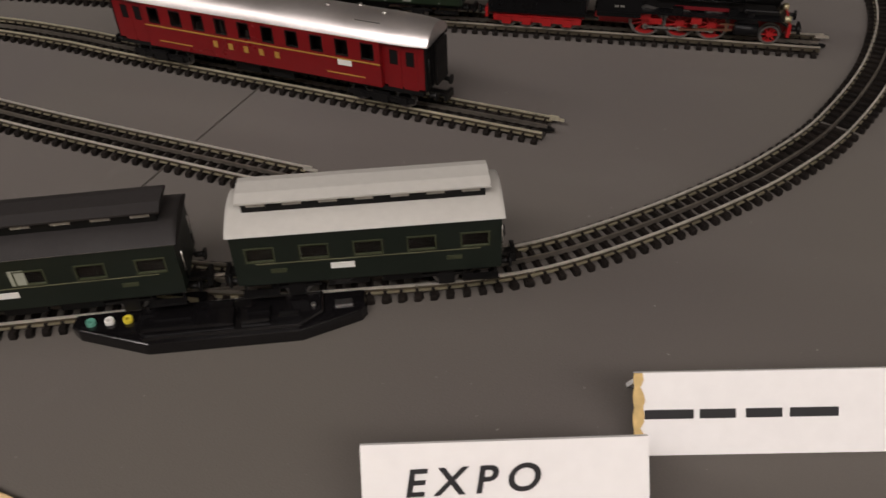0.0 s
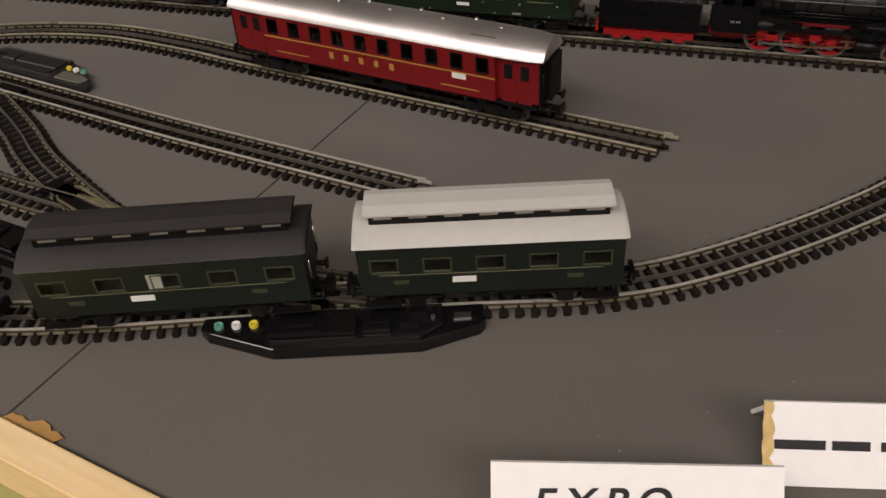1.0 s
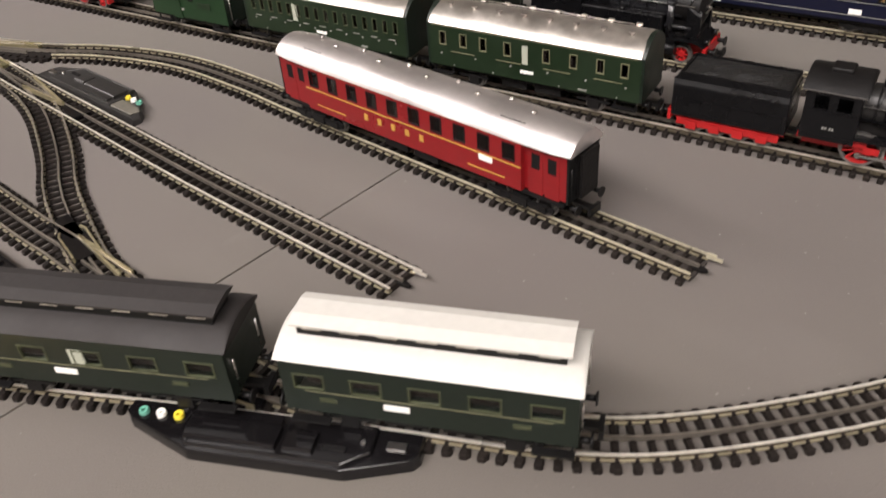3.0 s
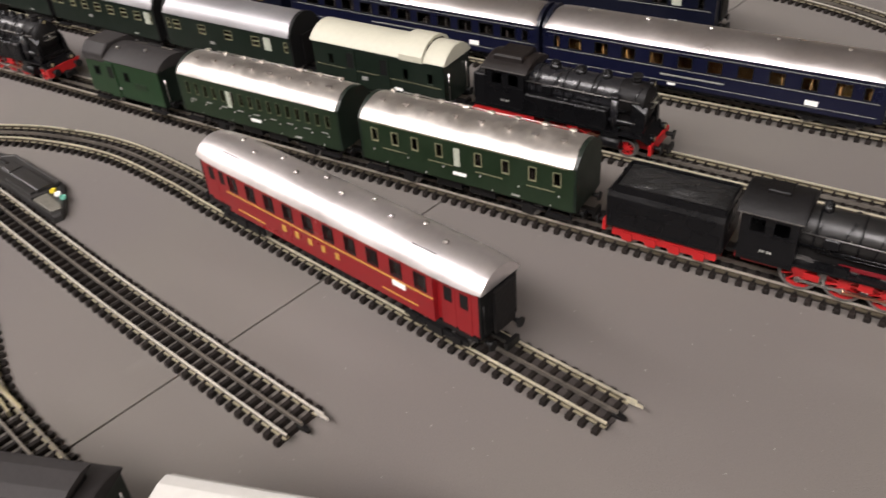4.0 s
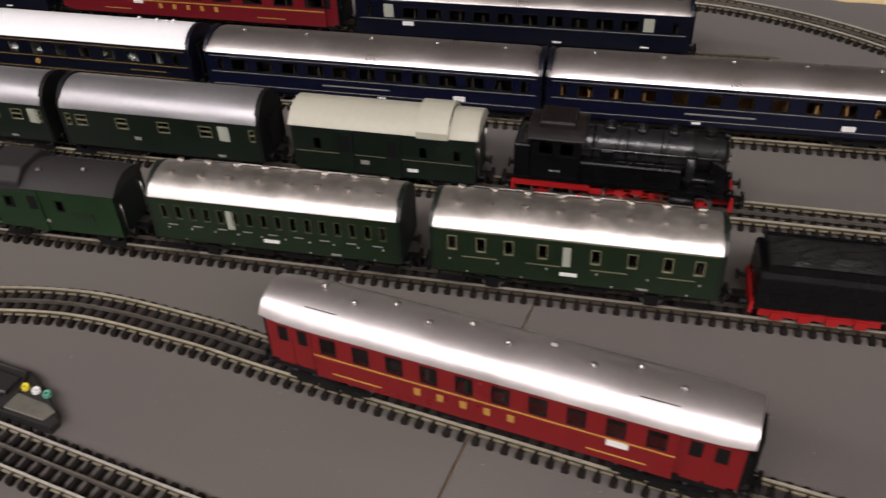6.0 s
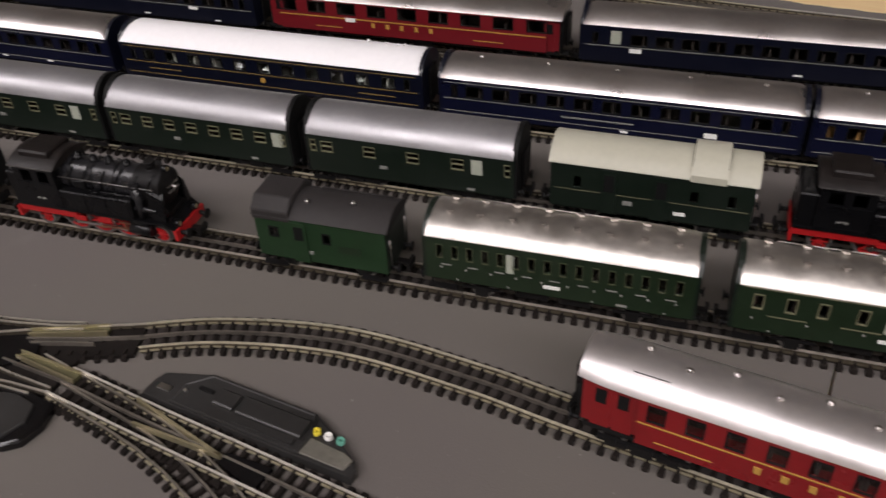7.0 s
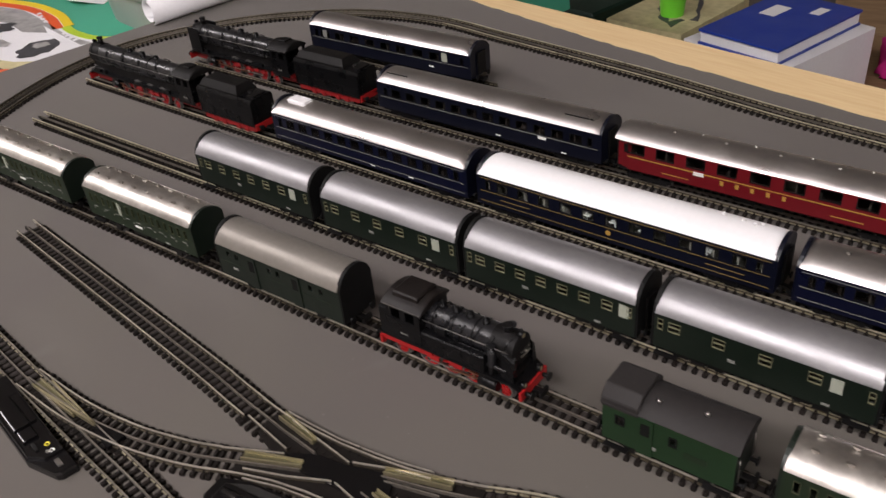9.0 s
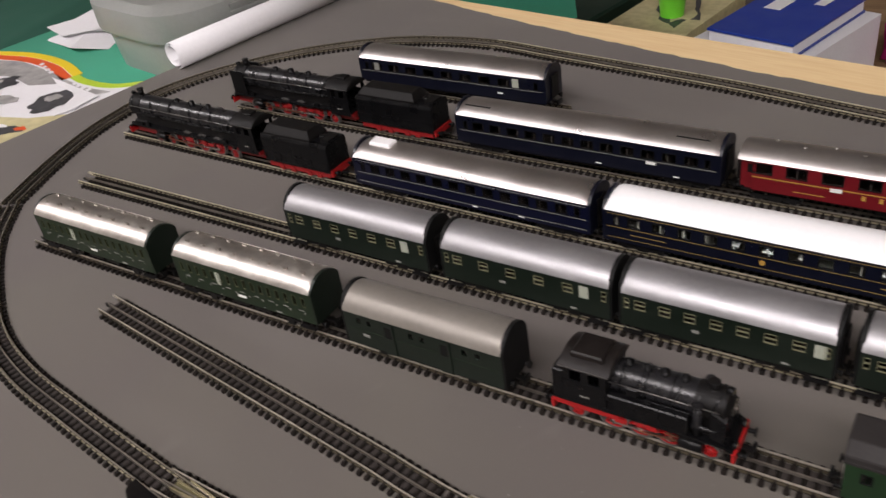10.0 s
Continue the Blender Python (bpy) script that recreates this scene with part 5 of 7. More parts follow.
for way in ([(-0.556, 0.5487), (-0.536, 0.5412), (-0.503, 0.5305)], [(-0.460, 0.5288), (-0.436, 0.5297), (-0.403, 0.5330)], [(-0.457, 0.5262), (-0.440, 0.5264), (-0.425, 0.5272)],
            [(-0.465, 0.5150), (-0.446, 0.5082), (-0.430, 0.5027)], [(-0.556, 0.5070), (-0.530, 0.5120), (-0.505, 0.5170)]):
    line = Line(way)
    part("centre_rail", sweep(line, 0.0, line.length, 0.0, 0.0009, 0.0026, 0.0049), MIDRAIL, slip)
bm = bmesh.new()
ring = [tuple(FAR_SLIP.at(FAR_SLIP.length * u) + np.array([0.0, 0.0005])) for u in np.linspace(0.10, 0.995, 14)] + [(-0.4035, 0.5225), (-0.4280, 0.5195), (-0.4310, 0.5120)]
ring += [tuple(NEAR_SLIP.at(NEAR_SLIP.length * u)) for u in np.linspace(1.0, 0.10, 12)] + [(-0.541, 0.5160), (-0.530, 0.5250), (-0.545, 0.5340)]
loft(bm, [[(x, y, z) for x, y in ring] for z in (0.0002, 0.0026)], 1.0)
part("base", bm, SLEEPER, slip, "black moulded base")
bm = bmesh.new()
ring = [(-0.519, 0.5248), (-0.501, 0.5300), (-0.482, 0.5288), (-0.462, 0.5310), (-0.452, 0.5255), (-0.450, 0.5185), (-0.463, 0.5105), (-0.481, 0.5138), (-0.503, 0.5165)]
loft(bm, [[(x, y, z) for x, y in ring] for z in (0.0022, 0.0042)], 1.0)
part("frog_block", bm, BLACK_PLASTIC, slip, "black frog block")
for line, side, low in ((FAR_SLIP, 1, 0.0002), (NEAR_SLIP, -1, 0.0004)):
    for k in range(int(line.length / SLEEPER_STEP)):
        d = SLEEPER_STEP * (k + 0.5)
        p, turn = line.at(d), line.turn(d)
        q = p + np.array([math.sin(turn), -math.cos(turn)]) * side * GAUGE / 2
        hang("sleeper", SLEEPER_MESH, slip, at=Matrix.Translation((q[0], q[1], -low)) @ Matrix.Rotation(turn, 4, "Z"))


def turnout_motor(x, y, deg, mat=BLACK_PLASTIC, flip=1, sockets=(PLUG_GREEN, PLUG_WHITE, PLUG_YELLOW), L=112.0, row=-44.0, gap=7.0, aside=3.0, pad=False, deep=11.0):
    """Low black turnout machine with a raised lid and coloured sockets; +y is its track side."""
    t = thing("turnout_motor", Matrix.Translation((x, y, 0)) @ Matrix.Rotation(radians(deg), 4, "Z") @ Matrix.Diagonal((flip, 1, 1, 1)), "black bakelite turnout motor with coloured sockets beside the track", "turnout motor", "turnout motors")
    h = L / 2
    ring = [(-h, 9), (-h - 0.5, 4), (-h + 3, 0), (-h * 0.46, -deep), (h * 0.57, -deep), (h * 0.98, 8 - deep), (h + 1, 0), (h + 1, 9)]
    bm = bmesh.new()
    grow = lambda q, z: [(a * q, b * q, z) for a, b in ring]
    loft(bm, [grow(1.0, 0), grow(1.0, 3.6), grow(0.985, 5.0), grow(0.965, 5.3)])
    part("base", bm, mat, t)
    bm = bmesh.new()
    lid = [(-h * 0.54, 8.5), (-h * 0.55, -3), (-h * 0.47, 1.2 - deep), (h * 0.56, 1.2 - deep), (h * 0.72, -3), (h * 0.72, 8.5)]
    loft(bm, [[(a, b, 5.0) for a, b in lid], [(a, b, 6.6) for a, b in lid], [(a * 0.985, b * 0.95, 7.3) for a, b in lid], [(a * 0.965, b * 0.90, 7.3) for a, b in lid], [(a * 0.955, b * 0.87, 6.9) for a, b in lid]])
    part("lid", bm, mat, t)
    bm = bmesh.new()
    for a, b, q, top in ((-h * 0.49, h * 0.12, 3.4, 9.0), (h * 0.17, h * 0.36, 2.8, 8.6)):
        ring = [(-4.2 - q, 6.7), (-4.15 - q, top - 0.7), (-3.75 - q, top - 0.2), (-3.2 - q, top), (-1.6 + q, top), (-0.9 + q, top - 0.5), (-0.6 + q, 6.7)]
        loft(bm, [[(x, y, z) for y, z in ring] for x in (a, a + 0.8, b - 0.8, b)])
    box(bm, -h * 0.46, h * 0.10, 3.0, 6.4, 6.8, 8.0)
    part("coil_cover", bm, mat, t)
    bm = bmesh.new()
    box(bm, h * 0.42, h * 0.56, -4.4, -2.4, 6.8, 7.8)
    part("terminal", bm, CHASSIS, t)
    bm = bmesh.new()
    tube(bm, "z", 6.8, 8.0, (h * 0.655, 0.6), 0.9, 10)
    part("screw", bm, STEEL, t, "bright screw head")
    bm = bmesh.new()
    box(bm, h * 0.80, h * 0.92, 0.5, 3.5, 5.2, 6.2)
    part("lug", bm, STEEL, t, "metal contact tab")
    for i, col in enumerate(sockets):
        bm = bmesh.new()
        x = row + gap * i
        n = 16
        rings = [[(x + r * math.cos(2 * math.pi * k / n), aside + r * math.sin(2 * math.pi * k / n), z) for k in range(n)] for r, z in ((0.8, 5.2), (0.8, 6.9), (1.7, 7.1), (1.9, 6.6), (1.9, 5.2))]
        loft(bm, rings, caps=False, smooth=False)
        part("socket", bm, col, t)
    if pad:
        bm = bmesh.new()
        flat = [(-h * 0.93, 7.5), (-h * 0.96, 1.5), (-h * 0.86, -0.5), (-h * 0.50, -1.5), (-h * 0.50, 7.5)]
        loft(bm, [[(a, b, z) for a, b in flat] for z in (5.3, 6.3)])
        blend(bm, 0.4)
        part("label_pad", bm, MOTOR_PAD, t, "worn grey-olive pad beside the sockets")
    return t


turnout_motor(-0.0905, 0.2640, 7.0, row=-48.5)
turnout_motor(-0.3338, 0.4852, 159.0, GREY_PLASTIC, sockets=(PLUG_GREEN, PLUG_WHITE, PLUG_YELLOW), row=-42.5, gap=6.0, L=110.0, aside=-4.8, pad=True, deep=14.0)
turnout_motor(-0.2650, 0.3165, -21.0)
turnout_motor(-0.684, 0.4880, -22.0, sockets=(PLUG_YELLOW, PLUG_WHITE), row=30)

# the broad machine of the double slip
t = thing("turnout_motor", Matrix.Translation((-0.487, 0.487, 0)) @ Matrix.Rotation(radians(-7), 4, "Z"), "broad black bakelite slip motor with coil and coloured sockets", "turnout motor", "turnout motors")
bm = bmesh.new()
ring = [(-58, -10), (-52, -15), (-8, -18), (30, -18.5), (50, -17), (57, -13), (61, -3), (60, 9), (46, 13.5), (24, 13.0), (-40, 8.5), (-58, 3)]
loft(bm, [[(a, b, 0) for a, b in ring], [(a, b, 3.4) for a, b in ring], [(a * 0.98, b * 0.95, 4.6) for a, b in ring]])
part("base", bm, BLACK_PLASTIC, t)
bm = bmesh.new()
ring = [(-51, -12), (-8, -14.5), (30, -15), (48, -13.5), (54, -4), (52, 6), (40, 10.5), (-36, 6.5), (-51, 1)]
loft(bm, [[(a, b, 4.4) for a, b in ring], [(a, b, 5.4) for a, b in ring], [(a * 0.985, b * 0.96, 5.8) for a, b in ring]])
part("lid", bm, GREY_PLASTIC, t)
bm = bmesh.new()
box(bm, -49, -1, -12.5, 0.5, 5.6, 8.4)
blend(bm, 0.8)
part("coil_box", bm, BLACK_PLASTIC, t)
bm = bmesh.new()
tube(bm, "x", -46, -16, (-5.5, 6.6), 3.4, 16)
tube(bm, "x", -14, -3, (-5.5, 6.4), 4.2, 16)
part("coil_cover", bm, BLACK_PLASTIC, t)
bm = bmesh.new()
tube(bm, "z", 5.6, 7.0, (-15, 1.6), 1.3, 10)
part("terminal", bm, BRASS, t)
for i, (x, y) in enumerate(((8, -7.5), (14.5, -2.5), (20, 3.0), (30, 6.5))):
    bm = bmesh.new()
    box(bm, x - 1.6, x + 1.6, y - 1.2, y + 1.2, 5.6, 6.8)
    part("lug", bm, CHASSIS, t)
for x, col in ((24.0, PLUG_YELLOW), (30.3, PLUG_WHITE), (37.0, PLUG_GREEN)):
    bm = bmesh.new()
    n = 16
    loft(bm, [[(x + r * math.cos(2 * math.pi * k / n), -5.3 + r * math.sin(2 * math.pi * k / n), z) for k in range(n)] for r, z in ((0.8, 5.2), (0.8, 7.1), (1.8, 7.3), (2.0, 6.8), (2.0, 5.2))], caps=False)
    part("socket", bm, col, t)


# ---------- the trains ----------
def on(line, xa, xb):
    """Middle along a row, and length in millimetres, from the plan x of its two ends."""
    s0, s1 = (float(np.interp(-x, -line.way[:, 0], line.s)) for x in (xb, xa))
    return (s0 + s1) / 2, (s1 - s0) * 1000


def stand(line, xa, xb, front_right=True):
    s, L = on(line, xa, xb)
    m = line.ride(s, L * 0.0003)
    return (m @ Matrix.Rotation(math.pi, 4, "Z") if front_right else m), L


def red_car(m, L, wall, label, n=10, seat=BROWN_SEAT, recess=24.0, roof=SILVER, ze=37.6, h_roof=9.0, W=29.4, tip=0.86, roof_w=0.8):
    h = L / 2
    wins = even(n, L - 2 * recess - 14, (L - 2 * recess) / n * (0.46 if n == 10 else 0.62), 27.0, 35.5)
    letters = [(x, 2.7, 18.6, 22.2, GOLD) for x in np.linspace(-L * 0.10, L * 0.10, 5) - L * (0.04 if n == 10 else 0.02)]
    v = [(x, y) for i, x in enumerate(np.linspace(-h + 22, h - 26, 10)) for y in ((-2.0,) if i % 2 else (3.5,))]
    return coach("dining_car", m, label, "model carriage", L, wall=wall, roof=roof, wins=wins, frames=(DARK_TRIM, False), seat=seat, inset=recess,
                 stripes=[(25.0, 0.7, GOLD, -h + recess, h - recess), (37.6, 0.5, GOLD, -h + recess, h - recess)] if n == 10 else [(24.0, 0.8, GOLD, -h + recess, h - recess)],
                 plates=letters + [(L * (0.27 if n == 10 else -0.20), 8.0, 21.5, 24.6, WHITE_PLATE), (L * 0.27, 22, 16.2, 16.7, GOLD), (-L * 0.28, 22, 16.2, 16.7, GOLD)],
                 ends=recess, droop=0.84, taper=tip, overhang=roof_w, vents=v, doors=(h - recess + 6.4, h - recess + 15.4, -h + recess - 6.4, -h + recess - 15.4) if recess > 20 else (h - 8, -h + 8), leaf=3.9, h=h_roof, ze=ze, W=W, bellows=True, z0=12.5, frame_w=0.25)


s0, s1 = SIDING_RED.near(-0.0115, 0.4238), SIDING_RED.near(-0.190, 0.494)
red_a = red_car(SIDING_RED.ride((s0 + s1) / 2, 0.07) @ Matrix.Rotation(math.pi, 4, "Z"), (s1 - s0) * 1000, RED, "crimson dining car with silver roof, alone on a siding", roof=SILVER_BRIGHT)
for x in (-0.365, 0.33):
    bm = bmesh.new()
    z = roof_height(-8.5, 30.2, 37.6, 9.0)
    box(bm, (s1 - s0) * 1000 * x - 7, (s1 - s0) * 1000 * x + 7, -8.65, -8.35, z - 0.4, z + 0.16)
    part("roof_slot", bm, DARK_TRIM, red_a)


def old_green(line, xa, xb, label, compartments=False):
    M, L = stand(line, xa, xb)
    h = L / 2
    if compartments:
        wins = even(16, L - 14, 3.2, 26.0, 34.0)
    else:
        wins = [(x * L, 4.2, 26.0, 34.0) for x in (-0.43, -0.325, -0.225, -0.105, 0.08, 0.205, 0.325, 0.43)]
    v = [(x, y) for i, x in enumerate(np.linspace(-h + 10, h - 10, 8)) for y in (-5.5, 5.5)]
    return coach("passenger_coach", M, label, "model carriage", L, wall=GREEN, roof=SILVER_WORN, wins=wins, frames=(GREEN_FRAME if compartments else DIM_FRAME, False), seat=BROWN_SEAT,
                 stripes=[(22.6, 0.5, DIM_FRAME, x * L - 8, x * L + 8) for x in (-0.33, -0.1, 0.13, 0.36)] + [(37.3, 0.35, DIM_FRAME, -h + 2, h - 2)] if not compartments else
                 [(22.4, 0.6, PALE_LINE, x * L - 2.4, x * L + 2.4) for x in np.linspace(-0.42, 0.42, 9)],
                 sheets=[(-0.02 * L if not compartments else -0.17 * L, 3.6, 23.0, 34.0)], plates=[(-0.01 * L, 8.0, 17.5, 19.4, WHITE_PLATE), (0.25 * L, 5.0, 14.0, 15.1, PALE_LINE)] + [(x * L, 1.2, 20.2, 20.8, PALE_LINE) for x in np.linspace(-0.44, 0.44, 10 if compartments else 6)] + [(x * L + 3, 1.0, 13.6, 14.4, PALE_LINE) for x in (-0.40, -0.2, 0.12, 0.38)],
                 ends=3.0, droop=0.9, vents=v, vent=VENT_DARK, two_axle=True, end_mat=GREEN_DARK, bellows=False, h=8.5, rails=((-h + 14, h - 14, 9.0),), steps=True, z0=13.0, end_rise=0.35, frame_w=0.2 if compartments else 0.24)


old_green(ROW_A, -0.1230, 0.0035, "bottle-green old passenger coach with worn silver roof and vents")
old_green(ROW_A, -0.2630, -0.1398, "bottle-green compartment coach with a row of doors, worn silver roof", True)
old_green(ROW_A, -0.8030, -0.6750, "bottle-green old coach with worn silver roof, behind the luggage van", True)
old_green(ROW_A, -0.9670, -0.8330, "bottle-green old coach with worn silver roof, last of its train", True)

M, L = stand(ROW_A, -0.353, -0.2835)
van = coach("guards_van", M, "leaf-green goods guard's van with dark roof and lookout", "model wagon", L, W=29, z0=9, ze=34.5, h=6.5, wall=GREEN_BRIGHT, roof=DARK_ROOF, wins=[(-L * 0.36, 5, 22, 28), (L * 0.05, 4, 22, 28)],
            frames=(DARK_TRIM, False), panes=True, ends=0, droop=1.0, two_axle=True, bellows=False, end_mat=GREEN_DARK, steps=True, doors=(-L * 0.16,), rails=((-L * 0.1, L * 0.44, 9.0),), plates=[(L * 0.22, 12, 18, 22, GREEN), (-L * 0.1, 4.4, 14, 16, PALE_LINE)],
            vents=[(L * 0.22, -3), (-L * 0.12, -6)], vent=VENT_SILVER)
bm = bmesh.new()
ring = [(-15.2, 32), (15.2, 32), (15.2, 38.0), (9, 43.4), (-9, 43.4), (-15.2, 38.0)]
loft(bm, [[(-L / 2 - 1, y, z) for y, z in ring], [(-L / 2 + 20, y, z) for y, z in ring]])
blend(bm, 0.6)
part("lookout_cabin", bm, DARK_ROOF, van)

M, L = stand(ROW_A, -0.648, -0.534)
coach("luggage_van", M, "dark green luggage van with plain brownish-grey roof", "model wagon", L, wall=GREEN_DARK, roof=BROWN_GREY_ROOF, wins=[(x * L, 3.6, 26.5, 31) for x in (-0.4, -0.33, -0.05, 0.02, 0.28, 0.36)],
      seat=BROWN_SEAT, ends=2.0, droop=0.95, two_axle=True, bellows=False, end_mat=DARK_TRIM, ze=35.0, h=11.2, doors=(-0.2 * L, 0.16 * L), plates=[(-0.36 * L, 5, 17, 19, PALE_LINE)], stripes=[(22, 0.4, GREEN, -L / 2 + 2, L / 2 - 2)], end_rise=1.6)


def plain_green(xa, xb, label, n=6, sheet=0.36):
    M, L = stand(ROW_B, xa, xb)
    h = L / 2
    wins = [(-0.40 * L + (0.40 + sheet - 0.09) * L * i / (n - 1), 7.0, 23.4, 30.2) for i in range(n)] + [(x * L, 3.0, 23, 30.6) for x in (-0.47, 0.47)]
    return coach("passenger_coach", M, label, "model carriage", L, wall=GREEN_DARK, roof=GREY_ROOF, wins=wins, frames=(DIM_FRAME, True), seat=BROWN_SEAT, sheets=[(sheet * L, 6.4, 21.8, 31.2)],
                 plates=[(-0.12 * L, 4.4, 17.0, 19.0, PALE_LINE), (0.3 * L, 4.4, 11.0, 12.4, PALE_LINE)], ends=3.0, droop=0.93, end_mat=DARK_TRIM,
                 h=12.0, ze=34.3, end_rise=1.6, W=33.0, steps=True, z0=9.5, frame_w=0.3)


plain_green(-0.3440, -0.2230, "dark green coach with smooth grey roof and a white lavatory window", 4, 0.33)
plain_green(-0.4780, -0.3560, "dark green coach with smooth grey roof and seven cream-framed windows", 7, 0.44)
plain_green(-0.6080, -0.4855, "dark green coach with smooth grey roof, white end window", 5, 0.36)
plain_green(-0.7510, -0.6220, "dark green coach with smooth grey roof, last of its train", 6, 0.36)

M, L = stand(ROW_B, -0.2035, -0.1015)
van = coach("luggage_van", M, "dark green luggage van with cream roof and lookout", "model wagon", L, wall=GREEN_DARK, roof=CREAM_ROOF, ze=36.5, h=9.0, wins=[(-0.36 * L, 4, 22, 29), (0.40 * L, 4, 22, 29), (0.22 * L, 4, 22, 29)], frames=None,
            seat=BROWN_SEAT, doors=(-0.2 * L, 0.06 * L), stripes=[(20.5, 0.25, DIM_FRAME, -L / 2 + 2, L / 2 - 2)], plates=[(-0.10 * L, 5, 15, 17.5, PALE_LINE), (0.16 * L, 6, 13, 15, WHITE_PLATE)], ends=1.5, droop=0.95, two_axle=True, bellows=False, end_mat=GREEN_DARK, steps=True)
bm = bmesh.new()
LOOKOUT_ENDS = (L * 0.19, L * 0.36)
ring = [(-16.4, 35.6), (-16.4, 39.6), (-13, 44), (-7, 47.2), (0, 48.4), (7, 47.2), (13, 44), (16.4, 39.6), (16.4, 35.6)]
loft(bm, [[(L * 0.19, y, z) for y, z in ring], [(L * 0.36, y, z) for y, z in ring]])
look_out = part("roof_lookout", bm, CREAM_ROOF, van, smooth_angle=35)
for end in LOOKOUT_ENDS:
    bm = bmesh.new()
    pane = [(-12.5, ring[0][1] + 5.0), (-8, ring[0][1] + 9.2), (0, ring[0][1] + 10.8), (8, ring[0][1] + 9.2), (12.5, ring[0][1] + 5.0)]
    loft(bm, [[(end - 0.3, y, z) for y, z in pane], [(end + 0.3, y, z) for y, z in pane]])
    part("lookout_window", bm, DARK_TRIM, look_out)


def blue_car(line, xa, xb, label, wall=BLUE, roof=SILVER, seat=BROWN_SEAT, n=10, sheets=(), frames=(DARK_TRIM, False), win=8.0, lines=True, plates=(), vents=(), stand_right=True, name="sleeping_car", white=False, zb=23.6, zt=31.6, ze=36.0, h_roof=8.8):
    M, L = stand(line, xa, xb, stand_right)
    h = L / 2
    wins = even(n, L - 44, win, zb, zt) + [(s * (h - 9), 4.0, zb, zt) for s in (-1, 1)]
    for x, w, _, _ in sheets:
        wins = [q for q in wins if abs(q[0] - x) > (w + q[1]) / 2]
    return coach(name, M, label, "model carriage", L, wall=wall, roof=roof, wins=wins, frames=frames, seat=seat, sheets=sheets, ends=7.0, droop=0.7, h=h_roof, W=34.0, ze=ze,
                 stripes=[(22.4, 0.35, DIM_GOLD if white else PALE_LINE, -h + 2, h - 2), (13.8, 0.35, DIM_GOLD if white else PALE_LINE, -h + 2, h - 2), (33.4, 0.35, DIM_GOLD if white else PALE_LINE, -h + 2, h - 2)] if lines else [(22.4, 0.4, PALE_LINE, -h + 2, h - 2)],
                 plates=plates, vents=vents, vent=VENT_WHITE if white else None, end_mat=BLUE_DARK, end_rise=0.9, z0=10.5, frame_w=0.25)


M, L = stand(ROW_C, -0.0560, 0.1495)
blue_car(ROW_C, -0.0560, 0.1495, "deep blue sleeping car with silver roof and tan interior", seat=TAN_SEAT, n=10, win=9.0, plates=[(0.32 * L, 7.5, 14.6, 17.8, WHITE_PLATE), (-0.02 * L, 40, 17.6, 18.6, PALE_LINE), (-0.08 * L, 5, 11.6, 13.0, WHITE_PLATE)], vents=[(x, -1.0) for x in np.linspace(-80, 80, 5)])
blue_car(ROW_C, -0.2725, -0.0615, "deep blue sleeping car with silver roof and dark windows", n=11, win=11.0, plates=[(0.28 * L, 7.5, 14.6, 17.8, WHITE_PLATE), (-0.04 * L, 44, 17.6, 18.4, PALE_LINE), (0.04 * L, 5, 11.6, 13.0, WHITE_PLATE)], vents=[(x, -2.0) for x in np.linspace(-85, 85, 5)])
w = blue_car(ROW_C, -0.5060, -0.2860, "dark blue dining car with glossy white roof and gold crest", wall=BLUE_DARK, roof=WHITE_ROOF, n=11, win=9.0, white=True, name="dining_car", seat=PALE_SEAT,
             plates=[(-2.0, 4.0, 16.4, 20.4, GOLD), (-80, 26, 17.8, 18.2, DIM_GOLD), (82, 26, 17.8, 18.2, DIM_GOLD)], vents=[(84, 3.0), (92, 2.0), (96, 3.5), (70, 5)])
for x in np.linspace(-67, 67, 7):
    for y in (-10.2, 10.2):
        bm = bmesh.new()
        box(bm, x - 3.4, x + 3.4, y - 2.6, y + 2.6, 23.8, 24.8)
        box(bm, x - 0.5, x + 0.5, y - 0.5, y + 0.5, 11.0, 23.8)
        tube(bm, "z", 24.8, 27.0, (x, y), 1.5, 10, 0.9)
        part("dining_table", bm, WHITE_PLATE, w, "white-clothed table with a lamp")
b3 = blue_car(ROW_C, -0.7300, -0.5180, "deep blue sleeping car with silver roof and square roof hatch", n=12, win=9.0, plates=[(0.05 * L, 4.6, 12.4, 13.6, WHITE_PLATE), (0.25 * L, 5, 12.4, 13.6, WHITE_PLATE)])
bm = bmesh.new()
box(bm, -98, -76, -6.5, 5.5, 42.6, 46.8)
blend(bm, 1.0)
part("roof_hatch", bm, WHITE_ROOF, b3, "white roof hatch")

M, L = stand(ROW_D, -0.1820, 0.0450)
blue_car(ROW_D, -0.1820, 0.0450, "blue-black express coach with silver roof and white end windows", wall=BLUE_DARK, n=12, win=11.5, lines=False, sheets=[(-0.40 * L, 7.0, 24, 33.5), (0.385 * L, 7.0, 24, 33.5)], ze=37.0, h_roof=8.6,
         plates=[(-0.34 * L, 8, 18.4, 21.4, WHITE_PLATE), (0.12 * L, 6, 12.2, 13.2, WHITE_PLATE), (0.38 * L, 6, 12.2, 13.2, WHITE_PLATE)])
M, L = stand(ROW_D, -0.4210, -0.1970)
red_car(stand(ROW_D, -0.4210, -0.1970)[0], L, RED_B, "dull crimson dining car with silver roof and gold lettering", n=9, recess=10.0, ze=37.0, h_roof=8.4, W=33.0, tip=0.95, roof_w=1.4)
M, L = stand(ROW_D, -0.6660, -0.4350)
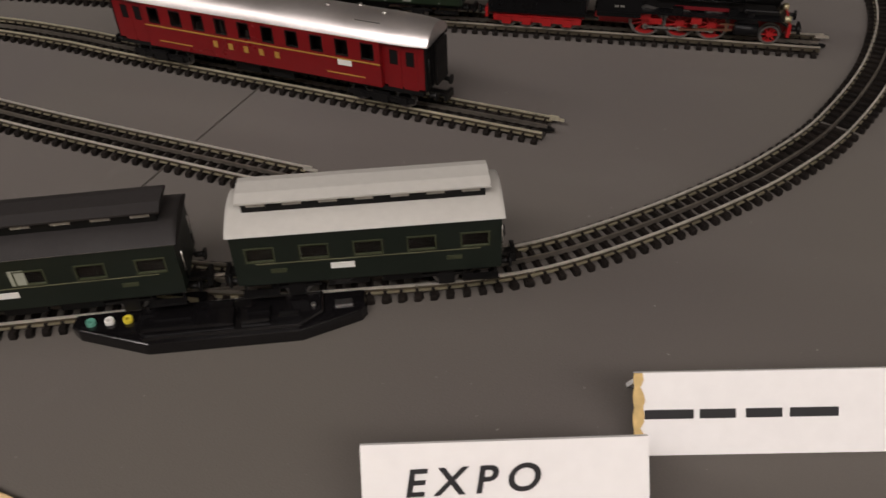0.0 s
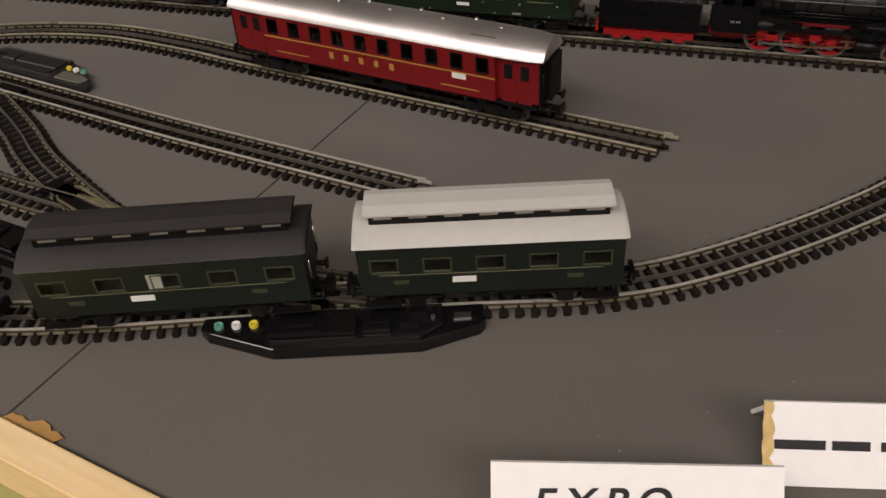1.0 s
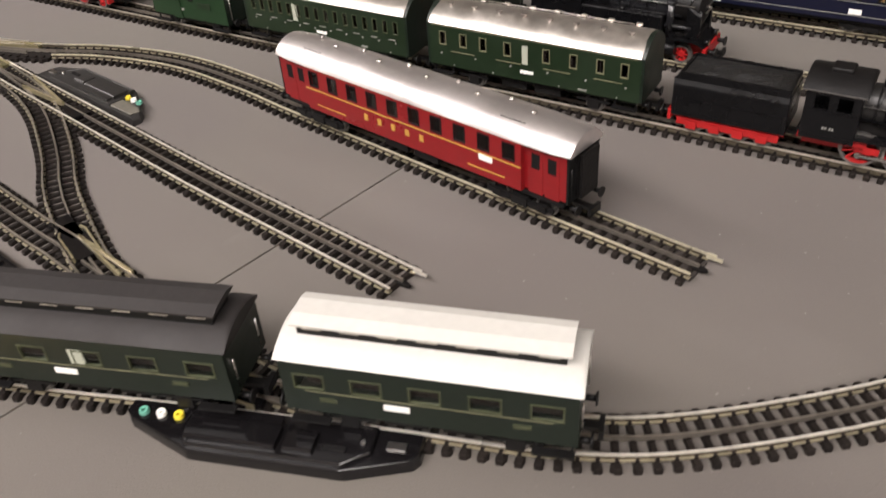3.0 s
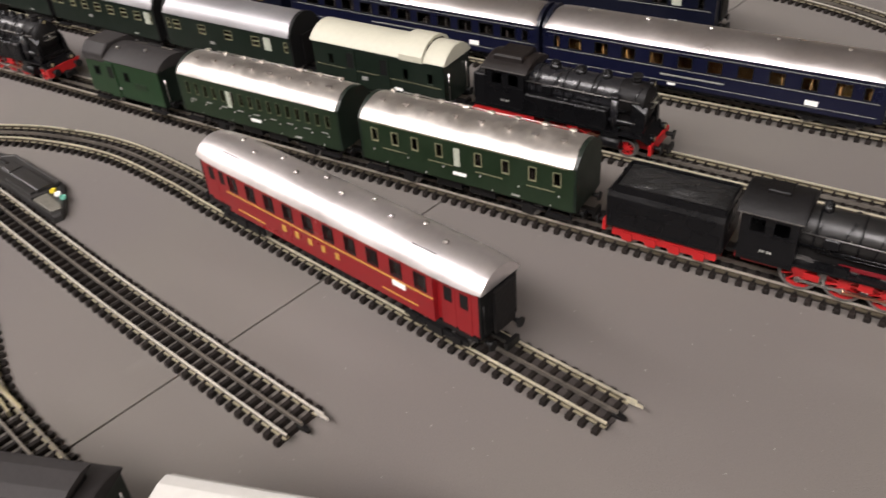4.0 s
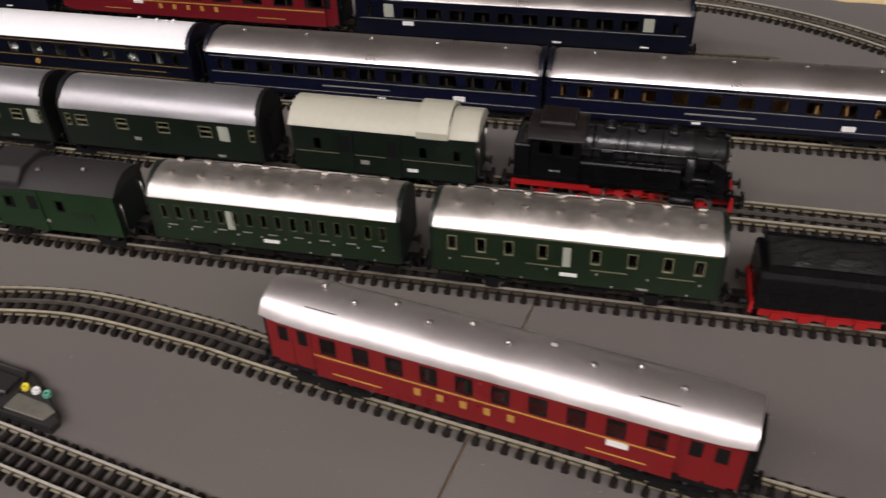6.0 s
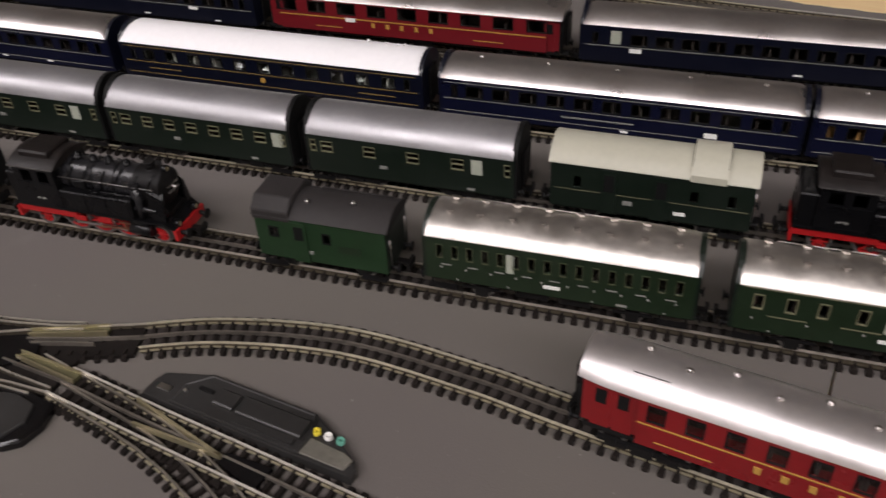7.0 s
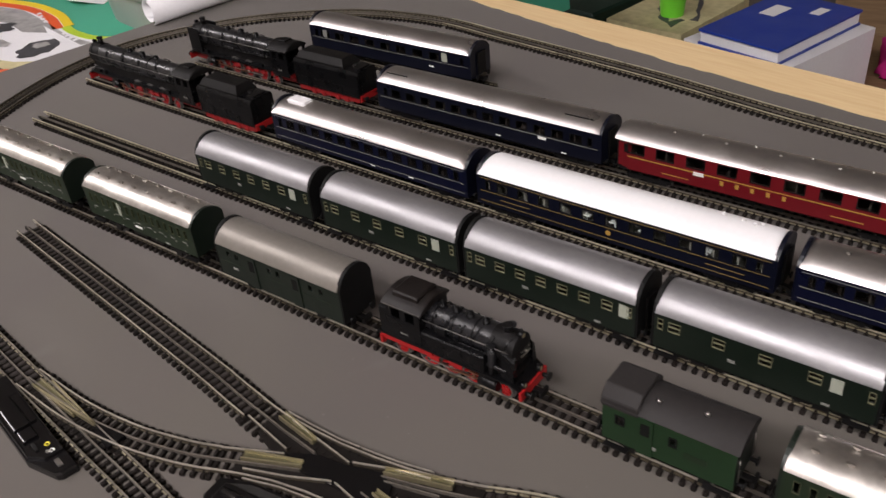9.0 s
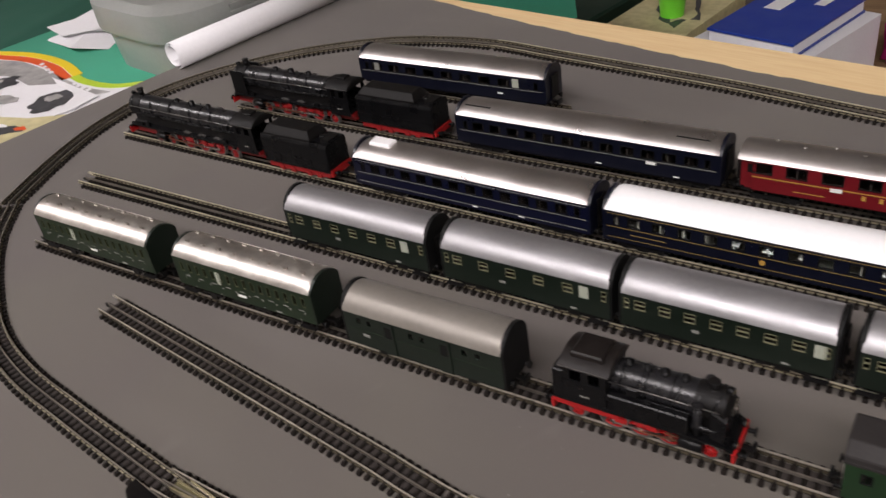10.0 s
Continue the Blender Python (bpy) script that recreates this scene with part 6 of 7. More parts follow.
b4 = blue_car(ROW_D, -0.6660, -0.4350, "blue-black express coach with silver roof and roof slots", wall=BLUE_DARK, n=12, win=11.0, lines=False, ze=37.0, h_roof=8.6, plates=[(0.27 * L, 8, 19.4, 21.8, WHITE_PLATE), (0.08 * L, 5, 12.2, 13.2, WHITE_PLATE), (0.36 * L, 5, 11.4, 12.4, WHITE_PLATE)])
for x in (-0.42, 0.40):
    bm = bmesh.new()
    z = roof_height(-9.1, 35.6, 37.0, 8.6)
    box(bm, x * L - 13, x * L + 13, -9.6, -8.6, z - 0.9, z + 0.4)
    part("roof_slot", bm, DARK_TRIM, b4)
M, L = stand(ROW_E, -0.8220, -0.6060)
blue_car(ROW_E, -0.8220, -0.6060, "blue-black coach with silver roof standing alone at the back", wall=BLUE_DARK, n=9, win=13.0, lines=False, sheets=[(0.36 * L, 7.0, 24, 33.0)], plates=[(0.28 * L, 6, 15.4, 17.0, WHITE_PLATE), (-0.40 * L, 6, 24, 32, PALE_LINE)])


# ---------- engines ----------
def engine_at(line, xa, xb, right=True):
    s, L = on(line, xa, xb)
    m = line.ride(s, 0.03)
    return m @ Matrix.Rotation(math.pi, 4, "Z") if right else m


# rows run from the right end to the left, so +x of an unturned pose looks left
loco("steam_locomotive", engine_at(ROW_A, 0.079, 0.196), "black tender locomotive with red frame and wheels", body=(-58, 51), drivers=(-28, -9, 9), wr=9.0, ponies=(41,), cab=(-56, -31), tender=True, chimney=36,
     boiler_z=29.3, boiler_r=9.9, cab_top=44.6, feedbox=10, domes=((-23, 2.4, 5.0),), cylinder=27, lamp_mat=BRASS, stack=(1.8, 5.6), dull=SATIN_BLACK, skirt_red=True)
tender("locomotive_tender", engine_at(ROW_A, 0.0185, 0.0785), "black coal tender with red frame, behind the locomotive", 60.0, top=33.5, wide=True)
loco("tank_locomotive", engine_at(ROW_B, -0.086, 0.034), "black tank locomotive with red frame and side tanks", body=(-58, 58), drivers=(-18, 0, 18), ponies=(42,), trailers=(-42,), cab=(-48, -22), tanks=(-22, 30, 12.5), bunker=True, chimney=42, vent_roof=True, stack=(2.4, 3.6),
     boiler_z=33.0, boiler_r=9.8, cab_top=48.0, domes=((-8, 3.4, 4.5), (8, 3.4, 4.0), (24, 3.0, 4.5)), cylinder=32)
loco("tank_locomotive", engine_at(ROW_A, -0.507, -0.400), "black tank locomotive with brown-black cab roof and red frame", body=(-52, 52), drivers=(-16, 0, 16), ponies=(38,), trailers=(-38,), cab=(-44, -18), tanks=(-18, 27, 12.5), bunker=True, chimney=36, vent_roof=True, stack=(2.4, 3.6),
     boiler_z=33.0, boiler_r=9.6, cab_top=48.5, domes=((-10, 2.6, 4.0), (0, 2.4, 3.4), (10, 2.6, 4.0), (21, 2.4, 3.6)), cylinder=28)
for line, xa, xb, ta, tb in ((ROW_C, -1.035, -0.848, -0.842, -0.762), (ROW_D, -0.955, -0.790, -0.784, -0.694)):
    s, L = on(line, xa, xb)
    h = L / 2
    loco("steam_locomotive", engine_at(line, xa, xb, False), "large black express locomotive with red spoked wheels", body=(-h, h), drivers=(-34, -12, 10), wheel=DRIVER_DARK, pony=PONY_DARK, wr=9.6, ponies=(36, 56), trailers=(-56,), cab=(-h + 2, -h + 27), tender=True,
         chimney=h - 20, boiler_z=35.0, boiler_r=10.8, domes=((-24, 3.0, 4.0), (0, 3.4, 4.4), (22, 3.0, 3.6)), deflectors=line is ROW_D, feedbox=None, cylinder=46, cab_top=48.5, red=DARK_RED)
    s, L = on(line, ta, tb)
    tender("locomotive_tender", engine_at(line, ta, tb, False), "large black tender with red frame and box top", L, top=40.5, heap=False, axles=(-24, -12, 8, 22), red=DARK_RED)

# ---------- local train on the loop ----------
s = LOOP.near(-0.1592, 0.2721) - 0.379
loco("tank_locomotive", LOOP.ride(s, 0.025) @ Matrix.Rotation(math.pi, 4, "Z"), "small black tank locomotive with red frame, leading a train", body=(-40, 40), drivers=(-14, 2, 18), wheel=DRIVER_SMALL, wr=7.6, ponies=(), cab=(-34, -10), tanks=(-10, 12, 11), bunker=True, chimney=26,
     boiler_z=25.5, boiler_r=7.8, domes=((4, 3.4, 4.0),), cab_top=38.5, cylinder=27)
s += 0.040 + 0.029
Lc = 94.0
van = coach("luggage_van", LOOP.ride(s + Lc * 0.0005, 0.03) @ Matrix.Rotation(math.pi, 4, "Z"), "green luggage van with pale roof and raised lookout", "model wagon", Lc, wall=GREEN_DARK, roof=CREAM_ROOF, ze=34.5, h=8.5,
            wins=[(Lc * 0.2, 5, 23, 28), (-Lc * 0.1, 5, 23, 28), (Lc * 0.42, 4, 23, 28)], ends=1.0, droop=0.97, two_axle=True, bellows=False, end_mat=GREEN_DARK, W=29.5, steps=(-34, 0, 34), stripes=[(19.5, 0.25, DIM_FRAME, -Lc / 2 + 2, Lc / 2 - 2)],
            plates=[(-Lc * 0.22, 10, 25, 26, PALE_LINE), (Lc * 0.08, 8, 25, 26, PALE_LINE)])
bm = bmesh.new()
LOOKOUT_ENDS = (Lc / 2 - 30, Lc / 2 + 1)
ring = [(-16.4, 34.0), (-16.4, 38.2), (-12, 43), (-6, 45.4), (0, 46.2), (6, 45.4), (12, 43), (16.4, 38.2), (16.4, 34.0)]
loft(bm, [[(Lc / 2 - 30, y, z) for y, z in ring], [(Lc / 2 + 1, y, z) for y, z in ring]])
look_out = part("roof_lookout", bm, CREAM_ROOF, van, smooth_angle=35)
for end in LOOKOUT_ENDS:
    bm = bmesh.new()
    pane = [(-12.5, ring[0][1] + 5.0), (-8, ring[0][1] + 9.2), (0, ring[0][1] + 10.8), (8, ring[0][1] + 9.2), (12.5, ring[0][1] + 5.0)]
    loft(bm, [[(end - 0.3, y, z) for y, z in pane], [(end + 0.3, y, z) for y, z in pane]])
    part("lookout_window", bm, DARK_TRIM, look_out)
s += Lc * 0.001 + 0.020
for Lc, roof_mat, top_mat, label in ((121.0, SILVER_WORN, BROWN_GREY_ROOF, "dark green clerestory coach with silver-edged brown roof"), (106.0, DARK_ROOF, DARK_ROOF, "dark green clerestory coach with sooty black roof, on the loop"), (100.0, PALE_GREY_ROOF, PALE_GREY_ROOF, "dark green clerestory coach with pale grey roof, at train's end")):
    coach("clerestory_coach", LOOP.ride(s + Lc * 0.0005, Lc * 0.0003) @ Matrix.Rotation(math.pi, 4, "Z"), label, "model carriage", Lc, wall=GREEN_DARK, roof=roof_mat, ze=35.5, h=5.5, W=30.0, z0=12.0, wins=even(5, Lc - 20, 10.5, 23.0, 29.5), frames=(GREEN_FRAME, False), frame_w=0.3, sheets=[(0.04 * Lc, 5.4, 23.0, 30.0)] if roof_mat is DARK_ROOF else (), seat=BROWN_SEAT,
          ends=2.0, droop=0.85, two_axle=True, bellows=False, end_mat=GREEN_DARK, clerestory=(15.0, 4.0, -Lc / 2 + 4, Lc / 2 - 4, top_mat),
          # stripe at 35.2 paints the highlight along the roof's edge in grey
          plates=[(Lc * 0.10, 9, 17.6, 20.2, WHITE_PLATE), (-Lc * 0.32, 6, 17.5, 19.4, GREEN_FRAME), (Lc * 0.34, 6, 17.5, 19.4, GREEN_FRAME)], stripes=[(22.0, 0.3, DIM_FRAME, -Lc / 2 + 8, Lc / 2 - 8), (35.2, 0.6, GREY_ROOF, -Lc / 2, Lc / 2)], steps=True)
    s += Lc * 0.001 + (0.028 if Lc == 121.0 else 0.020)


# ---------- cards ----------
def lettering(text, size, parent, m, mat=INK, width=0.0, slant=0.0):
    cu = bpy.data.curves.new("lettering", "FONT")
    cu.body, cu.size, cu.align_x, cu.align_y, cu.offset = text, size, "CENTER", "CENTER", width
    cu.space_character = 1.48
    ob = new("lettering_source", cu)
    me = bpy.data.meshes.new_from_object(ob.evaluated_get(bpy.context.evaluated_depsgraph_get()))
    bpy.data.objects.remove(ob)
    me.transform(Matrix(((1.05, slant, 0, 0), (slant * 0.15, 1, 0, 0), (0, 0, 1, 0), (0, 0, 0, 1))))
    me.materials.append(mat)
    return hang("lettering", me, parent, at=m)


def table_card(name, x, y, w, h, deg, lean, label):
    t = thing(name, Matrix.Translation((x, y, 0)) @ Matrix.Rotation(radians(deg), 4, "Z"), label, "card")
    face = Matrix.Rotation(radians(90 - lean), 4, "X")
    bm = bmesh.new()
    box(bm, 0, w, 0, h, -0.0009, 0.0009, 1.0)
    bmesh.ops.transform(bm, matrix=face, verts=bm.verts)
    part("front", bm, CARD, t)
    bm = bmesh.new()
    box(bm, 0.002, w - 0.002, 0, h * 0.92, -0.0008, 0.0008, 1.0)
    bmesh.ops.transform(bm, matrix=Matrix.Translation((0, math.sin(radians(lean)) * h * 1.9, 0)) @ Matrix.Rotation(radians(90 + lean), 4, "X"), verts=bm.verts)
    part("back", bm, CARD, t)
    return t, face


card, face = table_card("exhibitor_card", -0.0252, 0.1645, 0.084, 0.0366, 2.2, 35.0, "white folded card with handwritten capitals on the felt")
lettering("EXPO", 0.0116, card, face @ pose(0.0328, 0.0249, 0.0013), INK, 0.00022, 0.18)
card, face = table_card("name_card", 0.0598, 0.2040, 0.120, 0.0275, 1.2, 35.0, "white name card with printed line and yellowed edge")
for x, w in ((0.0030, 0.0158), (0.0208, 0.0116), (0.0357, 0.0116), (0.0498, 0.0156)):
    bm = bmesh.new()
    box(bm, x, x + w, 0.0122, 0.0152, 0.0009, 0.0013, 1.0)
    bmesh.ops.transform(bm, matrix=face, verts=bm.verts)
    part("printed_word", bm, INK, card)
bm = bmesh.new()
rnd = random.Random(3)
left = [(-0.0006 + rnd.uniform(-0.0003, 0.0003), 0.0275 * i / 12) for i in range(13)]
right = [(0.0024 + rnd.uniform(-0.0010, 0.0010), 0.0275 * i / 12) for i in range(12, -1, -1)]
ring = left + right
loft(bm, [[(a, b, 0.0010) for a, b in ring], [(a, b, 0.0014) for a, b in ring]], 1.0)
bmesh.ops.transform(bm, matrix=face, verts=bm.verts)
part("yellowed_edge", bm, FOAM, card, "torn yellowed edge")

# ---------- beyond the board ----------
def slab(name, ring, z0, z1, mat, label, category, kind=""):
    bm = bmesh.new()
    loft(bm, [[(a, b, z0) for a, b in ring], [(a, b, z1) for a, b in ring]], 1.0)
    return tagged(part(name, bm, mat), label, category, kind=kind)


# tables
def trestle(name, a0, a1, b0, b1, top, mat, label):
    t = thing(name, BOARD, label, "table")
    bm = bmesh.new()
    box(bm, a0 + 0.002, a1 - 0.002, b0 + 0.002, b1 - 0.002, top - 0.03, top - 0.005, 1.0)
    part("tabletop", bm, BROWN_WOOD, t)
    bm = bmesh.new()
    rnd = random.Random(int(a0 * 1000))
    rim = []
    for (pa, pb), (qa, qb) in zip(((a0, b0), (a1, b0), (a1, b1), (a0, b1)), ((a1, b0), (a1, b1), (a0, b1), (a0, b0))):
        n = max(4, int(math.hypot(qa - pa, qb - pb) / 0.06))
        rim += [(pa + (qa - pa) * i / n, pb + (qb - pb) * i / n) for i in range(n)]
    ca, cb = (a0 + a1) / 2, (b0 + b1) / 2
    out = lambda a, b, d: (a + math.copysign(d, a - ca), b + math.copysign(d, b - cb))
    waves = [rnd.uniform(0.003, 0.014) for _ in rim]
    loft(bm, [[(a, b, top) for a, b in rim], [(*out(a, b, 0.003), top - 0.003) for a, b in rim], [(*out(a, b, 0.003 + 0.4 * w), top - 0.09) for (a, b), w in zip(rim, waves)], [(*out(a, b, 0.003 + w), top - 0.18) for (a, b), w in zip(rim, waves)]], 1.0)
    part("tablecloth", bm, mat, t, smooth_angle=50)
    for a in (a0 + 0.05, a1 - 0.05):
        for b in (b0 + 0.05, b1 - 0.05):
            bm = bmesh.new()
            box(bm, a - 0.02, a + 0.02, b - 0.02, b + 0.02, -0.77, top - 0.03, 1.0)
            part("table_leg", bm, BROWN_WOOD, t)
    return t


trestle("display_table", B_LEFT + 0.02, B_RIGHT - 0.02, B_NEAR - 0.10, B_FAR + 0.03, -0.0185, CLOTH_OLIVE, "table with an olive cloth carrying the baseboard")
trestle("side_table", -1.985, B_LEFT - 0.006, 0.05, 1.45, -0.050, CLOTH_GREEN, "table with a bright green cloth")
trestle("corner_table", -2.90, -1.995, 0.05, 1.60, -0.16, CLOTH_DARK, "lower table with a dark green cloth")

# printed leaflets beside the board
def sheet(name, ring, z, mat, label, category, thick=0.0006, parent=None):
    bm = bmesh.new()
    loft(bm, [[(a, b, z) for a, b in ring], [(a, b, z + thick) for a, b in ring]], 1.0)
    ob = part(name, bm, mat, parent)
    return ob if parent else tagged(ob, label, category)


def blob(cx, cy, rx, ry, seed, n=14):
    rnd = random.Random(seed)
    return [(cx + rx * q * math.cos(2 * math.pi * i / n), cy + ry * q * math.sin(2 * math.pi * i / n)) for i in range(n) for q in (rnd.uniform(0.75, 1.15),)]


def ribbon(pts, w0, w1):
    """Outline of a band along a smooth plan line, from w0 to w1 across it."""
    line = Line(pts, 0.01)
    a, b = [], []
    for s in np.linspace(0, line.length, 28):
        p, t = line.at(s), line.turn(s)
        n = np.array([-math.sin(t), math.cos(t)])
        a.append(tuple(p + n * w0))
        b.append(tuple(p + n * w1))
    return a + b[::-1]


EDGE = [(-1.70, 1.262), (-1.593, 1.263), (-1.516, 1.255), (-1.436, 1.226), (-1.374, 1.186), (-1.337, 1.168), (-1.277, 1.157), (-1.213, 1.178)]
leaflet = sheet("leaflet", EDGE + [(-1.225, 1.13), (-1.262, 1.06), (-1.30, 0.96), (-1.34, 0.88), (-1.62, 0.90), (-1.72, 1.0)], -0.0496, PAPER, "large white leaflet with grey pictures and a coloured edge", "leaflet")
sheet("red_band", ribbon(EDGE[:5], -0.020, -0.004), -0.0489, PRINT_RED, "", "", 0.0003, leaflet)
sheet("yellow_band", ribbon(EDGE[:5], -0.003, 0.012), -0.0488, PRINT_YELLOW, "", "", 0.0003, leaflet)
sheet("lime_band", ribbon(EDGE[4:], -0.008, 0.006), -0.0488, PRINT_LIME, "", "", 0.0003, leaflet)
sheet("grey_area", [(-1.66, 1.235), (-1.576, 1.240), (-1.523, 1.236), (-1.44, 1.202), (-1.377, 1.172), (-1.33, 1.150), (-1.27, 1.138), (-1.30, 1.118), (-1.384, 1.158), (-1.43, 1.150), (-1.492, 1.179), (-1.56, 1.185), (-1.66, 1.19)], -0.0489, PAPER_GREY, "", "", 0.0003, leaflet)
for i, (cx, cy, rx, ry, mat) in enumerate(((-1.344, 1.103, 0.030, 0.036, PAPER_DARK), (-1.350, 1.112, 0.014, 0.012, PAPER_GREY), (-1.485, 1.150, 0.026, 0.030, PAPER_DARK), (-1.50, 1.155, 0.012, 0.012, PAPER_GREY), (-1.43, 1.10, 0.030, 0.014, PAPER_GREY), (-1.56, 1.12, 0.05, 0.03, PAPER_GREY))):
    sheet("picture", blob(cx, cy, rx, ry, i, 22), -0.0485 + 0.0001 * i, mat, "", "", 0.0003, leaflet)
for i, (x, y) in enumerate(((-1.472, 1.226), (-1.458, 1.216), (-1.443, 1.206), (-1.428, 1.197), (-1.350, 1.160), (-1.338, 1.154), (-1.324, 1.147), (-1.310, 1.142))):
    sheet("text_bar", [(x - 0.004, y + 0.005), (x + 0.004, y + 0.001), (x + 0.002, y - 0.006), (x - 0.006, y - 0.002)], -0.0484, PAPER, "", "", 0.0003, leaflet)
flap = thing("leaflet", Matrix.Identity(4), "white folded leaflet curling up over the larger one", "leaflet")
bm = bmesh.new()
ring = [(-1.390, 1.160, -0.040), (-1.276, 1.120, -0.047), (-1.283, 1.077, -0.047), (-1.299, 1.056, -0.0475), (-1.305, 1.075, -0.0475), (-1.312, 1.118, -0.045), (-1.365, 1.142, -0.043)]
loft(bm, [ring, [(a, b, z + 0.0006) for a, b, z in ring]], 1.0)
part("sheet", bm, PAPER, flap)
leaflet = sheet("leaflet", [(-1.50, 0.99), (-1.40, 1.048), (-1.335, 1.048), (-1.275, 1.066), (-1.268, 1.02), (-1.33, 0.93), (-1.45, 0.90)], -0.0480, PRINT_LIME, "yellowish green leaflet with dark pictures", "leaflet", 0.0004)
leaflet.data.materials[0] = KRAFT
for i, (cx, cy, rx, ry, mat) in enumerate(((-1.345, 1.012, 0.030, 0.012, PAPER_DARK), (-1.40, 0.985, 0.03, 0.014, PAPER_DARK), (-1.322, 1.018, 0.010, 0.006, PRINT_RED), (-1.38, 1.02, 0.03, 0.008, PAPER))):
    sheet("picture", blob(cx, cy, rx, ry, 20 + i), -0.0475 + 0.0001 * i, mat, "", "", 0.0003, leaflet)
papers = thing("loose_papers", Matrix.Identity(4), "crumpled white papers on the green cloth", "papers")
for i, ring in enumerate(([(-1.56, 1.33), (-1.45, 1.27), (-1.395, 1.29), (-1.42, 1.37), (-1.50, 1.42)], [(-1.57, 1.39), (-1.47, 1.33), (-1.41, 1.36), (-1.46, 1.45), (-1.54, 1.46)], [(-1.58, 1.36), (-1.50, 1.31), (-1.44, 1.34), (-1.50, 1.40)])):
    bm = bmesh.new()
    top = [(a, b, -0.046 + 0.005 * i + 0.006 * math.sin(40 * a + 17 * b)) for a, b in ring]
    loft(bm, [top, [(a, b, z + 0.0006) for a, b, z in top]], 1.0)
    part("sheet", bm, PAPER, papers)


def round_ring(a0, a1, b0, b1, r, z, n=7):
    out = []
    for ca, cb, t0 in ((a1 - r, b1 - r, 0), (a0 + r, b1 - r, 90), (a0 + r, b0 + r, 180), (a1 - r, b0 + r, 270)):
        for i in range(n):
            t = radians(t0 + 90 * i / (n - 1))
            out.append((ca + r * math.cos(t), cb + r * math.sin(t), z))
    return out


tub = thing("storage_tub", BOARD, "grey plastic storage tub with a closed lid", "storage box")
bm = bmesh.new()
loft(bm, [round_ring(-1.742, -1.505, 0.640, 1.06, 0.075, -0.05), round_ring(-1.748, -1.499, 0.634, 1.066, 0.078, 0.006)], 1.0)
part("tub_body", bm, TUB_GREY, tub, smooth_angle=40)
bm = bmesh.new()
loft(bm, [round_ring(-1.755, -1.492, 0.627, 1.073, 0.08, 0.006), round_ring(-1.757, -1.490, 0.625, 1.075, 0.08, 0.012), round_ring(-1.757, -1.490, 0.625, 1.075, 0.08, 0.046), round_ring(-1.745, -1.502, 0.637, 1.063, 0.075, 0.056), round_ring(-1.725, -1.522, 0.657, 1.043, 0.06, 0.058)], 1.0)
part("lid", bm, TUB_GREY, tub, smooth_angle=30)
for i in range(3):
    bm = bmesh.new()
    box(bm, -1.4901, -1.486, 0.72, 1.00, 0.016 + 0.010 * i, 0.020 + 0.010 * i, 1.0)
    part("ridge", bm, TUB_GREY, tub)

roll = thing("paper_roll", BOARD, "loosely rolled white paper lying on the board's edge", "paper roll")
bm = bmesh.new()
rings = []
for b in (0.600, 0.75, 0.93):
    ring = []
    for i in range(46):
        t = radians(-75 + 15 * i)
        r = 0.0185 - 0.0075 * i / 45
        ring.append((-1.452 + r * math.cos(t), b, 0.0188 + r * math.sin(t)))
    rings.append(ring)
loft(bm, rings, 1.0, closed=False, caps=False, smooth=True)
sheet_ob = part("paper", bm, PAPER, roll)
solid = sheet_ob.modifiers.new("thickness", "SOLIDIFY")
solid.thickness = 0.0005

# things behind the board
back = thing("low_table", Matrix.Identity(4), "low brown wooden table behind the board", "table")
bm = bmesh.new()
loft(bm, [[(a, b, z) for a, b in ((-0.84, 2.12), (-0.16, 1.84), (0.06, 2.36), (-0.62, 2.64))] for z in (-0.48, -0.452)], 1.0)
part("tabletop", bm, BROWN_WOOD, back)
for a, b in ((-0.78, 2.14), (-0.18, 1.90), (0.0, 2.34), (-0.60, 2.58)):
    bm = bmesh.new()
    box(bm, a - 0.02, a + 0.02, b - 0.02, b + 0.02, -0.77, -0.48, 1.0)
    part("table_leg", bm, BROWN_WOOD, back)

carton = slab("carton", [(-0.79, 2.175), (-0.605, 2.105), (-0.50, 2.37), (-0.685, 2.44)], -0.451, -0.345, KRAFT, "yellowish printed game carton with a dark oval", "carton")
sheet("oval", blob(-0.635, 2.26, 0.055, 0.10, 31, 20), -0.3449, PAPER_DARK, "", "", 0.0004, carton)
sheet("oval_middle", blob(-0.635, 2.26, 0.040, 0.08, 32, 20), -0.3444, KRAFT, "", "", 0.0004, carton)
for i in range(7):
    bm = bmesh.new()
    f = 0.08 + 0.10 * i
    cx, cy = -0.79 + 0.185 * f, 2.175 - 0.07 * f
    box(bm, cx - 0.004, cx + 0.004, cy - 0.003, cy + 0.003, -0.372, -0.360, 1.0)
    part("printed_dot", bm, PAPER_DARK, carton)
cup = thing("plastic_cup", Matrix.Translation((-0.650, 2.225, -0.3438)), "lime green plastic cup on the carton", "cup")
bm = bmesh.new()
n = 24
ring = lambda r, z: [(r * math.cos(2 * math.pi * i / n), r * math.sin(2 * math.pi * i / n), z) for i in range(n)]
loft(bm, [ring(0.026, 0.0002), ring(0.032, 0.058), ring(0.034, 0.060), ring(0.030, 0.059), ring(0.024, 0.004)], 1.0, smooth=True)
part("cup", bm, CUP_GREEN, cup, smooth_angle=40)

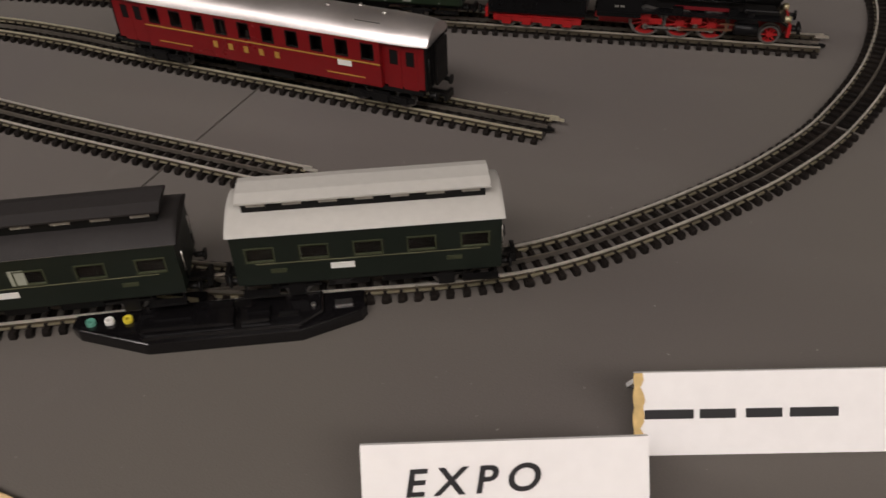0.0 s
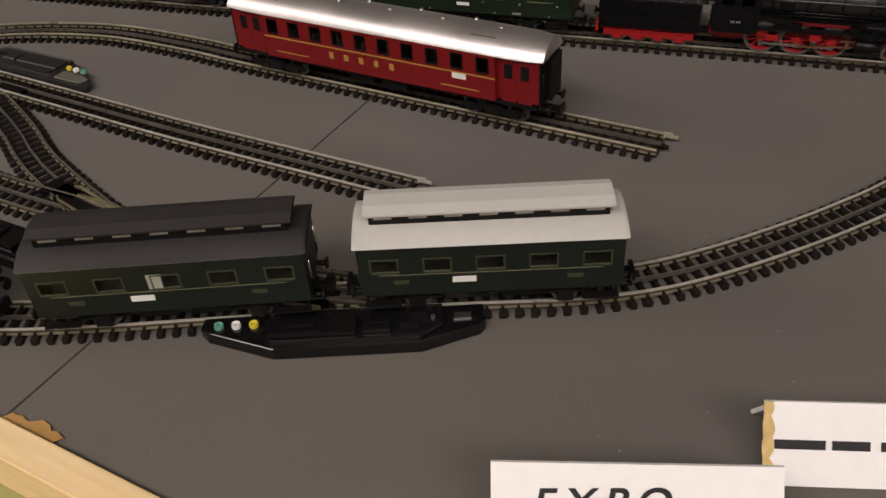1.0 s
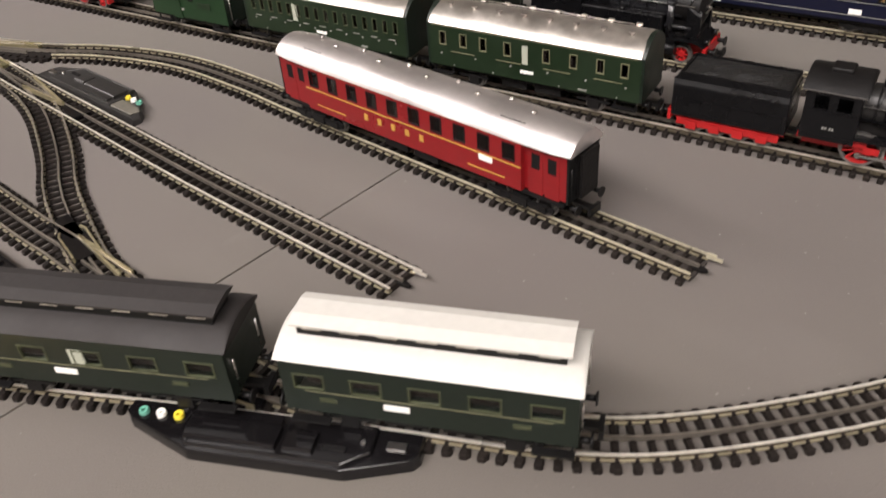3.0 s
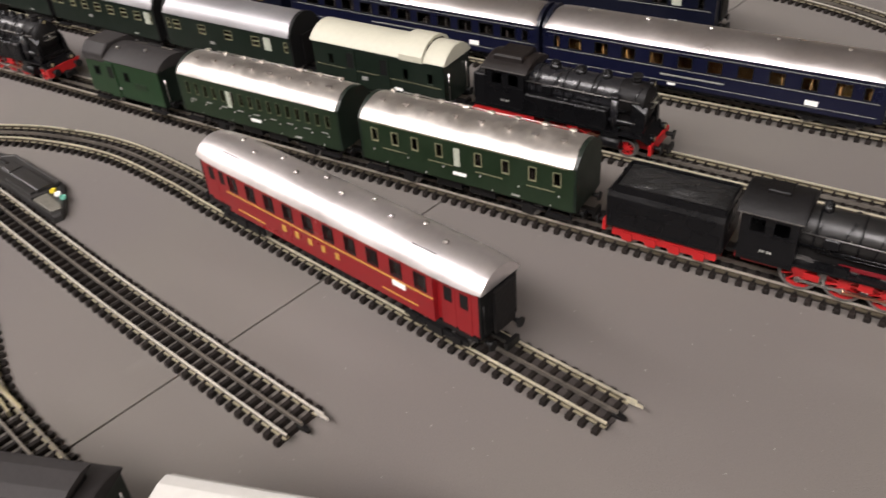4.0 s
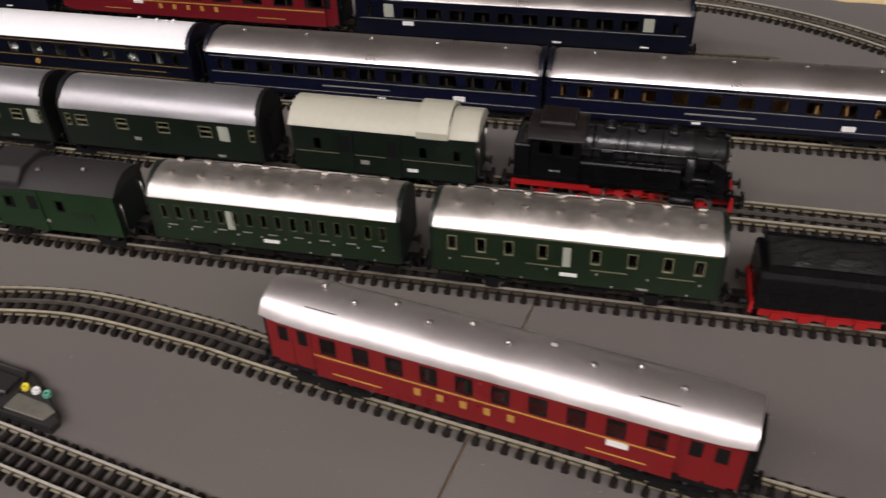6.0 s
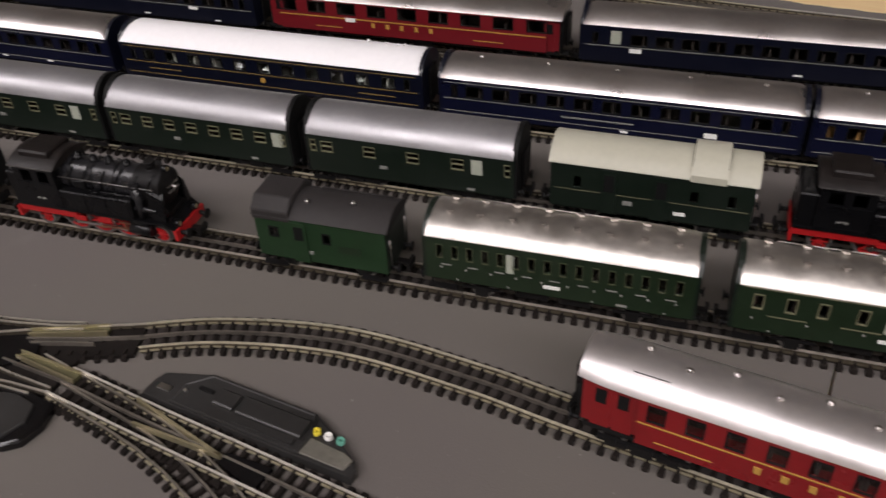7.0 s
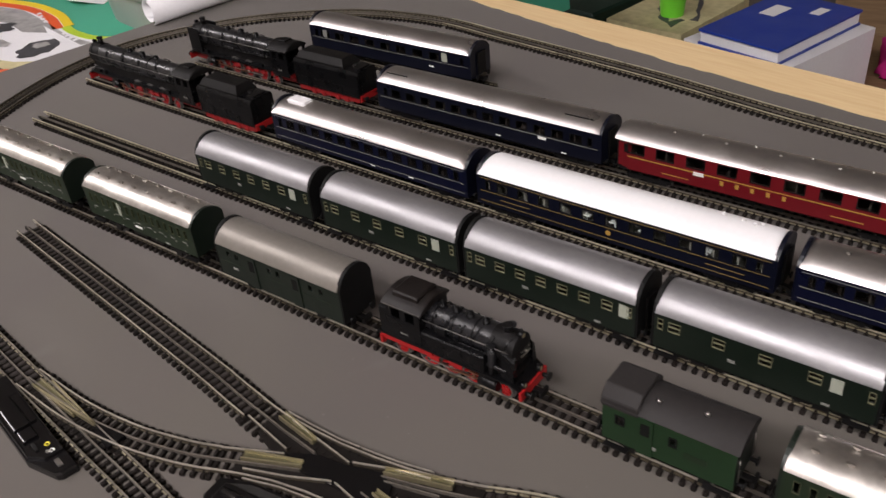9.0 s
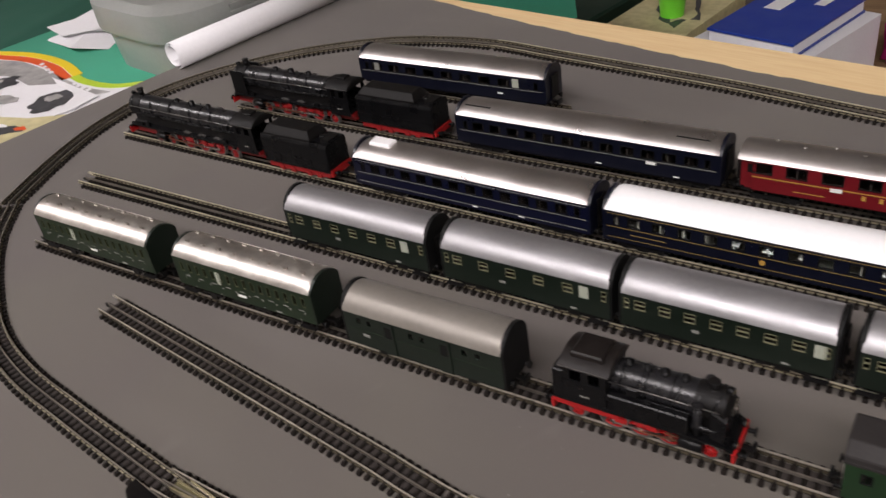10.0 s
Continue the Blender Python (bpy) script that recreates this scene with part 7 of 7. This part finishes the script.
slab("white_box", [(-0.585, 2.035), (-0.375, 1.90), (-0.225, 2.17), (-0.43, 2.30)], -0.451, -0.325, PAPER, "white cardboard box under a blue binder", "box")
binder = thing("binder", Matrix.Identity(4), "blue ring binder with white labels on the white box", "binder")
ring = [(-0.553, 2.012), (-0.388, 1.925), (-0.255, 2.18), (-0.42, 2.27)]
for z0, z1, mat, nm in ((-0.3245, -0.320, BINDER_BLUE, "cover"), (-0.3200, -0.298, PAPER, "page_block"), (-0.298, -0.293, BINDER_BLUE, "cover")):
    bm = bmesh.new()
    g = 0.97 if nm == "page_block" else 1.0
    cx, cy = -0.404, 2.097
    loft(bm, [[(cx + (a - cx) * g, cy + (b - cy) * g, z) for a, b in ring] for z in (z0, z1)], 1.0)
    part(nm, bm, mat, binder)
for quad_ring in ([(-0.452, 2.125), (-0.42, 2.108), (-0.39, 2.165), (-0.422, 2.182)], [(-0.355, 2.14), (-0.335, 2.13), (-0.315, 2.168), (-0.335, 2.178)]):
    sheet("label_sticker", quad_ring, -0.2929, PAPER, "", "", 0.0004, binder)


def heap(name, x, y, z, rx, ry, rz, mat, seed, label, category):
    """A soft crumpled heap resting at height z."""
    bm = bmesh.new()
    bmesh.ops.create_icosphere(bm, subdivisions=4, radius=1.0)
    for v in bm.verts:
        q = v.co.copy()
        k = 1 + 0.35 * noise.noise(q * 1.7 + Vector((seed, 0, 0))) + 0.15 * noise.noise(q * 4.5 + Vector((0, seed, 0)))
        v.co = Vector((q.x * rx * k, q.y * ry * k, max(-0.25, q.z) * rz * k))
    low = min(v.co.z for v in bm.verts)
    for v in bm.verts:
        v.co += Vector((x, y, z - low))
    for f in bm.faces:
        f.smooth = True
    return tagged(part(name, bm, mat), label, category)


heap("shopping_bag", -0.13, 2.235, -0.452, 0.085, 0.06, 0.085, MAGENTA, 3, "crumpled magenta fabric bag on the low table", "bag")
chair = thing("dark_bench", Matrix.Identity(4), "dark wooden bench behind the board", "bench")
for z0, z1, ring in ((-0.56, -0.53, ((-0.12, 1.96), (0.52, 1.70), (0.66, 2.06), (0.02, 2.32))), (-0.77, -0.56, ((-0.08, 1.99), (-0.03, 1.97), (0.09, 2.26), (0.04, 2.28))), (-0.77, -0.56, ((0.42, 1.78), (0.47, 1.76), (0.59, 2.05), (0.54, 2.07)))):
    bm = bmesh.new()
    loft(bm, [[(a, b, z) for a, b in ring] for z in (z0, z1)], 1.0)
    part("seat" if z1 == -0.53 else "bench_leg", bm, BROWN_WOOD, chair)
heap("jacket", 0.005, 2.125, -0.53, 0.065, 0.06, 0.16, CYAN, 8, "light blue fabric jacket lying on the bench", "jacket")
heap("jacket", 0.095, 2.11, -0.53, 0.05, 0.05, 0.13, INDIGO, 11, "dark indigo fabric jacket lying on the bench", "jacket")
heap("jacket", 0.22, 2.02, -0.53, 0.08, 0.06, 0.13, INDIGO, 15, "dark indigo fabric jacket lying on the bench", "jacket")
heap("fabric_pouch", -0.105, 2.130, -0.452, 0.045, 0.03, 0.055, INDIGO, 5, "small dark indigo fabric pouch before the magenta bag", "pouch")
cab = thing("sideboard", Matrix.Identity(4), "brown wooden sideboard against the back of the hall", "sideboard")
for nm, z0, z1, g in (("carcass", -0.77, -0.02, 0.0), ("top", -0.02, 0.0, 0.012)):
    bm = bmesh.new()
    box(bm, -0.32 - g, 0.9 + g, 2.75 - g, 3.15, z0, z1, 1.0)
    part(nm, bm, BROWN_WOOD, cab)
for i in range(3):
    bm = bmesh.new()
    box(bm, -0.30 + 0.4 * i, 0.07 + 0.4 * i, 2.735, 2.75, -0.70, -0.05, 1.0)
    d = part("door", bm, BROWN_WOOD, cab)
    bm = bmesh.new()
    tube(bm, "y", 2.715, 2.735, (0.02 + 0.4 * i, -0.35), 0.012, 12, k=1.0)
    part("knob", bm, WHEEL, d)
stack = thing("dark_crate", Matrix.Identity(4), "dark green plastic crates stacked on the floor", "crate")
for i in range(3):
    bm = bmesh.new()
    loft(bm, [[(a, b, -0.77 + 0.13 * i + dz) for a, b in ((-1.50, 2.56), (-0.86, 2.30), (-0.70, 2.66), (-1.34, 2.92))] for dz in (0.002, 0.126)], 1.0)
    blend(bm, 6)
    part("crate", bm, CRATE_GREEN, stack)

# printed sheet with a red outline at the board's end
chart = sheet("printed_chart", [(0.338, 0.850), (0.308, 0.812), (0.326, 0.780), (0.300, 0.728), (0.42, 0.690), (0.50, 0.80)], 0.0003, FELT_EDGE, "grey-green printed chart with a red outline", "chart", 0.0006)
chart.data.materials[0] = material("grey_green_print", (0.13, 0.135, 0.115), 0.6, 0, 0.15, 200.0, 0.1, 15.0)
sheet("red_outline", ribbon([(0.345, 0.852), (0.318, 0.832), (0.310, 0.808), (0.324, 0.788), (0.325, 0.768), (0.303, 0.732)], -0.0015, 0.0015), 0.0010, WIRE_RED, "", "", 0.0004, chart)
heap("grey_cloth", 0.300, 0.702, 0.0002, 0.028, 0.014, 0.011, FELT_EDGE, 5, "crumpled scrap of grey felt lying on the board", "felt scrap")

# ---------- room ----------
def wall(name, x0, x1, y0, y1, z0, z1, mat, label, category):
    bm = bmesh.new()
    box(bm, x0, x1, y0, y1, z0, z1, 1.0)
    return tagged(part(name, bm, mat), label, category, kind="structure")


wall("floor", -6.2, 4.2, -4.2, 6.2, -0.87, -0.77, LINO, "dull brown hall floor", "floor")
wall("ceiling", -6.2, 4.2, -4.2, 6.2, CEILING_Z, CEILING_Z + 0.1, CEILING, "pale painted ceiling", "ceiling")
wall("wall_north", -6.2, 4.2, 6.0, 6.2, -0.77, CEILING_Z, PLASTER, "pale painted wall", "wall")
wall("wall_south", -6.2, 4.2, -4.2, -4.0, -0.77, CEILING_Z, PLASTER, "pale painted wall", "wall")
wall("wall_west", -6.2, -6.0, -4.0, 6.0, -0.77, CEILING_Z, PLASTER, "pale painted wall", "wall")
wall("wall_east", 4.0, 4.2, -4.0, 6.0, -0.77, CEILING_Z, PLASTER, "pale painted wall", "wall")
for (lx, ly), length, wide, watts in TUBES:
    f = thing("ceiling_light", pose(lx, ly, 0, 0, 0, -15), "white fluorescent ceiling light with bright tubes", "ceiling light", "ceiling lights")
    bm = bmesh.new()
    box(bm, -length / 2, length / 2, -wide / 2, wide / 2, CEILING_Z - 0.06, CEILING_Z - 0.002, 1.0)
    part("housing", bm, CARD, f)
    for y in (-wide * 0.3, 0.0, wide * 0.3):
        bm = bmesh.new()
        tube(bm, "x", -length / 2 + 0.02, length / 2 - 0.02, (y, CEILING_Z - 0.078), 0.013, 12, k=1.0)
        part("tube", bm, TUBE, f)
